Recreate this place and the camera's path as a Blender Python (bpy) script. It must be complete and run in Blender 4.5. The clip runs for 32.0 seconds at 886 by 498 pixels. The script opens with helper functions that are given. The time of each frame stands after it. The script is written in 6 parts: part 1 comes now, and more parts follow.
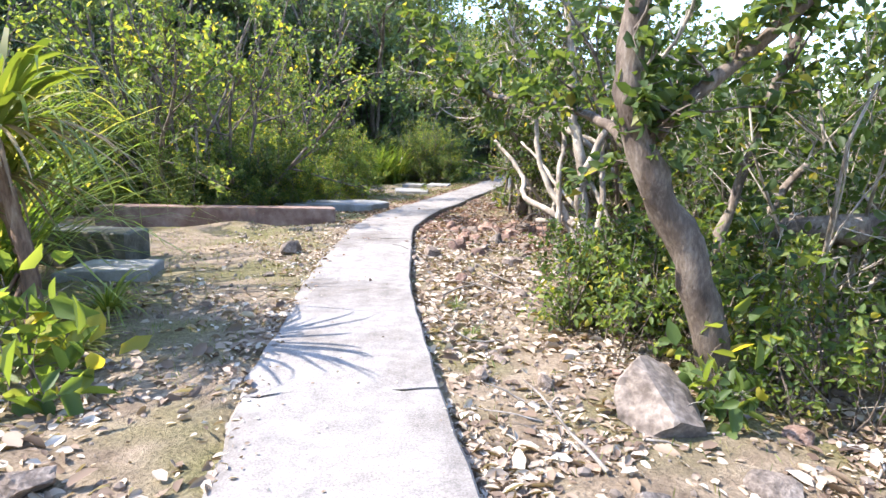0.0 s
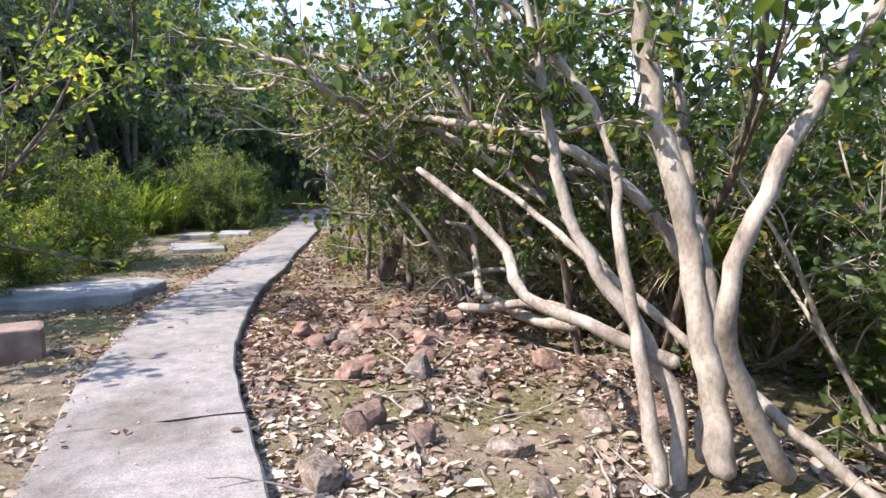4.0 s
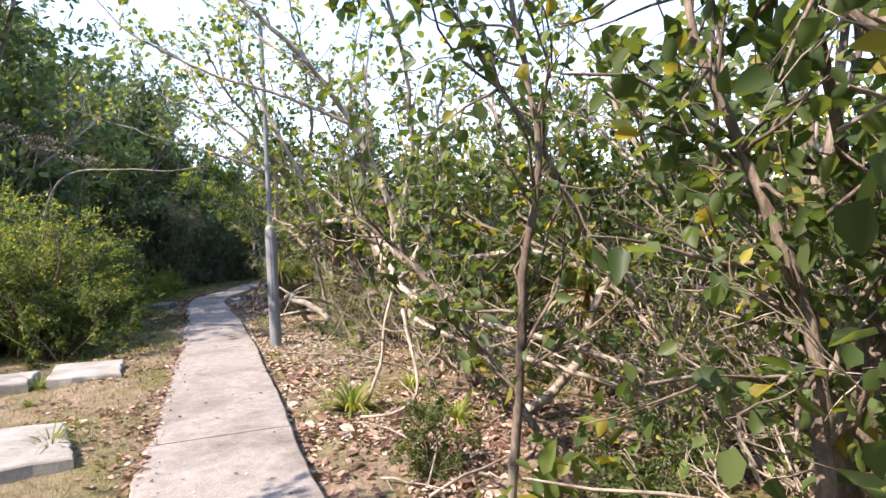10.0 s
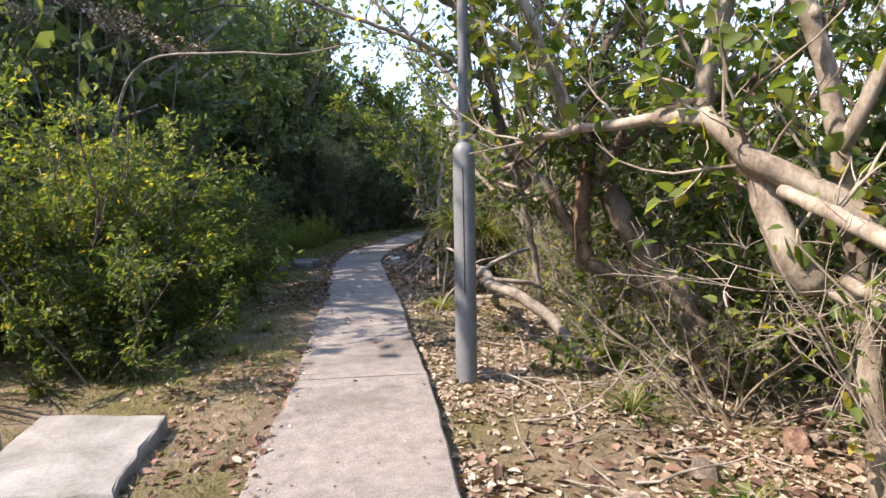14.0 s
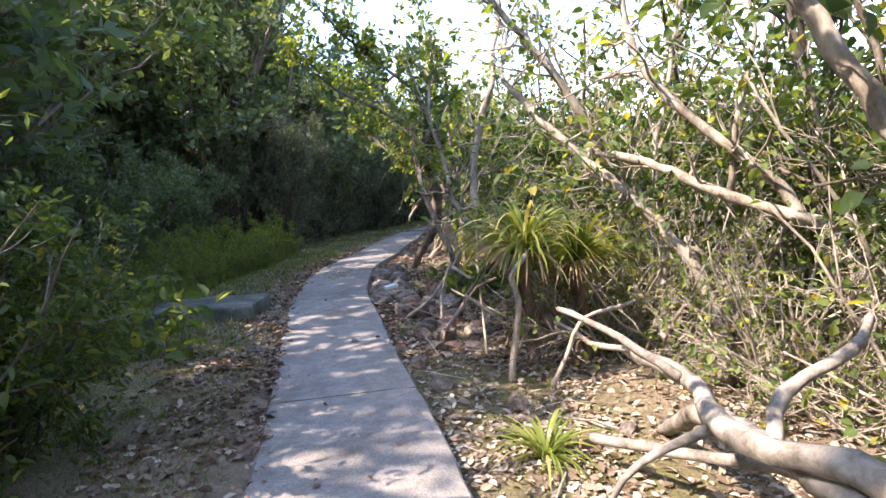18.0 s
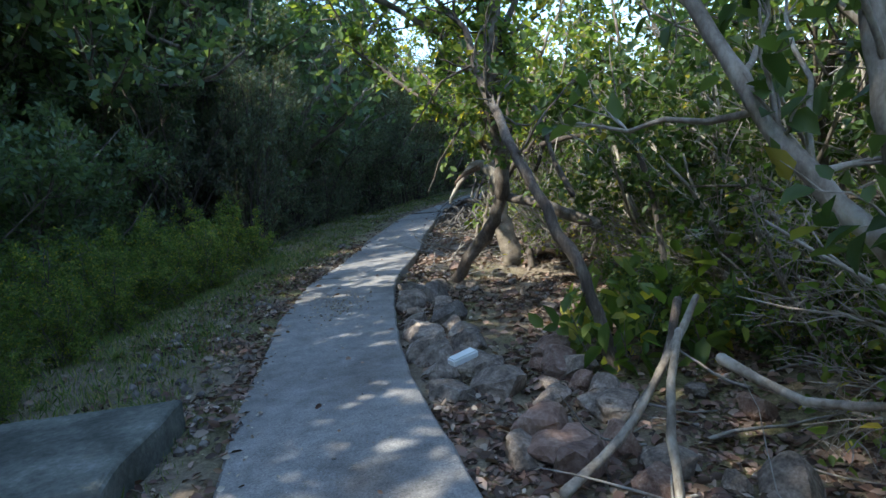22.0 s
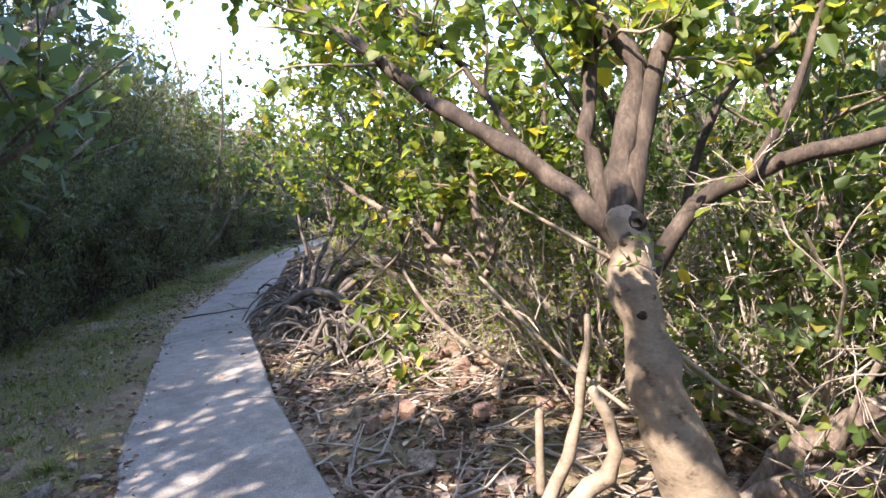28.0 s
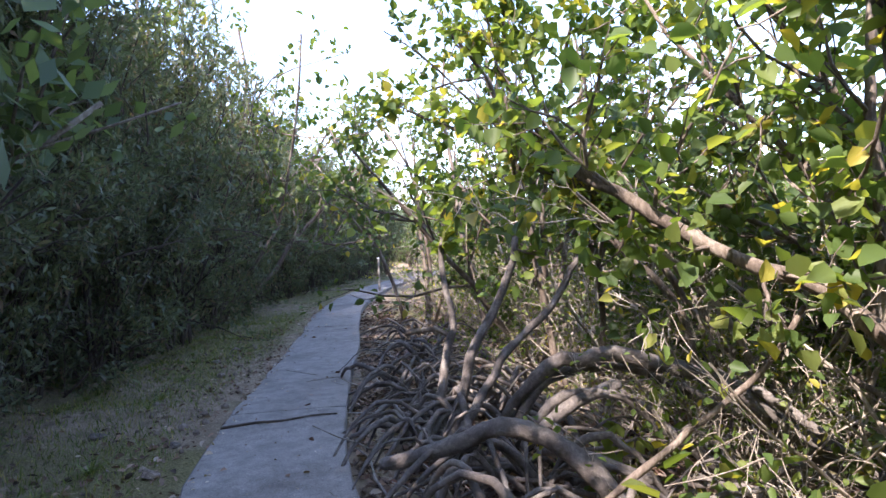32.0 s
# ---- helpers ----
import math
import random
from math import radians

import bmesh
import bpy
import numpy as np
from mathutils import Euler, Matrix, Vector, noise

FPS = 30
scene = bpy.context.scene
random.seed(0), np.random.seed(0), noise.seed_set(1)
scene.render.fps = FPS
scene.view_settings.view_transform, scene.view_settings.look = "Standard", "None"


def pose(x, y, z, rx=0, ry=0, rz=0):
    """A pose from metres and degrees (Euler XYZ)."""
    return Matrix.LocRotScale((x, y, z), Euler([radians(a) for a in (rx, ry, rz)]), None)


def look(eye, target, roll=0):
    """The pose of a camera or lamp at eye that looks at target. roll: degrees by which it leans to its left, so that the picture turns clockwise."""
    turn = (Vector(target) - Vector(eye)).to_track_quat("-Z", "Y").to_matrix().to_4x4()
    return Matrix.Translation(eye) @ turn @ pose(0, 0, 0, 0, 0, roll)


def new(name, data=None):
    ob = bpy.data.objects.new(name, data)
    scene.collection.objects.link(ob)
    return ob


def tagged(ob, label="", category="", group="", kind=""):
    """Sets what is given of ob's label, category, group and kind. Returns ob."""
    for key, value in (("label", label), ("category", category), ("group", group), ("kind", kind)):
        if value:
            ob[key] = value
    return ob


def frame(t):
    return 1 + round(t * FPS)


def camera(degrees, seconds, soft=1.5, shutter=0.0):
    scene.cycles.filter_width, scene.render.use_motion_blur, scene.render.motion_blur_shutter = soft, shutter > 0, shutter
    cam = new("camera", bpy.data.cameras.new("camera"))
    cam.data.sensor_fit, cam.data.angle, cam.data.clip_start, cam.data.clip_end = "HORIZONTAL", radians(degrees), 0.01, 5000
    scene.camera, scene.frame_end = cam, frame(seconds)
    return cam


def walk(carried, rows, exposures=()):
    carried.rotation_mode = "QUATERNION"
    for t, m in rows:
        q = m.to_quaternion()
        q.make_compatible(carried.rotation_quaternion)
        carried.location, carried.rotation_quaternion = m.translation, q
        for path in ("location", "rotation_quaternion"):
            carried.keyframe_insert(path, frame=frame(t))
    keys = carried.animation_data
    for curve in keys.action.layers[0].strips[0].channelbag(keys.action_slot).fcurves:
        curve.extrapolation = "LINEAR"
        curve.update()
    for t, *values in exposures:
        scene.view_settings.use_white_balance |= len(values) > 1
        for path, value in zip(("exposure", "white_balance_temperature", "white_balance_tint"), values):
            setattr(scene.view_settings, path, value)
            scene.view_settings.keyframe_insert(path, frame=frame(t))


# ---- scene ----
cam = camera(74.0, 32.0, 1.5)
PATH = [
    (0, (0.673, 0.913, 1.298), (0.693, 2.885, 0.964), 1.1),
    (0.5, (0.624, 1.452, 1.303), (0.685, 3.413, 0.914), 0.6),
    (1, (0.524, 2.096, 1.288), (0.701, 4.046, 0.878), 2.3),
    (1.5, (0.476, 2.669, 1.26), (0.685, 4.604, 0.798), 2.3),
    (2, (0.307, 3.365, 1.317), (0.641, 5.283, 0.856), 2.9),
    (2.5, (0.224, 3.957, 1.32), (0.648, 5.871, 0.928), 1.2),
    (3, (0.159, 4.687, 1.35), (0.659, 6.594, 1.019), -0.9),
    (3.5, (0.198, 5.242, 1.358), (0.864, 7.105, 1.067), -0.6),
    (5.5, (0.024, 7.867, 1.398), (0.798, 9.709, 1.311), -1.2),
    (6, (-0.036, 8.555, 1.402), (0.755, 10.389, 1.293), 0.2),
    (6.5, (-0.097, 9.194, 1.402), (0.675, 11.036, 1.304), 1.0),
    (7, (-0.077, 9.808, 1.361), (0.68, 11.657, 1.269), 1.1),
    (7.5, (-0.122, 10.472, 1.385), (0.643, 12.318, 1.285), 0.5),
    (8, (-0.094, 11.083, 1.334), (0.681, 12.923, 1.218), -0.1),
    (8.5, (-0.088, 11.65, 1.437), (0.835, 13.423, 1.371), 0.0),
    (9, (-0.003, 12.24, 1.42), (1.113, 13.898, 1.363), -2.1),
    (9.5, (-0.002, 12.951, 1.414), (1.174, 14.569, 1.381), -3.4),
    (10, (0.182, 13.585, 1.395), (1.331, 15.222, 1.38), -2.7),
    (10.5, (0.277, 14.274, 1.404), (1.312, 15.985, 1.391), -2.1),
    (11, (0.404, 14.836, 1.406), (1.283, 16.633, 1.397), -2.3),
    (11.5, (0.533, 15.504, 1.429), (1.305, 17.348, 1.439), -2.2),
    (12, (0.709, 16.056, 1.408), (1.388, 17.937, 1.368), -3.1),
    (12.5, (0.838, 16.711, 1.461), (1.504, 18.596, 1.397), -3.8),
    (13, (0.997, 17.282, 1.407), (1.628, 19.18, 1.392), -5.2),
    (13.5, (1.286, 17.892, 1.39), (1.94, 19.78, 1.307), -2.3),
    (15.5, (1.961, 20.355, 1.437), (2.694, 22.198, 1.181), -0.4),
    (16, (2.044, 20.987, 1.474), (2.756, 22.839, 1.221), -0.7),
    (16.5, (2.171, 21.556, 1.433), (2.903, 23.402, 1.189), -0.5),
    (17, (2.236, 22.262, 1.455), (2.972, 24.108, 1.233), -0.8),
    (17.5, (2.398, 22.692, 1.393), (3.185, 24.515, 1.16), -1.5),
    (18, (2.544, 23.344, 1.407), (3.327, 25.173, 1.208), -2.8),
    (18.5, (2.801, 23.85, 1.315), (3.619, 25.665, 1.126), -3.9),
    (19, (2.958, 24.442, 1.374), (3.822, 26.237, 1.194), -3.7),
    (19.5, (3.14, 24.976, 1.327), (4.007, 26.773, 1.186), -4.1),
    (20, (3.227, 25.648, 1.361), (4.023, 27.477, 1.213), -4.4),
    (20.5, (3.308, 26.144, 1.413), (4.122, 27.967, 1.282), -6.5),
    (21, (3.38, 26.817, 1.4), (4.2, 28.638, 1.295), -6.1),
    (21.5, (3.425, 27.373, 1.345), (4.23, 29.199, 1.208), -6.4),
    (22, (3.522, 27.967, 1.305), (4.347, 29.766, 1.02), -4.8),
    (22.5, (3.621, 28.563, 1.311), (4.324, 30.382, 0.865), -5.2),
    (23, (3.811, 29.114, 1.285), (4.505, 30.908, 0.738), -4.7),
    (23.5, (3.86, 29.566, 1.327), (5.021, 31.141, 0.909), -0.6),
    (24, (4.049, 30.221, 1.354), (5.33, 31.711, 0.979), -1.8),
    (24.5, (4.117, 30.976, 1.426), (5.262, 32.573, 1.052), -2.5),
    (25, (4.315, 31.456, 1.413), (5.547, 32.981, 1.022), -3.9),
    (25.5, (4.427, 32.121, 1.457), (5.76, 33.576, 1.13), -3.1),
    (27.5, (5.029, 33.843, 1.483), (6.559, 35.112, 1.268), -4.8),
    (28, (5.302, 34.276, 1.444), (6.836, 35.547, 1.268), -5.9),
    (28.5, (5.522, 34.832, 1.451), (7.013, 36.155, 1.286), -4.5),
    (29, (5.758, 35.231, 1.454), (7.218, 36.588, 1.292), -4.0),
    (29.5, (6.001, 35.759, 1.447), (7.458, 37.118, 1.281), -3.0),
    (30, (6.21, 36.252, 1.471), (7.685, 37.596, 1.328), -1.4),
    (30.5, (6.54, 36.743, 1.47), (8.021, 38.084, 1.356), -0.2),
    (31, (6.779, 37.259, 1.47), (8.26, 38.6, 1.38), 0.7),
    (31.5, (7.081, 37.764, 1.447), (8.551, 39.119, 1.398), 0.5),
    (32, (7.28, 38.274, 1.473), (8.736, 39.645, 1.459), -2.6),
]
walk(cam, [(t, look(eye, target, roll)) for t, eye, target, roll in PATH],
     [(0, 2.44, 6150, 14), (1.5, 2.58, 6050, 16), (2.2, 2.47, 6150, 16), (3, 2.02, 6150, 16), (5.5, 2.10, 6450, 18), (7, 2.22, 6800, 18), (8, 2.20, 6700, 18), (9, 2.32, 6800, 19), (10, 2.17, 6900, 20), (11, 2.02, 6850, 20),
      (12, 2.07, 6850, 19), (13, 1.85, 7000, 20), (16, 2.12, 6550, 14), (17, 2.47, 6300, 17), (18, 2.6, 6850, 20), (19, 2.54, 6500, 17), (20, 2.55, 6350, 16), (21, 2.17, 6100, 11), (22, 1.97, 5800, 2), (23, 3.12, 6750, 4),
      (24, 2.77, 6750, 11), (25, 3.17, 6850, 16), (28, 2.8, 6700, 19), (29, 2.85, 6350, 18), (30, 2.6, 6300, 18), (31, 2.62, 6150, 21), (32, 2.75, 6300, 23)])

# ---- world, sun, exposure ----
SUN_YAW, SUN_ELEV = 90.0, 49.0        # degrees to the left of +y, and above the ground
sun_way = Vector((-math.sin(radians(SUN_YAW)) * math.cos(radians(SUN_ELEV)),
                  math.cos(radians(SUN_YAW)) * math.cos(radians(SUN_ELEV)), math.sin(radians(SUN_ELEV))))
world = bpy.data.worlds.new("sky")
scene.world = world
world.use_nodes = True
wn = world.node_tree.nodes
sky = wn.new("ShaderNodeTexSky")
sky.sky_type, sky.sun_disc = "NISHITA", False
sky.sun_elevation, sky.sun_rotation = radians(SUN_ELEV), radians(-SUN_YAW)
sky.air_density, sky.dust_density = 1.0, 0.5
wn["Background"].inputs[1].default_value = 0.15
world.node_tree.links.new(sky.outputs[0], wn["Background"].inputs[0])
sun = new("sun", bpy.data.lights.new("sun", "SUN"))
sun.data.energy, sun.data.angle, sun.data.color = 2.8, radians(0.53), (1.0, 0.91, 0.78)
sun.matrix_world = look(sun_way * 60, (0, 0, 0))


# ---- materials ----
def node_material(name):
    m = bpy.data.materials.new(name)
    m.use_nodes = True
    return m, m.node_tree.nodes, m.node_tree.links, m.node_tree.nodes["Principled BSDF"]


def ramp(nodes, stops):
    r = nodes.new("ShaderNodeValToRGB")
    while len(r.color_ramp.elements) < len(stops):
        r.color_ramp.elements.new(0.5)
    for e, (p, c) in zip(r.color_ramp.elements, stops):
        e.position, e.color = p, (*c, 1)
    return r


def noise_tex(nodes, links, scale, detail=6.0, rough=0.6, coord=None):
    n = nodes.new("ShaderNodeTexNoise")
    n.inputs["Scale"].default_value, n.inputs["Detail"].default_value, n.inputs["Roughness"].default_value = scale, detail, rough
    if coord is not None:
        links.new(coord, n.inputs["Vector"])
    return n


def mix_rgb(nodes, links, fac, a, b, mode="MIX"):
    m = nodes.new("ShaderNodeMix")
    m.data_type, m.blend_type = "RGBA", mode
    for slot, v in ((0, fac), (6, a), (7, b)):
        if isinstance(v, (int, float)):
            m.inputs[slot].default_value = v
        elif isinstance(v, tuple):
            m.inputs[slot].default_value = (*v, 1)
        else:
            links.new(v, m.inputs[slot])
    return m.outputs[2]


def bump(nodes, links, bsdf, height, strength, distance):
    b = nodes.new("ShaderNodeBump")
    b.inputs["Strength"].default_value, b.inputs["Distance"].default_value = strength, distance
    links.new(height, b.inputs["Height"])
    links.new(b.outputs[0], bsdf.inputs["Normal"])


def surface(name, stops, scale, fine, rough=0.9, depth=0.01, strength=0.6, stretch=(1, 1, 1), objects=False, tint=0.25):
    """A matt natural surface: a coarse and a fine noise colour it, the fine one also gives relief."""
    m, n, l, b = node_material(name)
    tc = n.new("ShaderNodeTexCoord")
    mp = n.new("ShaderNodeMapping")
    mp.inputs["Scale"].default_value = stretch
    l.new(tc.outputs["Object"], mp.inputs[0])
    a = noise_tex(n, l, scale, 5, 0.6, mp.outputs[0])
    f = noise_tex(n, l, fine, 6, 0.65, mp.outputs[0])
    r = ramp(n, stops)
    add = n.new("ShaderNodeMath")
    add.operation = "MULTIPLY_ADD"
    l.new(f.outputs[0], add.inputs[0])
    add.inputs[1].default_value = 0.6
    sub = n.new("ShaderNodeMath")
    sub.operation = "MULTIPLY_ADD"
    l.new(a.outputs[0], sub.inputs[0])
    sub.inputs[1].default_value, sub.inputs[2].default_value = 1.2, -0.4
    l.new(sub.outputs[0], add.inputs[2])
    l.new(add.outputs[0], r.inputs[0])
    col = r.outputs[0]
    if objects:
        oi = n.new("ShaderNodeObjectInfo")
        rr = ramp(n, [(0, (1 - tint, 1 - tint, 1 - tint)), (0.5, (1.05, 0.98, 0.9)), (1, (1.0 + tint, 1.0 + tint * 0.7, 1.0 + tint * 0.4))])
        l.new(oi.outputs["Random"], rr.inputs[0])
        col = mix_rgb(n, l, 1.0, col, rr.outputs[0], "MULTIPLY")
    l.new(col, b.inputs["Base Color"])
    b.inputs["Roughness"].default_value = rough
    b.inputs["Specular IOR Level"].default_value = 0.3
    bump(n, l, b, f.outputs[0], strength, depth)
    return m


def leaf_material(name, stops, glow=0.45, rough=0.5):
    """Thin leaves: colour varies leaf by leaf, and part of the light passes through."""
    m, n, l, b = node_material(name)
    g = n.new("ShaderNodeNewGeometry")
    r = ramp(n, stops)
    l.new(g.outputs["Random Per Island"], r.inputs[0])
    l.new(r.outputs[0], b.inputs["Base Color"])
    b.inputs["Roughness"].default_value = rough
    b.inputs["Specular IOR Level"].default_value = 0.35
    t = n.new("ShaderNodeBsdfTranslucent")
    warm = mix_rgb(n, l, 1.0, r.outputs[0], (1.5, 1.35, 0.5), "MULTIPLY")
    l.new(warm, t.inputs[0])
    mx = n.new("ShaderNodeMixShader")
    mx.inputs[0].default_value = glow
    l.new(b.outputs[0], mx.inputs[1])
    l.new(t.outputs[0], mx.inputs[2])
    l.new(mx.outputs[0], n["Material Output"].inputs[0])
    return m


def concrete_material():
    """Worn cast concrete: broad stains, mottling, and specks of bare aggregate."""
    m, n, l, b = node_material("concrete")
    tc = n.new("ShaderNodeTexCoord")
    big = noise_tex(n, l, 0.9, 4, 0.6, tc.outputs["Object"])
    mid = noise_tex(n, l, 7.0, 6, 0.7, tc.outputs["Object"])
    fine = noise_tex(n, l, 95, 4, 0.7, tc.outputs["Object"])
    base = ramp(n, [(0.28, (0.15, 0.138, 0.128)), (0.5, (0.225, 0.208, 0.193)), (0.72, (0.29, 0.27, 0.25))])
    l.new(mid.outputs[0], base.inputs[0])
    stain = ramp(n, [(0.33, (0.66, 0.63, 0.60)), (0.5, (1.0, 1.0, 1.0)), (0.7, (1.12, 1.1, 1.08))])
    l.new(big.outputs[0], stain.inputs[0])
    col = mix_rgb(n, l, 1.0, base.outputs[0], stain.outputs[0], "MULTIPLY")
    grain = ramp(n, [(0.3, (0.6, 0.58, 0.56)), (0.5, (1.0, 1.0, 1.0)), (0.7, (1.35, 1.33, 1.3))])
    l.new(fine.outputs[0], grain.inputs[0])
    col = mix_rgb(n, l, 1.0, col, grain.outputs[0], "MULTIPLY")
    cells = n.new("ShaderNodeTexVoronoi")
    cells.inputs["Scale"].default_value = 42
    l.new(tc.outputs["Object"], cells.inputs["Vector"])
    speck = ramp(n, [(0.10, (0.55, 0.55, 0.55)), (0.2, (0, 0, 0))])
    l.new(cells.outputs["Distance"], speck.inputs[0])
    tone = n.new("ShaderNodeSeparateXYZ")
    l.new(cells.outputs["Color"], tone.inputs[0])
    pebble = ramp(n, [(0.0, (0.07, 0.06, 0.055)), (0.5, (0.22, 0.17, 0.15)), (0.75, (0.3, 0.28, 0.26)), (1.0, (0.5, 0.48, 0.46))])
    l.new(tone.outputs[0], pebble.inputs[0])
    col = mix_rgb(n, l, speck.outputs[0], col, pebble.outputs[0])
    l.new(col, b.inputs["Base Color"])
    b.inputs["Roughness"].default_value, b.inputs["Specular IOR Level"].default_value = 0.88, 0.3
    bump(n, l, b, fine.outputs[0], 0.6, 0.004)
    return m


CONCRETE = concrete_material()
OLD_CONCRETE = surface("old_concrete", [(0.1, (0.12, 0.115, 0.1)), (0.5, (0.25, 0.24, 0.225)), (0.9, (0.38, 0.37, 0.35))], 3.0, 40, 0.9, 0.008, 0.7)
MOSSY_CONCRETE = surface("mossy_concrete", [(0.15, (0.035, 0.038, 0.03)), (0.45, (0.09, 0.09, 0.075)), (0.65, (0.15, 0.148, 0.125)), (0.9, (0.27, 0.265, 0.24))], 4.0, 35, 0.95, 0.012, 0.8)
ROCK = surface("rock", [(0.15, (0.05, 0.042, 0.036)), (0.45, (0.15, 0.125, 0.108)), (0.65, (0.25, 0.215, 0.188)), (0.9, (0.42, 0.375, 0.33))], 2.2, 9, 0.9, 0.012, 0.8, objects=True)
RED_ROCK = surface("red_rock", [(0.15, (0.08, 0.05, 0.042)), (0.45, (0.19, 0.125, 0.10)), (0.65, (0.27, 0.195, 0.165)), (0.9, (0.40, 0.33, 0.29))], 2.2, 9, 0.9, 0.012, 0.8, objects=True)
BARK = surface("bark", [(0.15, (0.04, 0.03, 0.024)), (0.45, (0.12, 0.093, 0.074)), (0.62, (0.21, 0.172, 0.138)), (0.85, (0.36, 0.32, 0.27))], 7.0, 60, 0.9, 0.012, 0.9, (1, 1, 0.35))
TAN_BARK = surface("tan_bark", [(0.22, (0.05, 0.037, 0.027)), (0.36, (0.17, 0.135, 0.10)), (0.58, (0.245, 0.20, 0.15)), (0.9, (0.34, 0.29, 0.225))], 7.0, 45, 0.75, 0.004, 0.6, (1, 1, 1.6))
PALE_BARK = surface("pale_bark", [(0.15, (0.09, 0.072, 0.056)), (0.42, (0.24, 0.20, 0.16)), (0.6, (0.36, 0.315, 0.26)), (0.85, (0.50, 0.46, 0.39))], 8.0, 55, 0.85, 0.008, 0.7, (1, 1, 0.5))
DARK_BARK = surface("dark_bark", [(0.15, (0.02, 0.016, 0.013)), (0.5, (0.065, 0.05, 0.04)), (0.85, (0.15, 0.12, 0.095))], 9.0, 60, 0.9, 0.01, 0.9, (1, 1, 0.4))
DEAD_WOOD = surface("dead_wood", [(0.2, (0.06, 0.05, 0.042)), (0.4, (0.19, 0.165, 0.138)), (0.6, (0.31, 0.275, 0.235)), (0.9, (0.46, 0.42, 0.37))], 7.0, 45, 0.85, 0.006, 0.7)
LEAF_DARK = leaf_material("leaf_dark", [(0, (0.06, 0.095, 0.055)), (0.5, (0.10, 0.15, 0.078)), (1, (0.15, 0.205, 0.105))], 0.5)
LEAF_MID = leaf_material("leaf_mid", [(0, (0.045, 0.08, 0.03)), (0.5, (0.08, 0.125, 0.042)), (0.93, (0.13, 0.18, 0.065)), (1, (0.3, 0.26, 0.06))], 0.55)
LEAF_BRIGHT = leaf_material("leaf_bright", [(0, (0.08, 0.135, 0.04)), (0.5, (0.14, 0.21, 0.06)), (0.88, (0.23, 0.28, 0.085)), (1, (0.47, 0.40, 0.07))], 0.6)
GRASS = leaf_material("grass", [(0, (0.05, 0.09, 0.02)), (0.5, (0.11, 0.16, 0.04)), (0.85, (0.2, 0.22, 0.07)), (1, (0.36, 0.3, 0.14))], 0.4)
LITTER = leaf_material("litter", [(0, (0.11, 0.075, 0.055)), (0.3, (0.23, 0.17, 0.125)), (0.65, (0.37, 0.30, 0.235)), (1, (0.52, 0.47, 0.40))], 0.15, 0.8)
DARK_LITTER = leaf_material("dark_litter", [(0, (0.04, 0.028, 0.022)), (0.4, (0.095, 0.065, 0.05)), (0.8, (0.17, 0.12, 0.09)), (1, (0.34, 0.27, 0.21))], 0.1, 0.85)
RED_LITTER = leaf_material("red_litter", [(0, (0.085, 0.048, 0.038)), (0.4, (0.20, 0.12, 0.09)), (0.8, (0.33, 0.225, 0.175)), (1, (0.48, 0.40, 0.33))], 0.15, 0.8)


def ground_material():
    """Trodden soil with dry leaf crumbs and patches of moss and short grass."""
    m, n, l, b = node_material("ground_soil")
    tc = n.new("ShaderNodeTexCoord")
    big = noise_tex(n, l, 0.55, 4, 0.6, tc.outputs["Object"])
    mid = noise_tex(n, l, 5.0, 6, 0.7, tc.outputs["Object"])
    fine = noise_tex(n, l, 45, 5, 0.7, tc.outputs["Object"])
    soil = ramp(n, [(0.25, (0.115, 0.085, 0.06)), (0.5, (0.25, 0.197, 0.142)), (0.75, (0.38, 0.315, 0.235))])
    l.new(mid.outputs[0], soil.inputs[0])
    moss = ramp(n, [(0.3, (0.09, 0.09, 0.035)), (0.6, (0.19, 0.175, 0.075)), (0.8, (0.29, 0.25, 0.14))])
    l.new(fine.outputs[0], moss.inputs[0])
    mask = ramp(n, [(0.44, (0, 0, 0)), (0.58, (0.85, 0.85, 0.85))])
    l.new(big.outputs[0], mask.inputs[0])
    col = mix_rgb(n, l, mask.outputs[0], soil.outputs[0], moss.outputs[0])
    grit = ramp(n, [(0.35, (0.72, 0.7, 0.68)), (0.65, (1.2, 1.18, 1.15))])
    l.new(fine.outputs[0], grit.inputs[0])
    col = mix_rgb(n, l, 1.0, col, grit.outputs[0], "MULTIPLY")
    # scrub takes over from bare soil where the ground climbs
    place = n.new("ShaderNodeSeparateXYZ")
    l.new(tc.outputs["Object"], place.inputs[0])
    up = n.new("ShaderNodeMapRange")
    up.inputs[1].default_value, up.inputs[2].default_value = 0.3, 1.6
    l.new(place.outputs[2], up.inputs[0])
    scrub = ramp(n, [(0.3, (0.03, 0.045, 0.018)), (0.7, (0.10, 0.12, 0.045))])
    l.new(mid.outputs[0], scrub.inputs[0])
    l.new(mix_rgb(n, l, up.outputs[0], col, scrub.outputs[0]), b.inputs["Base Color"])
    b.inputs["Roughness"].default_value, b.inputs["Specular IOR Level"].default_value = 0.95, 0.2
    bump(n, l, b, fine.outputs[0], 1.0, 0.03)
    return m


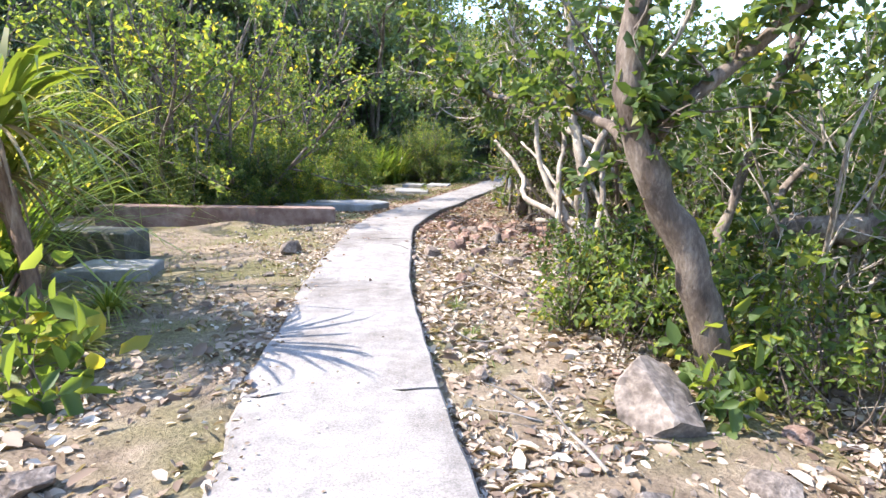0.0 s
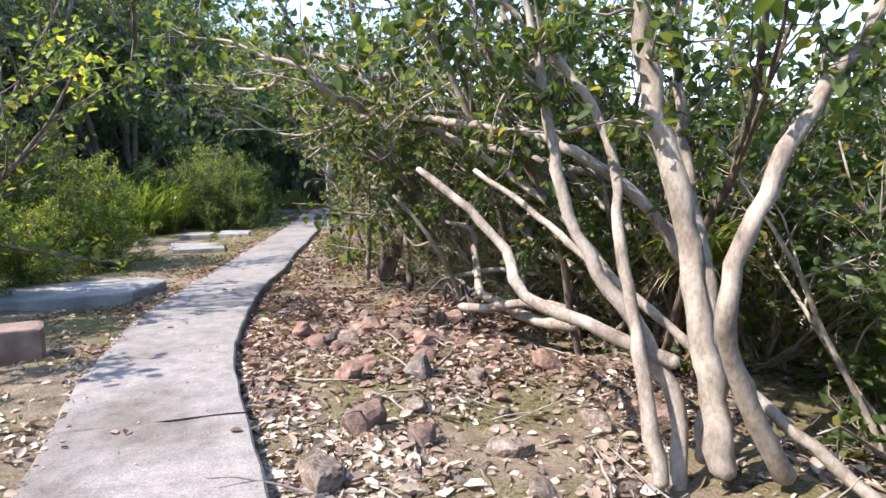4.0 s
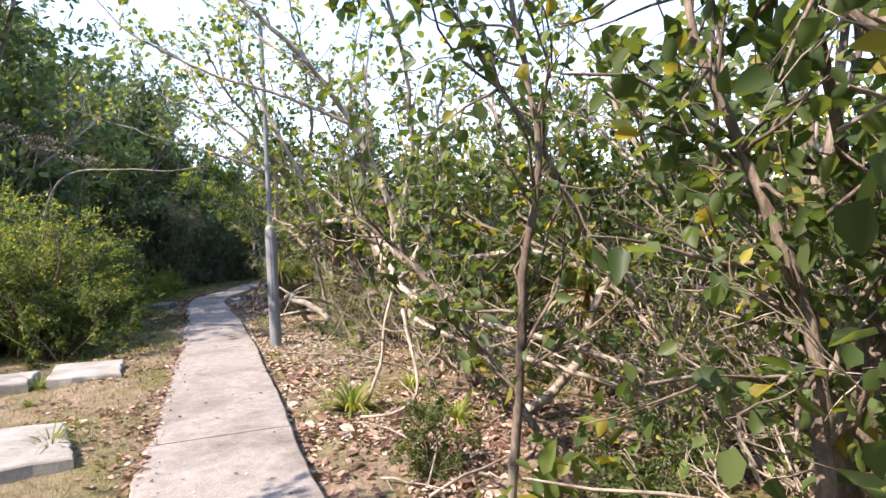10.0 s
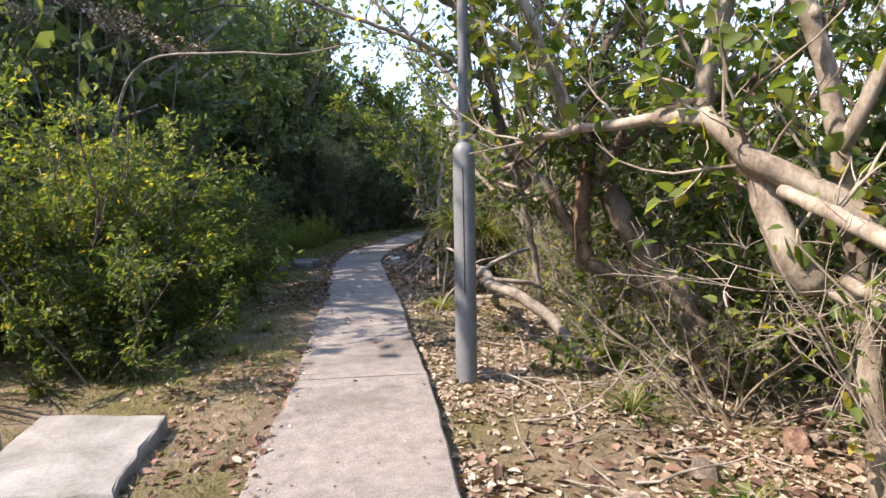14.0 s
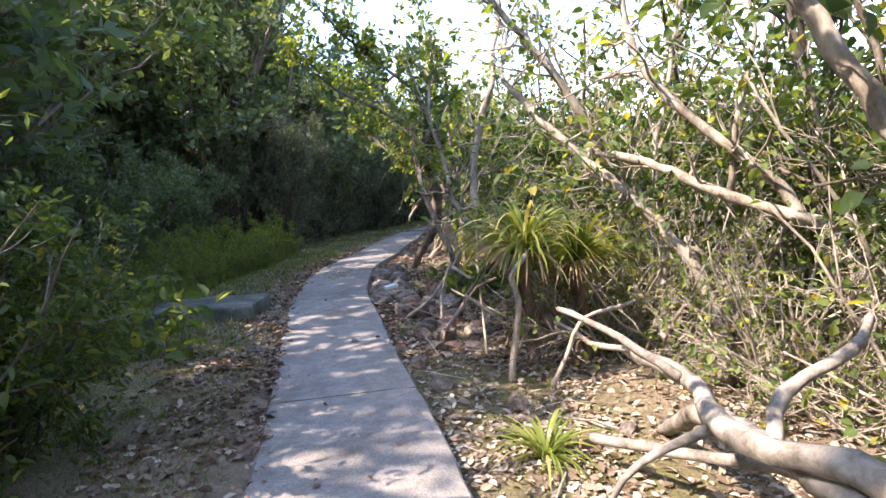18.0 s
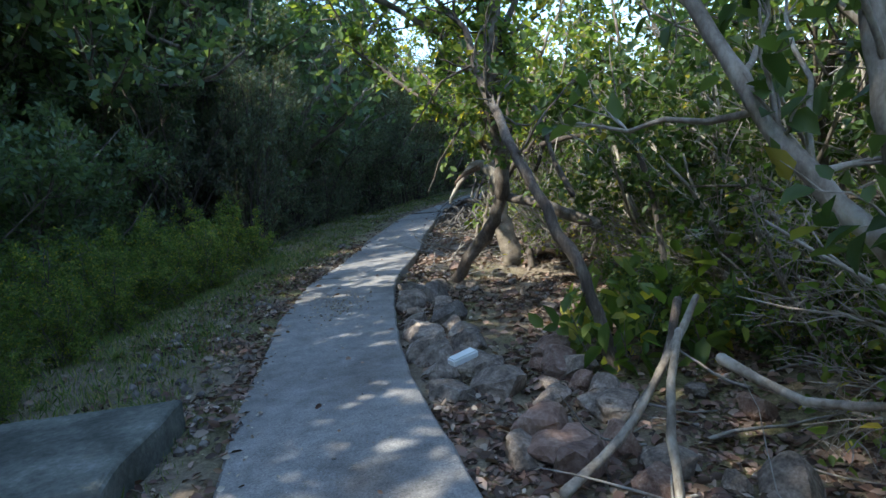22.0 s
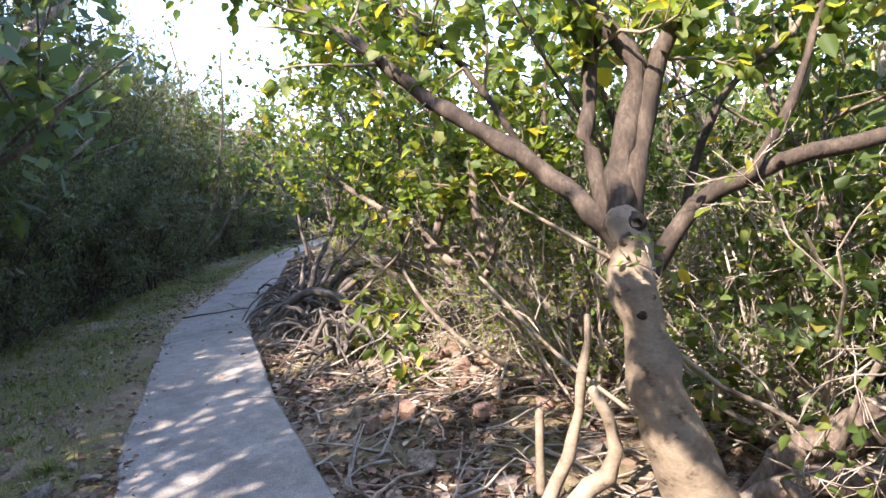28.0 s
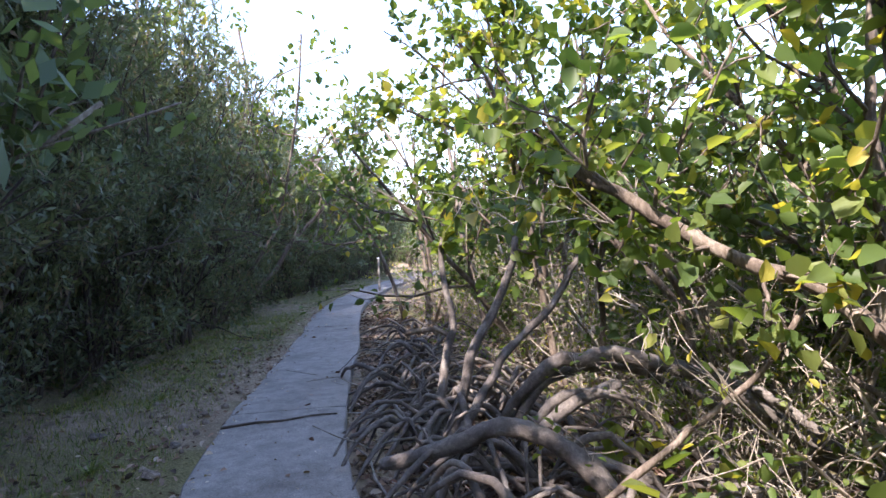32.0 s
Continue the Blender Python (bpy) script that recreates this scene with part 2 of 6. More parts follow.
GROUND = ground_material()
GREY_ROOT = surface("grey_root", [(0.15, (0.04, 0.034, 0.03)), (0.5, (0.115, 0.1, 0.09)), (0.85, (0.25, 0.225, 0.2))], 8.0, 50, 0.9, 0.01, 0.9)
STEEL = surface("grey_steel_paint", [(0.1, (0.13, 0.14, 0.15)), (0.5, (0.19, 0.205, 0.22)), (0.9, (0.25, 0.265, 0.28))], 2.0, 30, 0.45, 0.001, 0.3)
REED = leaf_material("reed", [(0, (0.07, 0.13, 0.03)), (0.5, (0.13, 0.21, 0.05)), (0.85, (0.20, 0.27, 0.07)), (1, (0.38, 0.34, 0.14))], 0.55, 0.3)
PANDAN_LEAF = leaf_material("screw_pine_leaf", [(0, (0.10, 0.15, 0.03)), (0.5, (0.19, 0.24, 0.05)), (0.85, (0.30, 0.32, 0.09)), (1, (0.45, 0.38, 0.18))], 0.45, 0.4)
TORN_BARK = surface("torn_bark", [(0.15, (0.05, 0.034, 0.025)), (0.45, (0.15, 0.095, 0.065)), (0.65, (0.24, 0.165, 0.115)), (0.9, (0.36, 0.28, 0.21))], 14.0, 70, 0.9, 0.012, 1.0, (1, 1, 0.2))
BLUE_PLASTIC = surface("blue_plastic", [(0.1, (0.02, 0.05, 0.25)), (0.9, (0.05, 0.12, 0.4))], 5, 30, 0.35, 0.001, 0.2)
WHITE_PLASTIC = surface("white_card", [(0.1, (0.6, 0.6, 0.58)), (0.9, (0.8, 0.8, 0.78))], 5, 30, 0.5, 0.001, 0.2)
HILL_GREEN = surface("hill_scrub", [(0.15, (0.035, 0.05, 0.02)), (0.5, (0.09, 0.105, 0.04)), (0.85, (0.19, 0.19, 0.085))], 0.12, 0.9, 1.0, 1.0, 1.0)


# ---- geometry helpers ----
def mesh_from(name, verts, faces, material=None, smooth=True):
    me = bpy.data.meshes.new(name)
    me.from_pydata(verts if isinstance(verts, list) else verts.tolist(), [], faces if isinstance(faces, list) else faces.tolist())
    if smooth:
        me.polygons.foreach_set("use_smooth", [True] * len(me.polygons))
    if material:
        me.materials.append(material)
    return me


def bulk_mesh(name, verts, quads, material, smooth=False):
    """A large mesh from arrays of vertices and four-cornered faces."""
    verts, quads = np.asarray(verts, np.float32), np.asarray(quads, np.int32)
    me = bpy.data.meshes.new(name)
    me.vertices.add(len(verts))
    me.vertices.foreach_set("co", verts.ravel())
    me.loops.add(quads.size)
    me.loops.foreach_set("vertex_index", quads.ravel())
    me.polygons.add(len(quads))
    me.polygons.foreach_set("loop_start", np.arange(0, quads.size, 4, dtype=np.int32))
    if smooth:
        me.polygons.foreach_set("use_smooth", np.ones(len(quads), bool))
    me.materials.append(material)
    me.update(calc_edges=True)
    return me


def part(name, me, parent, label=""):
    ob = new(name, me)
    ob.parent = parent
    if label:
        tagged(ob, label)
    return ob


def thing(name, label, category, group="", kind="", at=(0, 0, 0)):
    ob = new(name)
    ob.location = at
    return tagged(ob, label, category, group, kind)


def smooth_line(points, step):
    """A Catmull-Rom curve through the points, sampled about every step metres."""
    p = np.array(points, float)
    p = np.vstack([2 * p[0] - p[1], p, 2 * p[-1] - p[-2]])
    out = []
    for i in range(1, len(p) - 2):
        a, b, c, d = p[i - 1:i + 3]
        n = max(2, int(np.linalg.norm(c[:3] - b[:3]) / step))
        t = (np.arange(n) / n)[:, None]
        out.append(0.5 * (2 * b + (c - a) * t + (2 * a - 5 * b + 4 * c - d) * t ** 2 + (3 * b - a - 3 * c + d) * t ** 3))
    return np.vstack([*out, p[-2:-1]])


class Tubes:
    """Collects round, tapering branches into one mesh."""

    def __init__(self):
        self.v, self.f, self.n = [], [], 0

    def add(self, pts, radii, sides=6, lumpy=0.0):
        pts, radii = np.asarray(pts, float), np.asarray(radii, float)
        d = np.gradient(pts, axis=0)
        d /= np.linalg.norm(d, axis=1)[:, None] + 1e-9
        up = np.array([0.31, 0.17, 0.93]) if abs(d[0][2]) < 0.9 else np.array([1.0, 0.1, 0])
        s = np.cross(d, up)
        s /= np.linalg.norm(s, axis=1)[:, None] + 1e-9
        w = np.cross(s, d)
        ang = np.arange(sides) * 2 * np.pi / sides
        rad = radii[:, None] * (1 + lumpy * np.random.uniform(-1, 1, (len(pts), sides)))
        ring = pts[:, None] + rad[..., None] * (np.cos(ang)[None, :, None] * s[:, None] + np.sin(ang)[None, :, None] * w[:, None])
        self.v.append(ring.reshape(-1, 3))
        i = np.arange(len(pts) - 1)[:, None] * sides
        j = np.arange(sides)[None]
        k = (j + 1) % sides
        self.f.append((self.n + np.stack([i + j, i + k, i + sides + k, i + sides + j], -1)).reshape(-1, 4))
        self.n += len(pts) * sides
        # close the tip with a small cap quad fan
        tip = self.n - sides
        self.f.append(np.array([[tip, tip + 1, tip + 2, tip + sides - 1]]))

    def mesh(self, name, material):
        return bulk_mesh(name, np.vstack(self.v), np.vstack(self.f), material, True)


def leaf_arrays(places, ways, lengths, widths, droop=0.25, fold=0.18, rng=np.random):
    """Leaves as two bent four-cornered halves each: a pointed oval, folded along its rib."""
    n = len(places)
    ways = ways / (np.linalg.norm(ways, axis=1)[:, None] + 1e-9)
    ref = rng.normal(size=(n, 3))
    ref[:, 2] += 1.6
    side = np.cross(ways, ref)
    side /= np.linalg.norm(side, axis=1)[:, None] + 1e-9
    nor = np.cross(side, ways)
    L, W = lengths[:, None], widths[:, None]
    base, tip = places, places + ways * L - nor * L * droop
    mid1, mid2 = places + ways * L * 0.3, places + ways * L * 0.68 - nor * L * droop * 0.35
    up = nor * W * fold
    v = np.stack([base, mid1 + side * W * 0.5 + up, mid2 + side * W * 0.42 + up, tip,
                  mid2 - side * W * 0.42 + up, mid1 - side * W * 0.5 + up], 1).reshape(-1, 3)
    o = np.arange(n)[:, None] * 6
    q = np.concatenate([o + np.array([[0, 1, 2, 3]]), o + np.array([[0, 3, 4, 5]])], 1).reshape(-1, 4)
    return v, q


def flake_arrays(places, ways, lengths, widths, rng=np.random):
    """Leaves for things further off: one four-cornered blade each."""
    n = len(places)
    ways = ways / (np.linalg.norm(ways, axis=1)[:, None] + 1e-9)
    side = np.cross(ways, rng.normal(size=(n, 3)) + np.array([0, 0, 1.2]))
    side /= np.linalg.norm(side, axis=1)[:, None] + 1e-9
    L, W = lengths[:, None], widths[:, None]
    mid = places + ways * L * 0.45
    v = np.stack([places, mid + side * W * 0.5, places + ways * L, mid - side * W * 0.5], 1).reshape(-1, 3)
    return v, np.arange(n * 4).reshape(-1, 4)


def leaf_mesh(name, places, ways, size, aspect, material, rng=np.random, droop=0.25, spread=0.35, simple=False):
    n = len(places)
    lengths = size * rng.uniform(1 - spread, 1 + spread, n)
    if simple:
        v, q = flake_arrays(np.asarray(places), np.asarray(ways), lengths, lengths * aspect * rng.uniform(0.85, 1.15, n), rng)
    else:
        v, q = leaf_arrays(np.asarray(places), np.asarray(ways), lengths, lengths * aspect * rng.uniform(0.85, 1.15, n), droop, rng=rng)
    return bulk_mesh(name, v, q, material)


def wander(start, way, length, radius, steps, wobble, lift, rng, taper=0.35):
    """One crooked branch: its points and radii."""
    p, d = np.array(start, float), np.array(way, float)
    d /= np.linalg.norm(d)
    pts = [p.copy()]
    for _ in range(steps):
        d = d + rng.normal(size=3) * wobble + np.array([0, 0, lift])
        d /= np.linalg.norm(d)
        p = p + d * length / steps
        pts.append(p.copy())
    return np.array(pts), radius * np.linspace(1, taper, steps + 1)


def grow(tubes, tips, pts, radii, level, rng, spread=0.9, lift=0.08, kids=4, shrink=0.6, wobble=0.16, sides=5, first=0.35):
    """Side branches along a branch, level after level; the last level's twigs go to tips."""
    length = np.linalg.norm(np.diff(pts, axis=0), axis=1).sum()
    for _ in range(kids):
        f = rng.uniform(first, 1.0)
        i = min(int(f * (len(pts) - 1)), len(pts) - 2)
        d = pts[i + 1] - pts[i]
        d = d / (np.linalg.norm(d) + 1e-9) + rng.normal(size=3) * spread * 0.6
        ln = length * shrink * rng.uniform(0.6, 1.1) * (1.15 - 0.4 * f)
        steps = 5 if level > 1 else 4
        bp, br = wander(pts[i], d, ln, max(radii[i] * 0.62, 0.003), steps, wobble, lift, rng)
        tubes.add(bp, br, sides if level > 1 else 4)
        if level > 1:
            grow(tubes, tips, bp, br, level - 1, rng, spread, lift, kids, shrink, wobble, max(4, sides - 1), 0.2)
        else:
            tips.append(bp)


def leaves_on(tips, per, rng, jitter=0.06):
    """Places and directions of leaves along twigs."""
    tips = np.array(tips)
    n, k = len(tips), tips.shape[1]
    i = np.repeat(np.arange(n), per)
    f = rng.uniform(0.15, 1, len(i)) * (k - 1)
    a = np.minimum(f.astype(int), k - 2)
    w = (f - a)[:, None]
    p = tips[i, a] * (1 - w) + tips[i, a + 1] * w
    d = tips[i, a + 1] - tips[i, a]
    d /= np.linalg.norm(d, axis=1)[:, None] + 1e-9
    return p + rng.normal(size=p.shape) * jitter, d * 0.6 + rng.normal(size=p.shape) * 0.7 + np.array([0, 0, -0.1])


# ---- plan: the path's middle line, and the ground beside it ----
LINE = smooth_line([(2.2, -6), (1.1, -1), (0.55, 1.6), (0.33, 3.0), (0.10, 4.5), (-0.13, 7), (-0.22, 9.4), (-0.20, 11.3), (0.2, 13.7),
                    (0.72, 15.7), (1.25, 18.0), (1.87, 20.45), (2.55, 23.3), (3.33, 26.8), (3.9, 29.7), (4.42, 32.0), (5.25, 34.4),
                    (6.4, 36.5), (7.9, 39.4), (9.75, 42.5), (12.6, 45.9), (15.8, 49.8), (19, 53), (24, 57), (32, 62)], 0.15)
LINE_D = np.gradient(LINE, axis=0)
LINE_D /= np.linalg.norm(LINE_D, axis=1)[:, None]
LINE_S = np.concatenate([[0], np.cumsum(np.linalg.norm(np.diff(LINE, axis=0), axis=1))])
HALF = 0.53


def beside(x, y):
    """Distance to the right of the path's middle line, and the way along it."""
    q = np.stack([np.asarray(x, float).ravel(), np.asarray(y, float).ravel()], 1)
    s, u = np.empty(len(q)), np.empty(len(q))
    for c in range(0, len(q), 4000):
        b = q[c:c + 4000]
        d2 = ((b[:, None] - LINE[None]) ** 2).sum(-1)
        i = d2.argmin(1)
        r = b - LINE[i]
        s[c:c + 4000] = np.sign(LINE_D[i, 1] * r[:, 0] - LINE_D[i, 0] * r[:, 1]) * np.sqrt(d2[np.arange(len(b)), i])
        u[c:c + 4000] = LINE_S[i]
    return s, u


def spot(u, s):
    """The place at the way u along the path and s metres to its right."""
    i = int(np.clip(np.searchsorted(LINE_S, u), 0, len(LINE) - 1))
    e = u - LINE_S[i]
    return LINE[i, 0] + LINE_D[i, 0] * e + LINE_D[i, 1] * s, LINE[i, 1] + LINE_D[i, 1] * e - LINE_D[i, 0] * s


def way_at(y):
    """The way along the path at which its middle line passes y."""
    return float(np.interp(y, LINE[:, 1], LINE_S))


def slope_foot(u):
    """How far to the left of the path the wooded slope begins, by the way along it."""
    return np.interp(u, [way_at(y) for y in (2, 20, 25.5, 28.5, 31, 34, 36, 40, 44, 48, 60)], [11.2, 10.8, 10.2, 8.4, 6.2, 6.2, 8.0, 8.6, 9.0, 10.0, 14.0])


def lowering(u):
    """The slope flattens out beyond the second bend."""
    return np.interp(u, [way_at(42), way_at(48), way_at(60)], [1.0, 0.7, 0.4])


def hill(s, u):
    """Height of the wooded slope to the left of the path."""
    a = np.clip(-s - slope_foot(u), 0, None)
    return (20 * (1 - np.exp(-a * 0.95 / 20)) + 0.02 * a) * lowering(u)


def ground_z(x, y):
    s, u = beside(x, y)
    z = np.where(s > 0, -0.09 - 0.05 * np.clip(s - 0.5, 0, 8), -0.014 - 0.025 * np.clip(-s - 0.6, 0, 3))
    z = z + hill(s, u)
    w = np.clip((np.abs(s) - 0.6) / 1.2, 0, 1)
    xs, ys = np.asarray(x, float).ravel(), np.asarray(y, float).ravel()
    bumps = 0.05 * np.sin(xs * 2.1 + 0.7 * ys) * np.sin(ys * 1.7 - 0.4 * xs) + 0.03 * np.sin(xs * 4.3 + 1) * np.sin(ys * 3.9 + 2)
    z = z + w * bumps
    z = np.where(np.abs(s) < 0.5, -0.11, z)
    return z


# ---- ground ----
def graded(lo, hi, step, far, grow_by=1.35):
    mid = list(np.arange(lo, hi + 1e-6, step))
    a, d = [], step
    x = hi
    while x < far:
        d *= grow_by
        x += d
        a.append(x)
    b, d, x = [], step, lo
    while x > -far:
        d *= grow_by
        x -= d
        b.append(x)
    return np.array(b[::-1] + mid + a)


GX, GY = graded(-9, 24, 0.22, 1500), graded(-5, 60, 0.22, 1500)
gx, gy = np.meshgrid(GX, GY)
gz = ground_z(gx, gy)
nx, ny = len(GX), len(GY)
gi = np.arange(nx * ny).reshape(ny, nx)
gq = np.stack([gi[:-1, :-1], gi[:-1, 1:], gi[1:, 1:], gi[1:, :-1]], -1).reshape(-1, 4)
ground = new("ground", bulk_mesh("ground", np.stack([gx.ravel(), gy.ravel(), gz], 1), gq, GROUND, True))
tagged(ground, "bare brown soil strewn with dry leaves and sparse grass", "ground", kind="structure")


def floor_at(x, y):
    return float(ground_z(np.array([x]), np.array([y]))[0])


# ---- the concrete path, slab by slab between its joints ----
def break_line(off, joint, wild):
    """How a joint wanders along the path, across its width."""
    return wild * (0.05 * np.sin(off * 5 + joint * 7) + 0.025 * np.sin(off * 17 + joint * 3) + 0.012 * np.sin(off * 41 + joint))


def slab_mesh(u0, u1, wild0, wild1, gap=0.009):
    us = np.linspace(u0 + gap * (1 + 0.9 * wild0), u1 - gap * (1 + 0.9 * wild1), max(3, int((u1 - u0) / 0.25)))
    wl = HALF + 0.03 * np.sin(us * 2.3) * np.sin(us * 0.9 + 1) + 0.012 * np.sin(us * 11)
    wr = HALF + 0.012 * np.sin(us * 1.7 + 2) + 0.006 * np.sin(us * 9)
    # across: feet, rounded arrises, and a slightly crowned, trowelled top
    prof = [(-1.02, -0.16), (-1.0, -0.022), (-0.96, 0.0)] + [(f, 0.004) for f in np.linspace(-0.8, 0.8, 9)] + [(0.973, 0.0), (1.0, -0.014), (1.012, -0.2)]
    steps = np.arange(len(LINE))
    rows = []
    for f, z in prof:
        off = f * (wl if f < 0 else wr)
        u = us.copy()
        u[0] += break_line(off[0], u0, wild0)
        u[-1] += break_line(off[-1], u1, wild1)
        i = np.interp(u, LINE_S, steps)
        cx, cy, dx, dy = (np.interp(i, steps, c) for c in (LINE[:, 0], LINE[:, 1], LINE_D[:, 0], LINE_D[:, 1]))
        rows.append(np.stack([cx + dy * off, cy - dx * off, np.full(len(us), z) + 0.003 * np.sin(us * 3.1)], 1))
    v = np.stack(rows, 1).reshape(-1, 3)
    m = len(prof)
    a = np.arange(len(us) - 1)[:, None] * m + np.arange(m - 1)[None]
    q = np.stack([a, a + 1, a + m + 1, a + m], -1).reshape(-1, 4)
    faces = q.tolist() + [list(range(m))[::-1], list(range((len(us) - 1) * m, len(us) * m))]
    return mesh_from("path_slab", v, faces, CONCRETE, False)


# the way along the path of each joint, and how far it has cracked off the straight
BREAKS = [(-2.6, 0.0), (3.92, 0.7), (9.45, 1.0), (14.2, 0.0), (18.3, 0.0), (23.0, 0.0), (27.35, 0.1), (35.0, 0.9), (43.1, 0.1), (47.6, 0.0), (52.0, 0.0)]
JOINTS = [(0.0, 0.0)] + [(way_at(y), w) for y, w in BREAKS] + [(float(LINE_S[-1]), 0.0)]
path = thing("path", "narrow winding path of weathered grey cast concrete slabs", "path", kind="structure")
for (a, wa), (b, wb) in zip(JOINTS[:-1], JOINTS[1:]):
    part("slab", slab_mesh(a, b, wa, wb), path)


# ---- plants ----
def shrub(seed, height, material, leaf, aspect, stems=6, per=9, bark=BARK, spread=1.0, lift=0.05, lean=0.7, kids=4, level=2, thick=0.02, simple=False, first=0.12, droop=0.25, shrink=0.5):
    """A bush or low tree of several stems: meshes of its wood and its leaves, standing at the origin."""
    rng = np.random.RandomState(seed)
    np.random.seed(seed)
    tubes, tips = Tubes(), []
    for _ in range(stems):
        a = rng.uniform(0, 2 * np.pi)
        d = np.array([math.cos(a) * lean * rng.uniform(0.2, 1), math.sin(a) * lean * rng.uniform(0.2, 1), 1.0])
        pts, rad = wander((rng.uniform(-0.2, 0.2), rng.uniform(-0.2, 0.2), -0.15), d, height * rng.uniform(0.75, 1.1), thick * rng.uniform(0.7, 1.3), 7, 0.14, lift, rng)
        tubes.add(pts, rad, 6)
        grow(tubes, tips, pts, rad, level, rng, spread, lift, kids, shrink, 0.18, 5, first)
    p, d = leaves_on(tips, per, rng, leaf * 0.6)
    return tubes.mesh("trunk", bark), leaf_mesh("crown", p, d, leaf, aspect, material, rng, simple=simple, droop=droop)


def place_plant(meshes, name, label, category, group, x, y, turn, size, z=None, names=("trunk", "crown"), tilt=(0, 0), tall=1.0):
    top = thing(name, label, category, group)
    top.matrix_world = pose(x, y, floor_at(x, y) if z is None else z, tilt[0], tilt[1], turn) @ Matrix.Diagonal((size, size, size * tall, 1))
    for n, me in zip(names, meshes):
        part(n, me, top)
    return top


def blades(seed, n, length, width, up=0.9, bend=1.1, material=GRASS, segs=5, root=0.05):
    """A clump of long arching leaves from one root."""
    rng = np.random.RandomState(seed)
    a = rng.uniform(0, 2 * np.pi, n)
    out = np.stack([np.cos(a), np.sin(a), np.zeros(n)], 1)
    side = np.stack([-np.sin(a), np.cos(a), np.zeros(n)], 1)
    L = length * rng.uniform(0.5, 1.1, n)
    pitch = np.clip(rng.normal(up, 0.28, n), 0.15, 1.5)
    p = out * root * rng.uniform(0, 1, n)[:, None] + np.array([0, 0, -0.02])
    rows = []
    for k in range(segs + 1):
        f = k / segs
        w = width * rng.uniform(0.8, 1.2, n) * (1.0 - f ** 2.2) * (0.55 + 0.9 * min(f * 2, 1) * 0.5) + 0.0008
        rows.append((p - side * w[:, None] * 0.5, p + side * w[:, None] * 0.5))
        ang = pitch - bend * f * rng.uniform(0.8, 1.2, n)
        p = p + (out * np.cos(ang)[:, None] + np.array([0, 0, 1]) * np.sin(ang)[:, None]) * (L / segs)[:, None]
    v = np.stack([c for r in rows for c in r], 1).reshape(-1, 3)
    m = 2 * (segs + 1)
    o = np.arange(n)[:, None, None] * m + np.arange(segs)[None, :, None] * 2
    q = (o + np.array([0, 1, 3, 2])[None, None]).reshape(-1, 4)
    return bulk_mesh("blades", v, q, material)


def tuft(me, name, label, group, x, y, turn, size, z=None):
    top = thing(name, label, "grass", group)
    top.matrix_world = pose(x, y, (floor_at(x, y) if z is None else z), 0, 0, turn) @ Matrix.Diagonal((size, size, size, 1))
    tagged(part("foliage", me, top), kind="stuff")
    return top


# ---- the wooded slope and the plants to the left of the path ----
rng = np.random.RandomState(5)
HILL_KINDS = [shrub(40 + i, 4.4, LEAF_DARK, 0.13, 0.5, stems=5, per=42, kids=5, level=2, lean=0.7, thick=0.06, simple=True, first=0.05, shrink=0.55) for i in range(4)]
SUN_GAPS = [(26.0, 1.2, 2.2, 1.1), (38.2, 1.1, 6.3, 2.1)]        # the sunny stretches of the path: middle, half length, near edge, reach of the crowns


def hill_tree(kind, x, y, turn, size):
    """A tree on the slope, kept low where the sun comes over it onto the path."""
    for middle, half, edge, reach in SUN_GAPS:
        if abs(y - middle) < half + reach * size and not 28.8 < y < 35.4:
            size = min(size, (edge - x - 0.87 * floor_at(x, y)) / (3.8 + reach))
    if size > 0.55:
        place_plant(kind, "hill_tree", "dense dark evergreen tree on the shaded wooded slope", "tree", "trees on the slope", x, y, turn, size)


for row in range(6):
    u = 9.0
    while u < LINE_S[-1]:
        foot = float(slope_foot(u))
        s = -(foot + row * 2.6 + rng.uniform(-0.6, 1.6))
        x, y = spot(u, s)
        kind, turn = HILL_KINDS[rng.randint(4)], rng.uniform(0, 360)
        size = rng.uniform(0.9, 1.3) * (1 + 0.13 * row) * float(np.interp(u, [way_at(21), way_at(23), way_at(42), way_at(48)], [0.9, 1.1, 1.15, 0.8]))
        hill_tree(kind, x, y, turn, size)
        u += (1.9 + 0.45 * row) * rng.uniform(0.7, 1.3)

u = way_at(29.0)
while u < way_at(34.4):
    x, y = spot(u, -rng.uniform(5.6, 7.2))
    hill_tree(HILL_KINDS[rng.randint(4)], x, y, rng.uniform(0, 360), rng.uniform(1.9, 2.25))
    u += rng.uniform(1.1, 1.8)

for _ in range(60):
    x, y = rng.uniform(-5.0, 5.0), rng.uniform(34.5, 52.0)
    if float(beside(np.array([x]), np.array([y]))[0][0]) > -8.0:
        continue
    hill_tree(HILL_KINDS[rng.randint(4)], x, y, rng.uniform(0, 360), rng.uniform(1.5, 1.9))

for _ in range(40):
    x, y = rng.uniform(1.0, 6.0), rng.uniform(41.0, 47.0)
    if not -9.0 < float(beside(np.array([x]), np.array([y]))[0][0]) < -5.0:
        continue
    hill_tree(HILL_KINDS[rng.randint(4)], x, y, rng.uniform(0, 360), rng.uniform(1.3, 1.6) * (1.3 if x < 4.5 else 1.0))

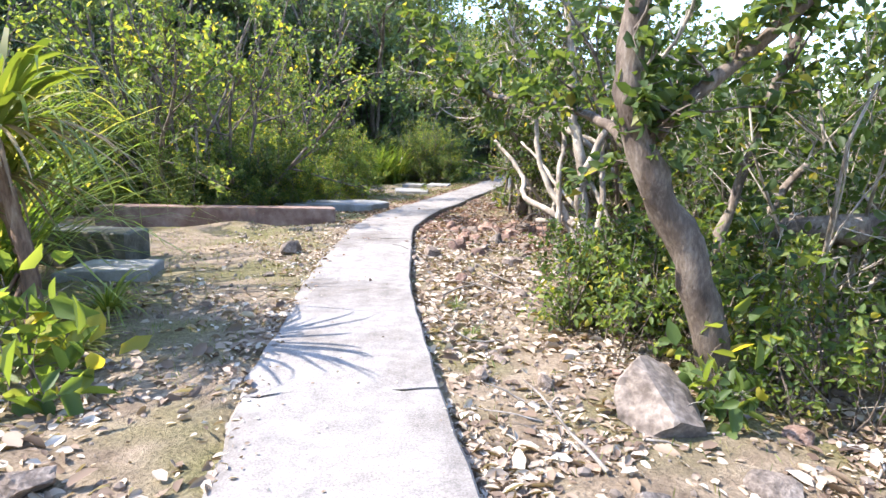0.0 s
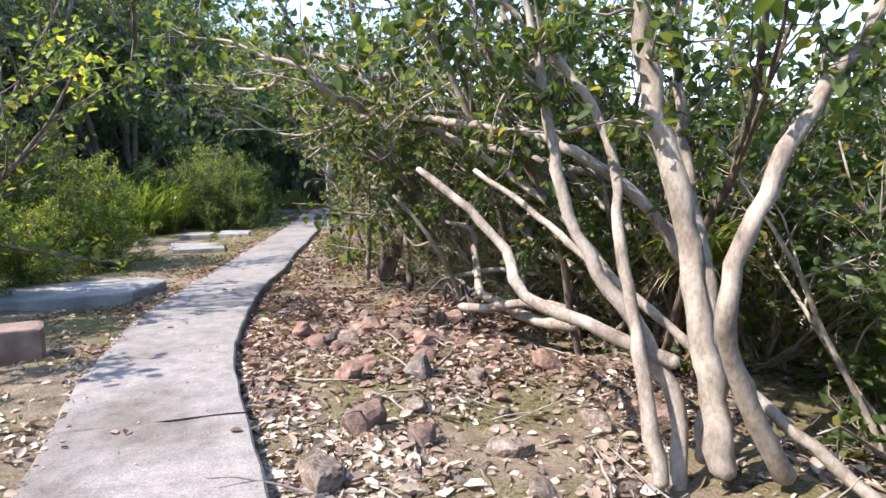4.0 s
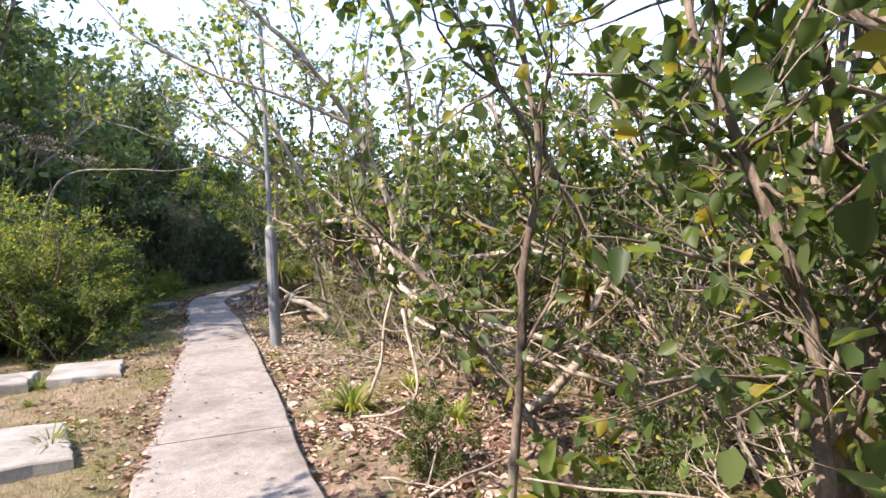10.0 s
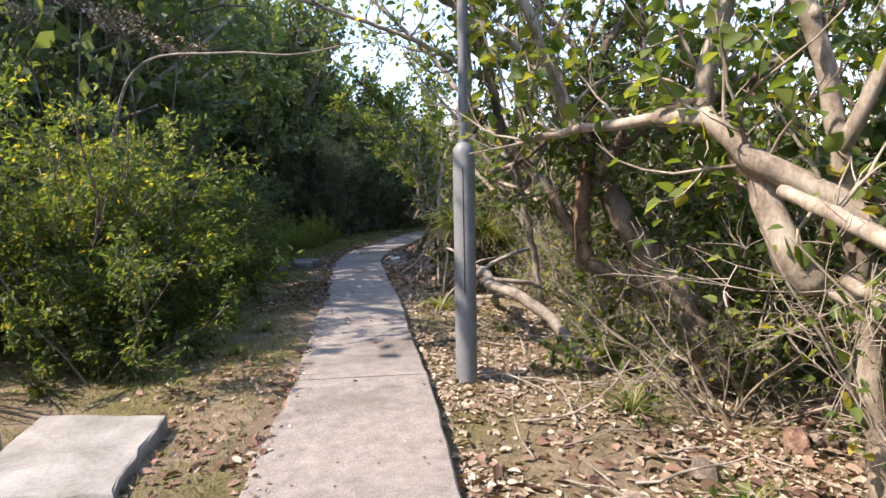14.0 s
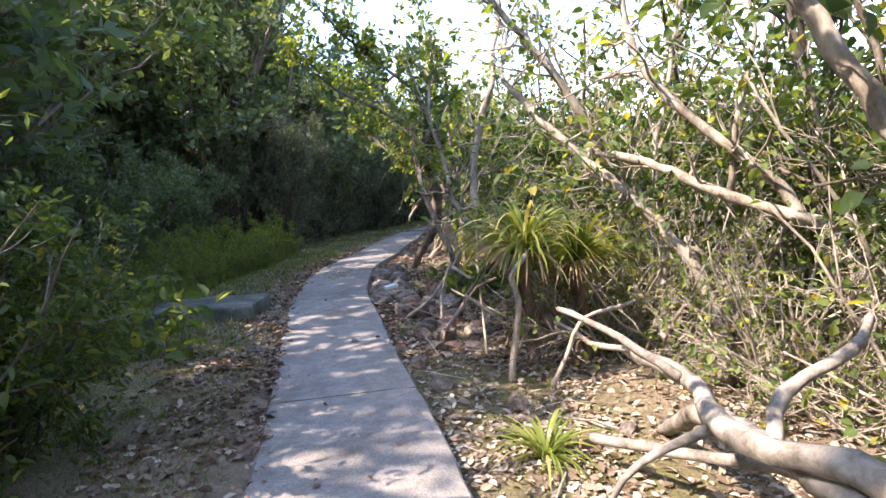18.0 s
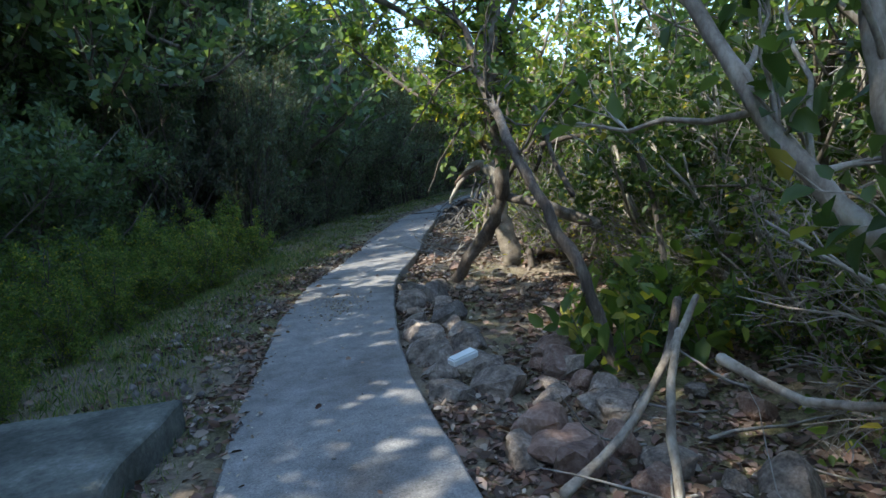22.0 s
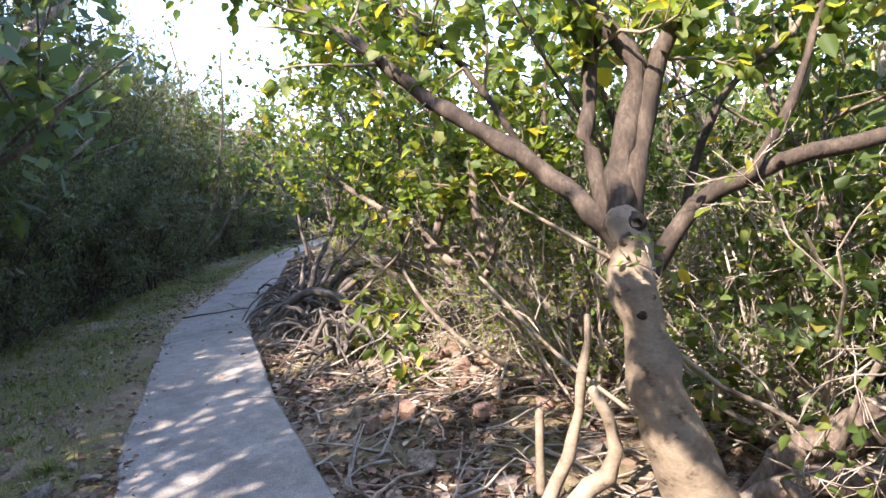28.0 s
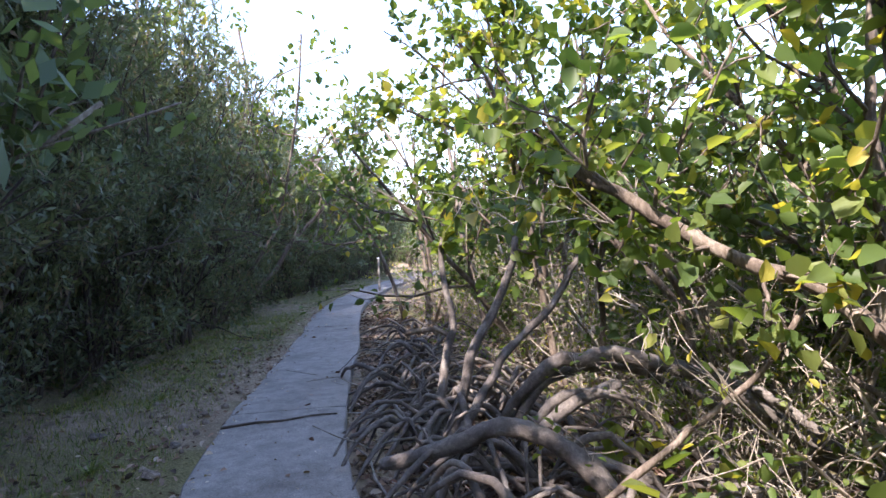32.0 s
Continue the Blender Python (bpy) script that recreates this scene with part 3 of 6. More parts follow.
UNDER = 26000
uu, ff = rng.uniform(8, LINE_S[-1], UNDER), rng.uniform(-0.8, 15, UNDER)
ii = np.clip(np.searchsorted(LINE_S, uu), 0, len(LINE) - 1)
ss = -(slope_foot(uu) + ff)
ee = uu - LINE_S[ii]
px, py = LINE[ii, 0] + LINE_D[ii, 0] * ee + LINE_D[ii, 1] * ss, LINE[ii, 1] + LINE_D[ii, 1] * ee - LINE_D[ii, 0] * ss
pz = ground_z(px, py) + rng.uniform(0, 0.5, UNDER)
under = new("undergrowth", leaf_mesh("undergrowth", np.stack([px, py, pz], 1), rng.normal(size=(UNDER, 3)) + np.array([0.4, -0.2, 0.5]), 0.3, 0.5, LEAF_DARK, rng, simple=True))
tagged(under, "dark leafy undergrowth covering the wooded slope", "undergrowth", kind="stuff")

HEDGE_LEAF = leaf_material("hedge_leaf", [(0, (0.065, 0.085, 0.062)), (0.5, (0.105, 0.135, 0.09)), (0.85, (0.145, 0.175, 0.115)), (1, (0.19, 0.14, 0.12))], 0.45)
HEDGE_KINDS = [shrub(70 + i, 3.1, HEDGE_LEAF, 0.085, 0.26, stems=10, per=46, bark=DARK_BARK, kids=5, level=2, lean=0.42, thick=0.02, simple=True, first=0.03) for i in range(3)]
u = way_at(38.6)
while u < LINE_S[-1] - 1:
    for back in (0, 1.2):
        x, y = spot(u, -(2.75 + back + rng.uniform(-0.2, 0.5)))
        place_plant(HEDGE_KINDS[rng.randint(3)], "hedge_shrub", "tall dense dark green shrub walling the shaded path side", "shrub", "shrubs of the dark hedge",
                    x, y, rng.uniform(0, 360), rng.uniform(0.95, 1.15) * (1 + 0.16 * back) * float(np.interp(y, [41, 44, 48], [0.9, 0.92, 1.25])), tall=rng.uniform(1.1, 1.3))
    u += rng.uniform(0.7, 1.1)

BUSH_KINDS = [shrub(80 + i, 1.5, LEAF_MID, 0.055, 0.42, stems=11, per=24, kids=5, level=2, lean=1.0, thick=0.012, first=0.05) for i in range(2)]
BUSH_BRIGHT = [shrub(84 + i, 1.6, LEAF_BRIGHT, 0.062, 0.4, stems=10, per=20, kids=5, level=2, lean=0.9, thick=0.012, first=0.05) for i in range(2)]


def bushes(kinds, name, label, group, y0, y1, s0, s1, gap, lo, hi):
    u, end = way_at(y0), way_at(y1)
    while u < end:
        x, y = spot(u, rng.uniform(s0, s1))
        place_plant(kinds[rng.randint(len(kinds))], name, label, "shrub", group, x, y, rng.uniform(0, 360), rng.uniform(lo, hi))
        u += gap * rng.uniform(0.7, 1.3)


LIGHT = "leafy light green shrub growing wild beside the path"
BUSHY = "rounded bushy shrub with small grey-green leaves"
bushes(BUSH_BRIGHT, "light_shrub", LIGHT, "shrubs beside the path", 12.2, 17.0, -2.3, -3.0, 0.9, 0.6, 0.85)
bushes(BUSH_KINDS + BUSH_BRIGHT, "light_shrub", LIGHT, "shrubs beside the path", 11.8, 20.5, -3.8, -5.0, 0.95, 1.0, 1.5)
TALL_LIGHT = [shrub(180 + i, 3.7, LEAF_MID if i else LEAF_BRIGHT, 0.10, 0.42, stems=9, per=26, bark=BARK, kids=5, level=2, lean=0.75, thick=0.03, simple=True, first=0.05) for i in range(2)]
bushes(BUSH_KINDS + BUSH_BRIGHT, "light_shrub", LIGHT, "shrubs beside the path", 15.0, 20.5, -5.8, -7.0, 1.1, 1.1, 1.6)
bushes(TALL_LIGHT, "tall_light_shrub", "tall feathery light green shrub in sunshine", "tall shrubs beside the path", 12.5, 17.0, -5.0, -6.0, 1.9, 0.8, 1.0)
bushes(TALL_LIGHT, "tall_light_shrub", "tall feathery light green shrub in sunshine", "tall shrubs beside the path", 9.0, 19.5, -7.2, -9.5, 1.2, 0.9, 1.25)
bushes(BUSH_KINDS + BUSH_KINDS + BUSH_BRIGHT, "light_shrub", LIGHT, "shrubs beside the path", 11.6, 14.0, -3.0, -4.6, 0.5, 0.9, 1.35)
bushes(BUSH_KINDS, "light_shrub", LIGHT, "shrubs beside the path", 11.8, 14.5, -5.0, -7.2, 0.5, 1.2, 1.6)
bushes(BUSH_KINDS, "bushy_shrub", BUSHY, "bushy shrubs beside the path", 23.6, 25.2, -2.1, -2.7, 0.75, 0.9, 1.15)
bushes(BUSH_KINDS[:1] + BUSH_BRIGHT[:1], "bushy_shrub", BUSHY, "bushy shrubs beside the path", 25.2, 27.5, -2.1, -2.7, 0.6, 1.0, 1.25)
bushes(BUSH_KINDS, "bushy_shrub", BUSHY, "bushy shrubs beside the path", 25.5, 28.5, -3.2, -3.9, 0.9, 0.75, 0.95)
bushes(BUSH_BRIGHT, "bushy_shrub", BUSHY, "bushy shrubs beside the path", 28.0, 31.0, -2.4, -3.4, 0.9, 0.35, 0.7)
BANK_KINDS = [shrub(76 + i, 2.6, LEAF_DARK, 0.10, 0.42, stems=10, per=24, bark=BARK, kids=5, level=2, lean=0.6, thick=0.02, simple=True, first=0.03) for i in range(2)]
bushes(BANK_KINDS, "bank_shrub", "tall blue-green leafy shrub on the shaded bank", "shrubs of the bank", 28.6, 36.2, -4.3, -5.4, 0.95, 0.85, 1.2)

bushes(BUSH_BRIGHT, "bushy_shrub", BUSHY, "bushy shrubs beside the path", 31.0, 37.0, -3.2, -4.4, 1.1, 0.3, 0.6)
YELLOW_KIND = shrub(88, 5.0, LEAF_BRIGHT, 0.11, 0.6, stems=4, per=11, bark=BARK, kids=5, level=2, lean=0.5, thick=0.045, first=0.35)
for x, y, turn, size in [(-3.6, 13.4, 10, 0.95), (-3.2, 16.6, 130, 1.0), (-4.0, 12.4, 200, 0.85), (-5.2, 13.0, 330, 1.05)]:
    place_plant(YELLOW_KIND, "slender_tree", "slender open-crowned tree with yellowing leaves", "tree", "slender trees", x, y, turn, size)

REED_KINDS = [blades(90 + i, 130, 1.9, 0.028, 1.25, 1.5, REED, 7, 0.28) for i in range(3)]
for u, s, size in [(way_at(24.2), -3.9, 1.3), (way_at(23.4), -4.4, 1.3), (way_at(24.9), -4.3, 1.4), (way_at(22.6), -4.9, 1.3), (way_at(25.6), -4.7, 1.4), (way_at(23.9), -5.2, 1.5), (way_at(21.8), -5.4, 1.3), (way_at(25.2), -5.6, 1.5), (way_at(26.2), -5.3, 1.5), (way_at(25.6), -4.2, 1.2), (way_at(25.0), -4.9, 1.25), (way_at(26.8), -4.4, 1.15), (way_at(24.6), -5.6, 1.15), (way_at(23.6), -5.2, 0.9), (way_at(27.8), -5.0, 1.1),
                   (way_at(22.5), -6.0, 1.1), (way_at(21), -6.4, 1.2), (way_at(19.2), -6.0, 1.1), (way_at(17.2), -6.6, 1.2), (way_at(6.3), -3.3, 1.5), (way_at(6.9), -3.8, 1.6), (way_at(5.6), -3.9, 1.5), (way_at(6.2), -4.4, 1.6), (way_at(7.4), -4.8, 1.6), (way_at(8.6), -5.6, 1.5)]:
    x, y = spot(u, s)
    tuft(REED_KINDS[rng.randint(3)], "reed_clump", "tall clump of arching bright green reed leaves", "reed clumps", x, y, rng.uniform(0, 360), size)

# ---- the thicket to the right ----
RIGHT_KINDS = [shrub(60 + i, 2.9, LEAF_MID, 0.08, 0.6, stems=9, per=4 + i % 2, bark=PALE_BARK, kids=4, level=3, lean=1.1, thick=0.026, first=0.1, shrink=0.52) for i in range(4)]
BACK_KINDS = [shrub(66 + i, 3.2, LEAF_BRIGHT, 0.14, 0.6, stems=8, per=14, bark=BARK, kids=4, level=2, lean=1.0, thick=0.03, simple=True) for i in range(3)]


def thicket(kinds, label, s0, s1, gap, lo, hi, y0=5.0, y1=61.0):
    u, end = way_at(y0), way_at(y1)
    while u < end:
        x, y = spot(u, rng.uniform(s0, s1))
        place_plant(kinds[rng.randint(len(kinds))], "thicket_shrub", label, "shrub", "shrubs of the thicket", x, y, rng.uniform(0, 360), rng.uniform(lo, hi))
        u += gap * rng.uniform(0.7, 1.3)


TANGLE = "tangled pale-barked shrub with sparse sunlit green leaves"
thicket(RIGHT_KINDS, TANGLE, 3.6, 4.8, 1.5, 0.85, 1.15)
thicket(RIGHT_KINDS, TANGLE, 5.4, 7.0, 1.7, 0.95, 1.3, 2.0)
thicket(BACK_KINDS, "sunlit yellow-green shrub deep in the thicket", 7.6, 10.5, 1.9, 0.9, 1.3, 0.0)
thicket(BACK_KINDS, "sunlit yellow-green shrub deep in the thicket", 12, 16, 2.6, 0.9, 1.3, -2.0)
thicket(BACK_KINDS, "sunlit yellow-green shrub deep in the thicket", 18, 26, 3.6, 1.0, 1.5, -4.0)
thicket(BACK_KINDS, "sunlit yellow-green shrub deep in the thicket", 30, 42, 5.5, 1.1, 1.7, -6.0)

SPARSE_KINDS = [shrub(196 + i, 4.4, LEAF_BRIGHT, 0.09, 0.65, stems=5, per=2, bark=PALE_BARK, kids=4, level=3, lean=0.75, thick=0.04, first=0.3, shrink=0.55) for i in range(2)]
CANOPY_KINDS = [shrub(190 + i, 4.4, LEAF_MID, 0.105, 0.65, stems=4, per=10, bark=BARK, kids=5, level=2, lean=0.75, thick=0.045, first=0.42, shrink=0.5) for i in range(3)]
for y0, y1, s0, s1, gap in [(9.5, 17.5, 3.4, 4.6, 1.5), (17.5, 30.0, 4.6, 6.5, 1.5), (18.5, 27.0, 3.2, 4.2, 2.6), (30.0, 37.0, 3.6, 5.0, 1.5), (38.0, 56.0, 4.0, 6.0, 3.2), (48.0, 60.0, 3.4, 4.6, 2.6)]:
    u = way_at(y0)
    while u < way_at(y1):
        x, y = spot(u, rng.uniform(s0, s1))
        sparse = 15 < y < 37 and rng.uniform() < 0.5
        place_plant(SPARSE_KINDS[rng.randint(2)] if sparse else CANOPY_KINDS[rng.randint(3)], "canopy_tree", "half-bare tree of thin pale branches" if sparse else "open-crowned tree with heart-shaped green leaves", "tree", "canopy trees of the thicket", x, y, rng.uniform(0, 360), rng.uniform(0.85, 1.15))
        u += gap * rng.uniform(0.7, 1.3)
for x, y, turn, size in [(13.7, 42.6, 40, 1.05), (14.4, 44.0, 160, 1.15), (15.2, 46.4, 250, 1.1), (12.9, 41.6, 300, 1.0)]:
    place_plant(CANOPY_KINDS[rng.randint(3)], "canopy_tree", "open-crowned tree with heart-shaped green leaves", "tree", "canopy trees of the thicket", x, y, turn, size)
BARE_KINDS = [shrub(150 + i, 2.0, LEAF_BRIGHT, 0.06, 0.6, stems=12, per=1, bark=PALE_BARK, kids=4, level=3, lean=1.5, thick=0.017, first=0.1, lift=0.0, shrink=0.55) for i in range(3)]
for y0, y1, s0, s1, gap in [(9.5, 13.0, 4.0, 5.0, 0.9), (13.0, 17.0, 2.9, 4.0, 0.8), (15.5, 24, 2.5, 3.9, 0.75), (24.5, 30.0, 2.5, 3.6, 0.7), (30.0, 38.0, 3.2, 4.4, 1.0), (36.0, 52.0, 2.6, 3.8, 0.9)]:
    u = way_at(y0)
    while u < way_at(y1):
        x, y = spot(u, rng.uniform(s0, s1))
        place_plant(BARE_KINDS[rng.randint(3)], "bare_shrub", "bare tangle of pale dead branches", "shrub", "bare shrubs of the thicket", x, y, rng.uniform(0, 360), rng.uniform(0.6, 1.05))
        u += gap * rng.uniform(0.7, 1.3)
LEAFY = [shrub(160 + i, 1.7, LEAF_MID, 0.08, 0.6, stems=9, per=9, bark=BARK, kids=5, level=2, lean=0.8, thick=0.014, first=0.05) for i in range(2)]
OVAL = [shrub(164 + i, 1.7, LEAF_BRIGHT, 0.11, 0.52, stems=6, per=4, bark=BARK, kids=4, level=2, lean=0.7, thick=0.014, first=0.1) for i in range(2)]
for kinds, spots in ((LEAFY, [(2.5, 5.6, 0.75), (3.2, 5.6, 0.85), (2.0, 5.7, 0.6), (2.35, 16.9, 0.32), (2.9, 15.6, 0.4), (6.9, 31.9, 0.4), (6.8, 31.2, 0.4), (7.8, 31.9, 0.5), (7.2, 30.4, 0.6)]),
                     (OVAL, [(1.7, 5.5, 0.5), (3.2, 4.5, 0.6), (2.0, 4.95, 0.45), (2.4, 4.85, 0.6), (2.75, 4.65, 0.6), (2.75, 4.1, 0.42), (3.1, 4.05, 0.5), (1.9, 5.4, 0.6)])):
    for x, y, size in spots:
        place_plant(kinds[rng.randint(2)], "leafy_shrub", "leafy green shrub crowding in beside the path", "shrub", "leafy shrubs", x, y, rng.uniform(0, 360), size)
BROAD = [shrub(170 + i, 0.55, LEAF_BRIGHT, 0.14, 0.5, stems=2, per=7, bark=BARK, kids=4, level=1, lean=0.6, thick=0.008, first=0.3) for i in range(2)]
for x, y, size in [(2.25, 4.15, 1.0), (2.6, 4.5, 1.1), (-1.5, 3.75, 1.25), (-1.75, 4.3, 1.5), (2.6, 15.9, 1.2), (2.3, 6.9, 0.7), (5.95, 31.0, 1.1), (9.1, 37.9, 1.0), (9.6, 38.8, 1.3), (10.2, 39.2, 1.2), (10.8, 40.0, 1.1), (2.3, 29.3, 1.2), (2.0, 30.4, 1.3), (6.3, 31.0, 1.2), (6.55, 31.3, 1.3), (6.9, 31.0, 1.3), (7.0, 31.5, 1.2), (7.3, 31.1, 1.4), (6.7, 31.75, 1.0)]:
    place_plant(BROAD[rng.randint(2)], "sapling", "young sapling with broad bright green leaves", "sapling", "saplings", x, y, rng.uniform(0, 360), size)

for _ in range(130):
    x, y = rng.uniform(-8, 62), rng.uniform(57, 90)
    if abs(float(beside(np.array([x]), np.array([y]))[0][0])) < 3.2:
        continue
    place_plant(HILL_KINDS[rng.randint(4)], "far_tree", "dense green tree beyond the end of the path", "tree", "far trees", x, y, rng.uniform(0, 360), rng.uniform(0.8, 1.2))

SCRUB = 42000
uu, ss = rng.uniform(0, LINE_S[-1], SCRUB), 5.0 + 40 * rng.uniform(0, 1, SCRUB) ** 1.3
ii = np.clip(np.searchsorted(LINE_S, uu), 0, len(LINE) - 1)
px, py = LINE[ii, 0] + LINE_D[ii, 1] * ss + rng.normal(size=SCRUB) * 0.3, LINE[ii, 1] - LINE_D[ii, 0] * ss + rng.normal(size=SCRUB) * 0.3
pz = ground_z(px, py) + rng.uniform(0, 0.45, SCRUB)
scrub = new("low_scrub", leaf_mesh("low_scrub", np.stack([px, py, pz], 1), rng.normal(size=(SCRUB, 3)) + np.array([0, 0, 0.6]), 0.3, 0.5, LEAF_BRIGHT, rng, simple=True))
tagged(scrub, "low sunlit scrub between the shrubs of the thicket", "scrub", kind="stuff")

# ---- a far hill beyond the thicket ----
hx, hy = np.meshgrid(np.linspace(-1, 1, 90), np.linspace(0, 1, 26))
ang = np.radians(92 + 52 * hx)          # bearing to the right of +y
dist = 70 + 170 * hy
hz = (62 * np.clip((hx + 1.0) / 1.5, 0, 1) ** 1.2) * np.sin(hy * np.pi * 0.5) ** 1.3
hz = hz + hy * (2.2 * np.sin(hx * 23) + 1.6 * np.sin(hx * 51 + hy * 17) + 1.2 * np.sin(hy * 40 + hx * 13))
hv = np.stack([8 + dist * np.sin(ang), 20 + dist * np.cos(ang), hz - 1.5], -1).reshape(-1, 3)
hi = np.arange(26 * 90).reshape(26, 90)
far_hill = new("backdrop", bulk_mesh("far_hill", hv, np.stack([hi[:-1, :-1], hi[1:, :-1], hi[1:, 1:], hi[:-1, 1:]], -1).reshape(-1, 4), HILL_GREEN, True))
tagged(far_hill, "distant grassy green hillside with scattered scrub", "hill", kind="structure")


# ---- single trees along the right of the path ----
def tree(name, label, bark):
    top = thing(name, label, "tree")
    top["limbs"] = 0
    GROWN[name] = (top, bark, [])
    return name


GROWN = {}


def limb(name, r0, r1, *points, wood=None):
    """One bent, tapering limb of a tree with rounded ends, as a part of its own."""
    top, bark, made = GROWN[name]
    pts = smooth_line(points, 0.1)
    rad = np.linspace(r0, r1, len(pts))
    np.random.seed(len(made) + 7)
    pts[1:-1] += np.random.normal(size=(len(pts) - 2, 3)) * min(0.01, r0 * 0.15)
    rad *= 1 + 0.05 * np.sin(np.arange(len(pts)) * 1.9 + r0 * 90) + 0.04 * np.random.normal(size=len(pts))
    a, b = pts[0] - pts[1], pts[-1] - pts[-2]
    a, b = a / np.linalg.norm(a), b / np.linalg.norm(b)
    body = np.vstack([pts[:1] + a * r0 * 0.8, pts[:1] + a * r0 * 0.55, pts, pts[-1:] + b * r1 * 0.6, pts[-1:] + b * r1 * 0.9])
    t = Tubes()
    t.add(body, np.concatenate([[r0 * 0.25, r0 * 0.75], rad, [r1 * 0.7, r1 * 0.2]]), 11 if r0 > 0.04 else 7, 0.09)
    part("trunk" if not made else "limb", t.mesh("limb", wood or bark), top)
    made.append((pts, rad))


def dress(name, seed, kids, level, per, leaf, aspect, material, lift=0.06, shrink=0.45, spread=1.0, above=0.5, simple=False, longest=1.3, skip=0):
    """Twigs and leaves along a tree's limbs, where they stand clear of the ground."""
    top, bark, made = GROWN[name]
    del top["limbs"]
    rng = np.random.RandomState(seed)
    np.random.seed(seed)
    tubes, tips = Tubes(), []
    longer = []
    for pts, rad in made[skip:]:
        if pts[-1, 2] > 1.9:
            # the limb goes on, thinner, into the crown
            ep, er = wander(pts[-1], pts[-1] - pts[-3] + np.array([0, 0, 0.03]), rng.uniform(1.0, 1.7), rad[-1] * 0.9, 10, 0.13, 0.04, rng)
            tubes.add(ep, er, 7)
            longer.append((ep, er))
    for pts, rad in made[skip:] + longer:
        keep = pts[:, 2] > above
        if keep.sum() < 4:
            continue
        p, r = pts[keep], rad[keep]
        length = np.linalg.norm(np.diff(p, axis=0), axis=1).sum()
        n = max(2, int(kids * length))
        shrunk = min(shrink, longest / max(length, 0.3))
        grow(tubes, tips, p, np.minimum(r, 0.022), level, rng, spread, lift, 3, shrunk, 0.2, 5, 0.1) if level > 1 else None
        for _ in range(n):
            i = rng.randint(0, len(p) - 1)
            d = p[i + 1] - p[i]
            d = d / (np.linalg.norm(d) + 1e-9) * 0.4 + rng.normal(size=3) * 0.7 + np.array([0, 0, 0.3])
            bp, br = wander(p[i], d, rng.uniform(0.35, 1.0) * longest * 0.8, min(r[i] * 0.5, 0.012), 6, 0.2, lift, rng)
            tubes.add(bp, br, 5)
            grow(tubes, tips, bp, br, 1, rng, spread, lift, 4, 0.5, 0.2, 4, 0.1)
    tagged(part("twig_work", tubes.mesh("twig_work", bark), top), kind="stuff")
    if per:
        p, d = leaves_on(tips, per, rng, leaf * 0.4)
        part("crown", leaf_mesh("crown", p, d, leaf, aspect, material, rng, simple=simple), top)


leaning_tree = tree("leaning_tree", "leaning grey-barked tree with a dense leafy crown", BARK)
limb(leaning_tree, 0.115, 0.062, (2.44, 4.40, -0.12), (2.40, 4.38, 0.05), (2.28, 4.37, 0.42), (2.10, 4.36, 0.86), (1.90, 4.33, 1.18), (1.80, 4.34, 1.45), (1.74, 4.36, 1.85), (1.80, 4.40, 2.4), (1.72, 4.5, 2.9))
limb(leaning_tree, 0.050, 0.030, (1.84, 4.34, 1.32), (2.10, 4.28, 1.62), (2.45, 4.18, 1.95), (2.75, 4.05, 2.35))
limb(leaning_tree, 0.040, 0.018, (1.86, 4.34, 1.25), (1.75, 4.9, 1.5), (1.50, 5.5, 1.66), (1.16, 6.05, 1.76), (0.85, 6.40, 1.96))
limb(leaning_tree, 0.045, 0.025, (2.70, 5.1, -0.1), (2.75, 5.2, 0.6), (2.9, 5.2, 1.2), (3.0, 5.1, 1.8), (3.2, 5.0, 2.4))
dress(leaning_tree, 1, 8, 2, 7, 0.085, 0.6, LEAF_MID, above=1.0, longest=0.6)

fallen_log = tree("fallen_log", "brown fallen log with broken branch ends", BARK)
limb(fallen_log, 0.111, 0.111, (3.88, 5.06, 0.82), (3.61, 5.19, 0.76), (3.36, 5.32, 0.75), (3.20, 5.44, 0.65))
limb(fallen_log, 0.049, 0.022, (3.22, 5.46, 0.76), (3.39, 5.51, 1.06), (3.56, 5.54, 1.24))
del GROWN[fallen_log][0]["limbs"]

multi_stem_tree = tree("multi_stem_tree", "many-stemmed pale tree rising from one root", PALE_BARK)
limb(multi_stem_tree, 0.050, 0.024, (2.30, 8.03, -0.31), (2.38, 8.13, 0.17), (2.27, 8.26, 0.51), (2.00, 8.47, 1.05), (1.94, 8.59, 1.40), (1.89, 8.78, 2.16))
limb(multi_stem_tree, 0.071, 0.049, (2.49, 7.91, -0.09), (2.45, 8.03, 0.54), (2.41, 8.15, 1.13), (2.32, 8.28, 1.76), (2.28, 8.39, 2.32), (2.26, 8.49, 2.87))
limb(multi_stem_tree, 0.055, 0.028, (2.71, 7.75, -0.09), (2.45, 7.78, 0.37), (2.30, 7.76, 0.81), (2.48, 7.69, 1.38), (2.77, 7.58, 1.91), (2.96, 7.46, 2.22))
limb(multi_stem_tree, 0.042, 0.024, (2.36, 8.14, 0.41), (2.05, 8.46, 0.57), (1.82, 8.75, 0.70), (1.83, 9.00, 0.93), (1.65, 9.31, 1.24), (1.49, 9.59, 1.43))
limb(multi_stem_tree, 0.042, 0.021, (2.15, 7.97, -0.12), (2.18, 8.21, 0.56), (2.20, 8.40, 1.09), (2.28, 8.56, 1.48), (2.17, 8.77, 1.93), (1.95, 8.99, 2.28))
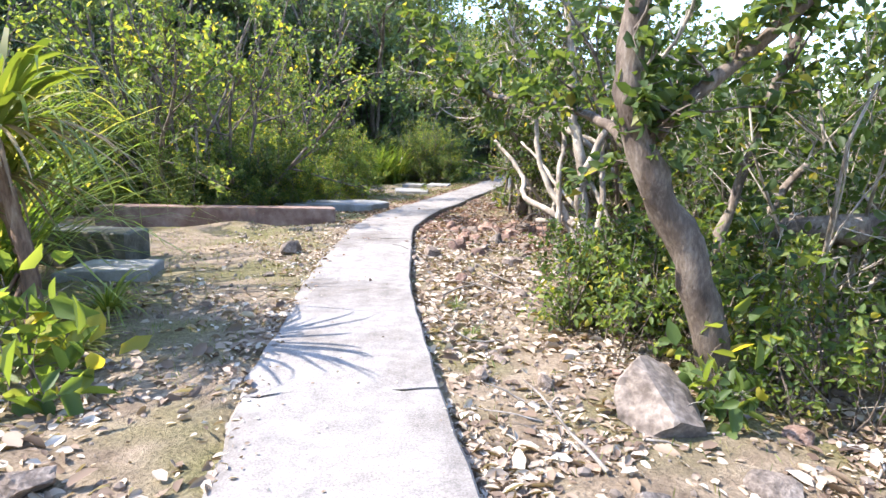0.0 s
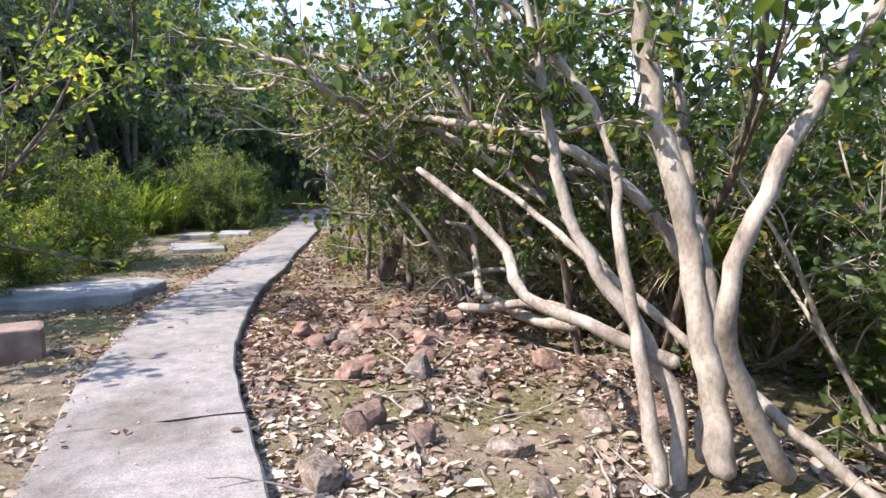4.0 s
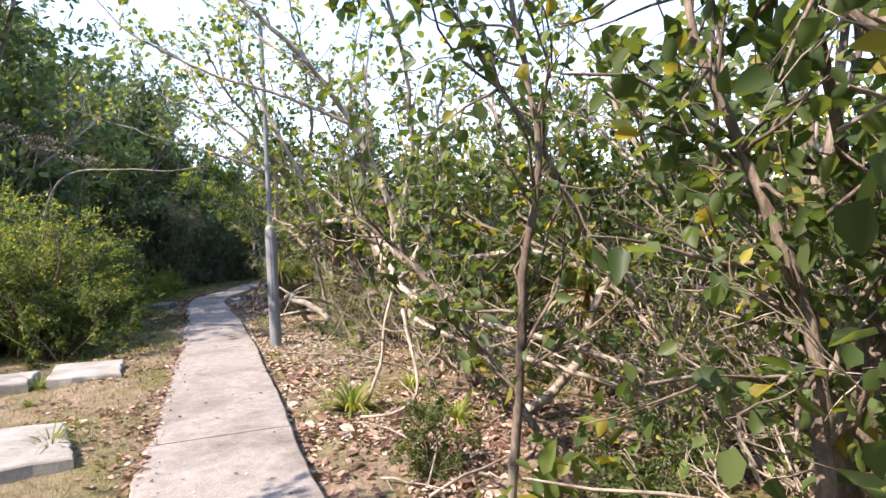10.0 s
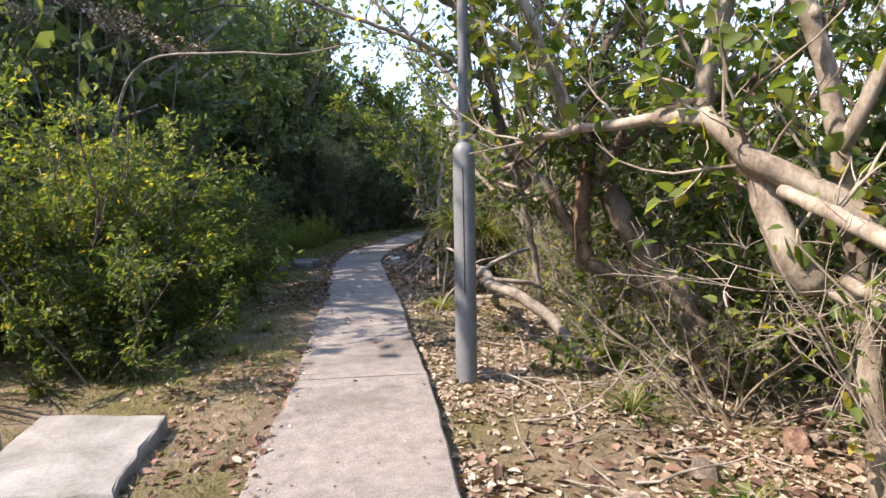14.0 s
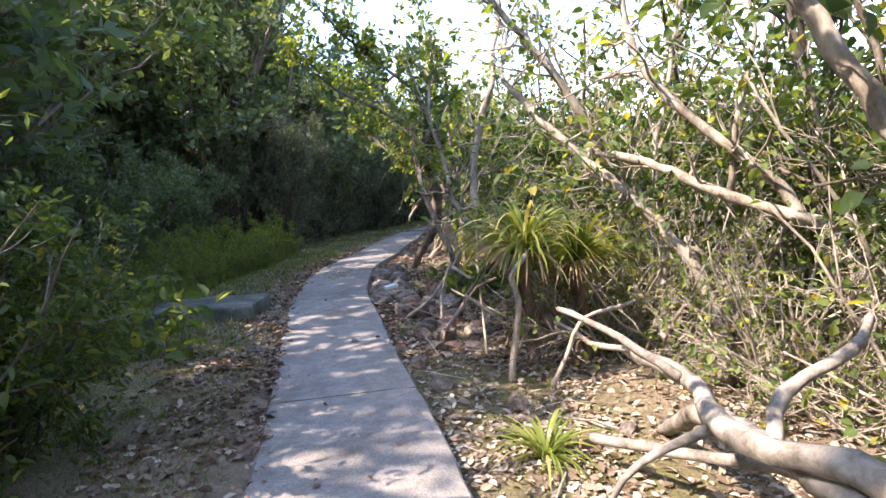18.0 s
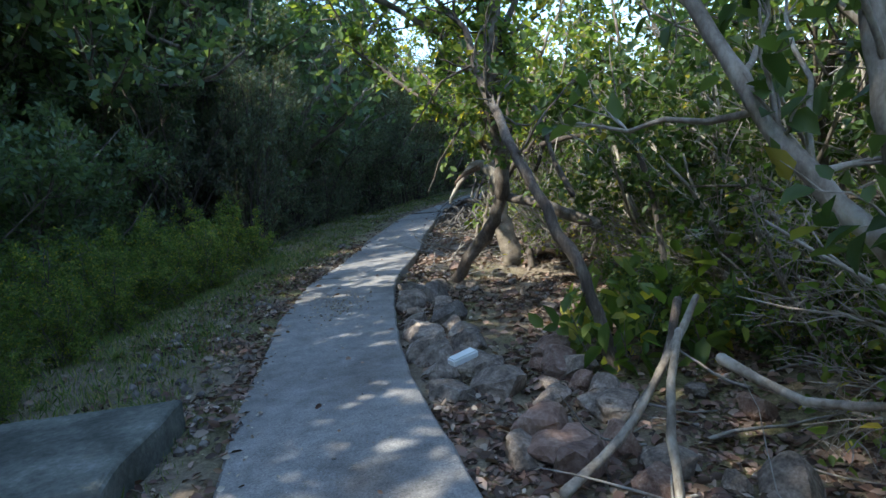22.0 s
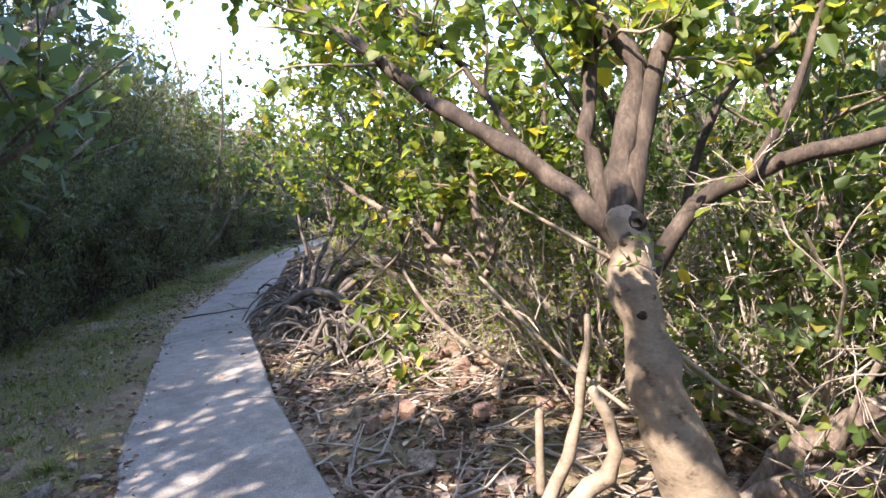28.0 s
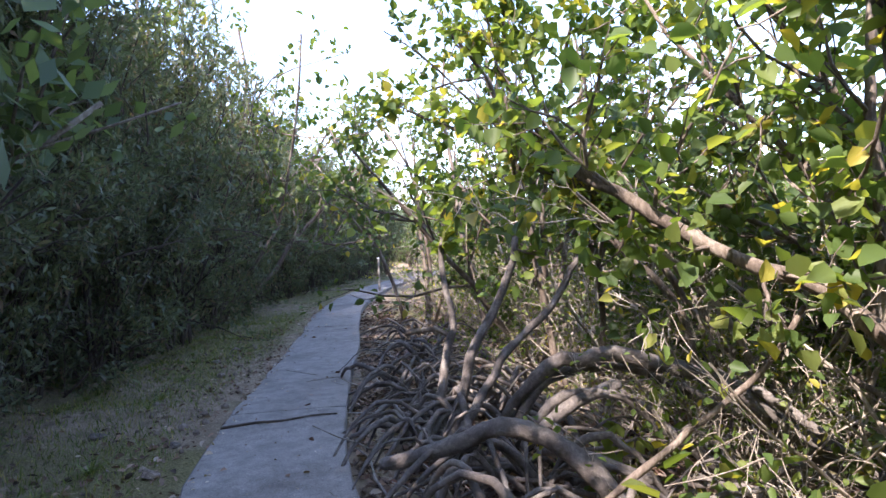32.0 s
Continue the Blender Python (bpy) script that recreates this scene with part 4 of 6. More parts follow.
limb(multi_stem_tree, 0.047, 0.025, (2.54, 8.09, -0.12), (2.58, 8.12, 0.03), (2.74, 8.27, 0.68), (2.74, 8.45, 1.27), (2.79, 8.64, 2.01), (2.96, 8.80, 2.69))
limb(multi_stem_tree, 0.035, 0.019, (2.92, 7.44, -0.12), (2.46, 8.24, 0.54), (2.20, 8.69, 0.90), (2.09, 9.07, 1.14), (1.86, 9.49, 1.42))
dress(multi_stem_tree, 2, 5, 2, 6, 0.08, 0.6, LEAF_MID, above=1.6, longest=1.0)

arching_tree = tree("arching_tree", "sprawling tree with arching and fallen pale limbs", PALE_BARK)
limb(arching_tree, 0.046, 0.026, (4.5, 9.5, -0.1), (4.15, 9.8, 0.7), (3.74, 10.19, 1.28), (3.19, 10.59, 1.48), (2.76, 10.94, 1.64), (2.28, 11.31, 1.80), (1.94, 11.62, 2.02), (1.86, 11.82, 2.20), (1.73, 12.04, 2.43), (1.52, 12.30, 2.62), (1.28, 12.56, 2.76), (1.06, 12.80, 2.60), (0.90, 13.02, 2.47))
limb(arching_tree, 0.051, 0.028, (1.27, 12.54, 2.76), (1.13, 12.61, 2.87), (1.06, 12.66, 3.15))
limb(arching_tree, 0.040, 0.018, (4.3, 9.9, -0.1), (4.0, 10.15, 0.9), (3.82, 10.40, 1.67), (3.73, 10.72, 1.82), (3.53, 11.10, 1.98), (3.01, 11.61, 2.06), (2.46, 12.13, 2.11), (2.06, 12.59, 2.13), (1.84, 12.96, 2.06), (1.36, 13.42, 1.66))
limb(arching_tree, 0.049, 0.030, (4.20, 9.79, -0.12), (4.09, 9.98, 0.22), (3.85, 10.38, 0.93), (3.73, 10.70, 1.14), (3.57, 11.04, 1.43), (3.43, 11.37, 1.76), (3.16, 11.76, 1.94), (2.91, 12.12, 1.92))
limb(arching_tree, 0.030, 0.018, (2.85, 12.0, -0.12), (2.72, 11.9, 0.15), (2.4, 11.62, 0.6), (2.15, 11.6, 0.95), (1.95, 11.72, 1.2))
limb(arching_tree, 0.046, 0.020, (3.5, 8.9, 0.2), (3.0, 9.1, 1.15), (2.45, 9.6, 1.66), (2.22, 10.2, 1.79), (1.98, 11.0, 1.93), (1.74, 11.76, 2.02), (1.64, 12.75, 2.05), (1.35, 13.5, 1.95))
limb(arching_tree, 0.040, 0.026, (3.3, 9.3, 0.0), (2.95, 9.75, 0.85), (2.58, 10.25, 1.36), (2.3, 10.7, 1.68), (2.0, 11.2, 1.9))
limb(arching_tree, 0.034, 0.018, (2.2, 10.3, 1.8), (2.05, 10.3, 2.15), (1.8, 10.2, 2.6), (1.7, 10.1, 3.0))
limb(arching_tree, 0.040, 0.020, (1.74, 11.7, 2.02), (1.4, 11.2, 2.08), (1.13, 10.8, 2.08), (0.95, 10.9, 2.3), (0.7, 11.1, 2.4))
limb(arching_tree, 0.061, 0.029, (3.18, 10.25, 0.03), (2.94, 10.61, 0.04), (2.81, 10.92, 0.13), (2.72, 11.22, 0.18), (2.77, 11.47, 0.43), (2.84, 11.71, 0.78), (2.67, 12.05, 0.89))
limb(arching_tree, 0.047, 0.041, (3.18, 10.26, 0.17), (2.85, 10.55, 0.20), (2.58, 10.80, 0.14), (2.40, 11.03, 0.12))
limb(arching_tree, 0.054, 0.025, (4.38, 9.59, -0.12), (3.80, 10.43, 0.28), (3.50, 10.88, 0.50), (3.37, 11.24, 0.65), (3.32, 11.58, 0.95), (3.24, 11.93, 1.21))
limb(arching_tree, 0.031, 0.018, (2.65, 11.70, 0.31), (3.05, 11.45, 0.39), (3.58, 11.15, 0.31), (4.08, 10.86, 0.30))
limb(arching_tree, 0.032, 0.017, (3.46, 11.61, -0.12), (3.41, 11.58, 0.14), (3.32, 11.51, 0.60), (3.22, 11.44, 0.89), (3.57, 11.17, 1.09), (4.01, 10.86, 1.21), (4.46, 10.54, 1.29))
limb(arching_tree, 0.021, 0.013, (2.18, 12.82, 1.10), (2.31, 12.67, 0.79), (2.42, 12.54, 0.57), (2.57, 12.40, 0.62))
limb(arching_tree, 0.054, 0.034, (3.32, 10.95, 1.83), (3.18, 11.04, 2.26), (3.00, 11.14, 2.70), (2.94, 11.18, 2.97))
limb(arching_tree, 0.050, 0.029, (1.84, 12.17, 2.46), (2.03, 11.98, 2.51), (2.15, 11.84, 2.81))
dress(arching_tree, 3, 5, 2, 5, 0.08, 0.7, LEAF_MID, above=1.6)

dark_trunk_tree = tree("dark_trunk_tree", "thick dark-trunked tree with crooked pale branches", BARK)
limb(dark_trunk_tree, 0.159, 0.089, (2.58, 14.43, -0.04), (2.68, 14.34, 0.35), (2.90, 14.18, 0.78), (2.93, 14.14, 1.31), (2.89, 14.15, 1.71), (2.82, 14.17, 2.17), (2.62, 14.29, 2.59), (2.48, 14.36, 2.85))
limb(dark_trunk_tree, 0.101, 0.046, (2.66, 14.62, -0.09), (2.69, 14.50, 0.64), (2.72, 14.38, 1.16), (2.81, 14.21, 1.63))
limb(dark_trunk_tree, 0.037, 0.022, (2.51, 13.69, 1.58), (2.35, 13.95, 1.71), (2.28, 14.15, 1.91), (2.26, 14.31, 2.05), (2.31, 14.42, 2.26), (2.50, 14.46, 2.65))
limb(dark_trunk_tree, 0.035, 0.020, (2.79, 13.77, 2.47), (2.67, 14.19, 2.42), (2.50, 14.64, 2.36), (2.28, 15.13, 2.52), (1.99, 15.67, 2.75), (1.67, 16.23, 2.94))
limb(dark_trunk_tree, 0.040, 0.016, (2.33, 14.47, -0.12), (2.34, 14.48, 0.01), (2.40, 14.52, 0.93), (2.36, 14.63, 1.43), (2.28, 14.76, 1.89), (2.25, 14.85, 2.26))
limb(dark_trunk_tree, 0.037, 0.022, (2.59, 13.63, 1.45), (2.69, 13.58, 1.82), (2.77, 13.54, 2.19), (2.82, 13.51, 2.51))
limb(dark_trunk_tree, 0.030, 0.020, (2.40, 13.74, 0.97), (2.55, 13.46, 0.92), (2.70, 13.18, 0.90))
limb(dark_trunk_tree, 0.050, 0.039, (2.66, 13.41, -0.12), (2.66, 13.55, 0.47), (2.67, 13.62, 0.76), (2.68, 13.67, 0.88))
limb(dark_trunk_tree, 0.031, 0.015, (2.37, 16.14, -0.12), (2.45, 16.11, 0.63), (2.51, 16.09, 1.30), (2.62, 16.04, 1.91), (2.54, 16.12, 2.71), (2.49, 16.17, 3.24))
limb(dark_trunk_tree, 0.028, 0.014, (2.75, 16.0, -0.1), (2.62, 16.5, 0.55), (2.5, 16.9, 1.0), (2.35, 17.3, 1.4), (2.15, 17.8, 1.76))
dress(dark_trunk_tree, 4, 8, 2, 4, 0.09, 0.6, LEAF_MID, above=0.5)

toppled_tree = tree("toppled_tree", "toppled pale tree resting on the thicket", PALE_BARK)
limb(toppled_tree, 0.085, 0.048, (5.43, 19.21, -0.12), (5.01, 19.52, 0.31), (4.62, 19.82, 0.73), (4.50, 20.03, 0.94), (4.31, 20.26, 1.18), (4.14, 20.48, 1.40), (3.97, 20.71, 1.58), (3.86, 20.91, 1.78), (3.76, 21.11, 1.81))
limb(toppled_tree, 0.079, 0.070, (4.19, 20.54, 0.96), (4.08, 20.65, 1.21), (4.05, 20.73, 1.48), (3.99, 20.82, 1.62))
limb(toppled_tree, 0.024, 0.015, (4.19, 20.54, 0.96), (4.42, 20.30, 0.77), (4.85, 20.00, 0.50))
limb(toppled_tree, 0.042, 0.022, (3.99, 20.08, 0.93), (4.16, 19.92, 1.22), (4.32, 19.76, 1.63), (4.41, 19.63, 2.05), (4.40, 19.53, 2.52))
limb(toppled_tree, 0.052, 0.029, (3.96, 21.04, 1.79), (4.00, 20.96, 2.25), (4.13, 20.85, 2.81), (4.08, 20.80, 3.29))
limb(toppled_tree, 0.035, 0.021, (3.76, 21.11, 1.81), (3.58, 21.64, 1.80), (3.46, 22.16, 1.77))
limb(toppled_tree, 0.043, 0.024, (3.94, 24.21, 2.03), (3.87, 24.07, 3.00), (3.59, 23.99, 3.96), (3.35, 23.90, 4.73))
limb(toppled_tree, 0.047, 0.022, (3.81, 22.04, 1.84), (3.65, 22.17, 2.44), (3.39, 22.33, 3.13), (3.16, 22.48, 3.71))
limb(toppled_tree, 0.037, 0.018, (4.14, 23.10, 2.58), (3.54, 23.65, 3.17), (2.93, 24.21, 3.88), (2.66, 24.66, 4.61))
dress(toppled_tree, 5, 6, 2, 3, 0.095, 0.75, LEAF_BRIGHT, above=1.3)

fallen_branches = tree("fallen_branches", "pale fallen branches piled along the thicket edge", PALE_BARK)
limb(fallen_branches, 0.036, 0.022, (3.95, 20.5, 1.4), (3.65, 19.6, 1.12), (3.35, 18.8, 0.92), (3.2, 18.0, 0.82), (3.22, 17.4, 0.73), (3.45, 16.7, 0.6), (3.9, 16.0, 0.3), (4.2, 15.6, 0.0))
limb(fallen_branches, 0.032, 0.018, (4.1, 20.3, 1.0), (3.8, 19.5, 0.85), (3.4, 18.7, 0.66), (3.25, 17.9, 0.56), (3.4, 17.1, 0.45), (3.8, 16.4, 0.25), (4.2, 15.8, -0.05))
limb(fallen_branches, 0.030, 0.020, (4.0, 18.6, 1.24), (4.12, 18.2, 1.27), (4.25, 17.7, 1.26), (4.5, 17.0, 0.9), (4.7, 16.6, 0.2))
limb(fallen_branches, 0.046, 0.030, (3.75, 17.5, -0.12), (3.94, 17.32, 0.05), (4.06, 17.1, 0.38), (4.12, 17.0, 0.75), (4.25, 16.85, 1.1), (4.6, 16.6, 1.5))
limb(fallen_branches, 0.018, 0.010, (2.7, 18.55, -0.08), (2.85, 18.5, 0.3), (2.95, 18.55, 0.7), (3.1, 18.6, 1.1), (3.15, 18.7, 1.6))
limb(fallen_branches, 0.020, 0.012, (3.0, 18.3, 0.8), (2.95, 18.1, 0.45), (2.9, 17.95, 0.1), (2.6, 17.9, 0.0), (2.4, 18.05, -0.02))
dress(fallen_branches, 15, 4, 1, 0, 0.08, 0.6, LEAF_MID, above=0.3, longest=0.6)

torn_bark_tree = tree("torn_bark_tree", "old tree with torn bark and a low log", BARK)
limb(torn_bark_tree, 0.137, 0.098, (5.24, 22.05, -0.12), (5.19, 22.13, 0.04), (5.05, 22.36, 0.50), (4.86, 22.61, 0.96), (4.71, 22.83, 1.38), (4.64, 23.00, 1.58))
limb(torn_bark_tree, 0.080, 0.048, (4.50, 22.90, 0.87), (4.48, 22.94, 1.19), (4.52, 22.96, 1.48), (4.57, 22.97, 1.76), (4.62, 23.00, 2.21), (4.72, 23.00, 2.58), wood=TORN_BARK)
limb(torn_bark_tree, 0.079, 0.075, (4.63, 22.90, 1.60), (4.72, 22.76, 1.81), (4.86, 22.59, 2.00), (5.14, 22.36, 2.14), (5.34, 22.16, 2.24))
limb(torn_bark_tree, 0.065, 0.047, (4.98, 23.62, 0.75), (4.81, 23.80, 1.25), (4.55, 24.01, 1.70), (4.36, 24.17, 1.99), (4.29, 24.30, 2.46), (4.26, 24.42, 2.89))
limb(torn_bark_tree, 0.022, 0.028, (3.75, 23.25, 1.61), (4.01, 23.13, 1.72), (4.14, 23.07, 1.84), (4.39, 22.96, 1.97), (4.86, 22.75, 2.01))
limb(torn_bark_tree, 0.092, 0.089, (4.51, 22.95, 0.83), (4.76, 22.72, 0.72), (5.01, 22.49, 0.53), (5.15, 22.29, 0.29))
limb(torn_bark_tree, 0.040, 0.029, (4.77, 22.77, 1.84), (4.71, 22.89, 2.19), (4.63, 23.03, 2.52))
limb(torn_bark_tree, 0.049, 0.035, (4.98, 22.49, 2.04), (4.88, 22.56, 2.24), (4.87, 22.60, 2.47))
dress(torn_bark_tree, 6, 6, 2, 4, 0.09, 0.7, LEAF_MID, above=1.0)

slanting_tree = tree("slanting_tree", "slanting half-bare tree with driftwood at its foot", PALE_BARK)
limb(slanting_tree, 0.056, 0.032, (6.19, 26.53, -0.10), (6.28, 26.65, 0.26), (6.21, 26.85, 0.72), (6.06, 27.09, 1.08), (5.82, 27.37, 1.43), (5.65, 27.60, 1.68), (5.45, 27.86, 2.02), (5.32, 28.08, 2.29))
limb(slanting_tree, 0.046, 0.036, (6.08, 27.08, 1.04), (6.05, 27.35, 1.25), (6.01, 27.55, 1.47), (5.78, 27.67, 1.99), (5.59, 27.77, 2.35), (5.36, 27.88, 2.70))
limb(slanting_tree, 0.055, 0.034, (6.62, 25.5, -0.25), (6.66, 25.75, 0.45), (6.63, 25.98, 0.97), (6.52, 26.27, 1.12), (6.35, 26.59, 1.26), (6.10, 26.95, 1.46), (5.96, 27.25, 1.59), (5.78, 27.57, 1.69))
limb(slanting_tree, 0.042, 0.03, (6.56, 26.2, 1.06), (6.54, 26.28, 1.27), (6.21, 26.59, 1.68), (5.98, 26.84, 2.01), (5.86, 27.04, 2.34), (5.87, 27.18, 2.62))
limb(slanting_tree, 0.054, 0.032, (6.27, 27.16, -0.12), (6.30, 27.27, 0.43), (6.39, 27.35, 0.97), (6.25, 27.53, 1.34))
limb(slanting_tree, 0.033, 0.018, (6.05, 26.60, -0.03), (5.87, 26.76, -0.02), (5.59, 26.97, 0.09), (5.40, 27.13, 0.13), (5.34, 27.24, 0.22), (5.24, 27.36, 0.28))
limb(slanting_tree, 0.030, 0.023, (4.80, 27.34, -0.12), (4.83, 27.32, 0.19), (4.86, 27.30, 0.50), (4.81, 27.31, 0.71), (4.90, 27.25, 0.87))
limb(slanting_tree, 0.018, 0.013, (4.91, 26.92, -0.06), (5.05, 26.93, 0.16), (5.19, 26.94, 0.39), (5.44, 26.89, 0.45), (5.63, 26.86, 0.49))
limb(slanting_tree, 0.037, 0.026, (6.27, 26.58, -0.25), (6.39, 26.69, 0.23), (6.43, 26.82, 0.63), (6.32, 27.01, 0.91))
limb(slanting_tree, 0.032, 0.019, (6.40, 27.43, 1.04), (6.48, 27.53, 1.65), (6.66, 27.57, 2.19), (6.81, 27.63, 2.70))
limb(slanting_tree, 0.026, 0.015, (6.33, 26.60, 1.29), (6.33, 26.54, 1.77), (6.39, 26.45, 2.30))
limb(slanting_tree, 0.040, 0.060, (4.81, 25.92, 0.43), (4.62, 25.36, 0.47), (4.24, 24.80, 0.50), (4.16, 24.24, 0.58), (4.02, 23.84, 0.52), (4.08, 23.45, 0.5), (4.25, 23.1, 0.3), (4.5, 22.8, -0.1), wood=DEAD_WOOD)
limb(slanting_tree, 0.028, 0.034, (4.43, 25.83, 0.05), (4.55, 25.4, 0.12), (4.69, 24.96, 0.19), (4.75, 24.5, 0.2), (4.8, 24.0, 0.1), wood=DEAD_WOOD)
limb(slanting_tree, 0.05, 0.04, (5.1, 26.0, -0.1), (4.6, 25.2, 0.35), (4.15, 24.3, 0.5), wood=DEAD_WOOD)
limb(slanting_tree, 0.032, 0.018, (4.2, 24.6, 0.52), (4.45, 24.75, 0.62), (4.75, 24.7, 0.75), (5.1, 24.85, 0.8), wood=DEAD_WOOD)
limb(slanting_tree, 0.026, 0.014, (4.6, 25.4, 0.48), (4.45, 25.75, 0.66), (4.38, 26.05, 0.72), wood=DEAD_WOOD)
limb(slanting_tree, 0.03, 0.016, (4.1, 24.0, 0.55), (4.5, 23.95, 0.5), (4.95, 24.1, 0.3), (5.3, 24.1, 0.12), wood=DEAD_WOOD)
limb(slanting_tree, 0.022, 0.012, (4.3, 24.9, 0.48), (4.1, 25.1, 0.3), (3.95, 25.2, 0.02), wood=DEAD_WOOD)
dress(slanting_tree, 7, 5, 2, 2, 0.08, 0.65, LEAF_BRIGHT, above=1.3)

pale_stem_tree = tree("pale_stem_tree", "slender pale-stemmed tree leaning over the stones", PALE_BARK)
limb(pale_stem_tree, 0.058, 0.032, (5.85, 28.09, -0.12), (5.60, 28.39, 0.32), (5.45, 28.57, 0.57), (5.32, 28.73, 0.81), (5.31, 28.85, 1.14), (5.34, 28.96, 1.53), (5.43, 29.03, 1.94), (5.61, 29.07, 2.37), (5.72, 29.13, 2.63))
limb(pale_stem_tree, 0.032, 0.026, (5.32, 28.76, 0.82), (5.20, 29.06, 1.18), (5.21, 29.29, 1.49), (5.23, 29.52, 1.82), (5.21, 29.77, 2.19))
limb(pale_stem_tree, 0.022, 0.013, (4.78, 28.83, -0.12), (5.02, 28.54, 0.33), (5.09, 28.46, 0.45), (5.23, 28.35, 0.53))
limb(pale_stem_tree, 0.015, 0.010, (5.01, 28.18, -0.12), (5.13, 28.50, 0.43), (5.18, 28.64, 0.66), (5.25, 28.77, 0.97), (5.36, 28.88, 1.26))
limb(pale_stem_tree, 0.015, 0.008, (5.73, 27.92, -0.12), (5.02, 28.54, 0.33), (4.89, 28.66, 0.42))
limb(pale_stem_tree, 0.017, 0.017, (5.53, 28.18, -0.12), (5.15, 28.37, 0.20), (4.95, 28.47, 0.38), (4.95, 28.46, 0.23))
limb(pale_stem_tree, 0.023, 0.016, (4.82, 29.82, -0.06), (5.09, 29.78, 0.11), (5.34, 29.76, 0.41), (5.52, 29.76, 0.65))
limb(pale_stem_tree, 0.022, 0.015, (5.10, 29.47, -0.11), (5.20, 29.61, 0.27), (5.37, 29.72, 0.54))
limb(pale_stem_tree, 0.022, 0.013, (5.27, 29.43, 0.52), (5.35, 29.17, 0.43), (5.46, 28.90, 0.47))
dress(pale_stem_tree, 8, 6, 2, 4, 0.09, 0.6, LEAF_MID, above=0.9)

clump_tree = tree("clump_tree", "thin crooked dark-stemmed tree leaning over the stones", BARK)
limb(clump_tree, 0.046, 0.03, (6.10, 30.95, -0.3), (6.03, 31.1, 0.35), (5.92, 31.33, 0.85), (5.85, 31.53, 1.20), (5.81, 31.62, 1.36), (5.82, 31.72, 1.48), (5.86, 31.88, 1.63), (5.95, 32.13, 1.77), (5.95, 32.30, 2.0), (5.98, 32.5, 2.4))
limb(clump_tree, 0.028, 0.020, (7.05, 31.35, -0.25), (7.06, 31.45, 0.4), (7.04, 31.55, 0.95), (7.02, 31.67, 1.30), (7.01, 31.76, 1.59))
limb(clump_tree, 0.029, 0.019, (6.18, 30.49, 0.39), (5.94, 30.37, 0.07), (5.71, 30.31, -0.06), (5.45, 30.27, -0.17))
dress(clump_tree, 9, 5, 2, 5, 0.085, 0.55, LEAF_MID, above=1.2)

overhanging_tree = tree("overhanging_tree", "thin-branched half-bare tree hanging over the path", PALE_BARK)
limb(overhanging_tree, 0.042, 0.022, (5.0, 24.5, -0.12), (4.85, 24.5, 0.9), (4.6, 24.4, 1.7), (4.2, 24.2, 2.6), (3.6, 23.9, 3.5), (2.9, 23.6, 4.2))
limb(overhanging_tree, 0.04, 0.018, (4.75, 24.45, 1.3), (4.5, 24.9, 2.2), (4.0, 25.6, 3.2), (3.3, 26.2, 4.1), (2.6, 26.5, 4.6))
limb(overhanging_tree, 0.04, 0.018, (4.5, 24.35, 1.9), (4.4, 23.7, 2.8), (4.1, 22.8, 3.7), (3.6, 21.9, 4.5))
limb(overhanging_tree, 0.03, 0.014, (4.2, 24.2, 2.6), (3.6, 24.5, 3.0), (2.8, 24.7, 3.3), (2.0, 24.8, 3.5))
limb(overhanging_tree, 0.035, 0.016, (4.7, 24.4, 1.5), (4.9, 23.8, 2.5), (4.9, 23.1, 3.4), (4.7, 22.4, 4.4))
dress(overhanging_tree, 21, 5, 2, 2, 0.075, 0.75, LEAF_BRIGHT, above=2.3, longest=0.9, lift=0.1)

bending_tree = tree("bending_tree", "slender grey tree bending over the path beside the post", PALE_BARK)
limb(bending_tree, 0.055, 0.026, (4.4, 20.3, -0.12), (4.35, 20.4, 0.9), (4.2, 20.5, 1.9), (3.8, 20.6, 2.9), (3.2, 20.7, 3.8), (2.5, 20.9, 4.5))
limb(bending_tree, 0.038, 0.018, (4.25, 20.45, 1.6), (4.25, 20.0, 2.5), (4.0, 19.6, 3.4), (3.5, 19.2, 4.2), (3.0, 18.9, 4.7))
limb(bending_tree, 0.035, 0.016, (4.1, 20.5, 2.2), (4.1, 21.2, 3.1), (3.8, 21.9, 4.0), (3.2, 22.5, 4.7))
limb(bending_tree, 0.03, 0.014, (3.7, 20.6, 3.05), (2.9, 20.9, 3.4), (2.1, 21.3, 3.7), (1.4, 21.6, 4.1))
dress(bending_tree, 22, 5, 2, 2, 0.075, 0.75, LEAF_BRIGHT, above=2.3, longest=0.9, lift=0.1)

broken_limb_tree = tree("broken_limb_tree", "crooked tree with a snapped limb", BARK)
limb(broken_limb_tree, 0.074, 0.071, (6.58, 34.30, -0.10), (6.63, 34.2, 0.07), (6.66, 34.04, 0.25), (6.74, 33.78, 0.47), (6.79, 33.58, 0.72), (6.79, 33.45, 0.92))
limb(broken_limb_tree, 0.079, 0.075, (6.79, 33.45, 0.92), (6.72, 33.30, 1.21), (6.61, 33.13, 1.53), (6.46, 32.95, 1.80), (6.40, 32.85, 2.05), (6.38, 32.78, 2.3))
limb(broken_limb_tree, 0.048, 0.062, (6.83, 33.43, 0.90), (6.98, 33.13, 0.84), (7.12, 32.83, 0.72), (7.27, 32.51, 0.61))
limb(broken_limb_tree, 0.020, 0.031, (6.99, 33.04, 1.80), (6.97, 32.87, 1.56), (6.95, 32.70, 1.25), (6.97, 32.47, 0.92))
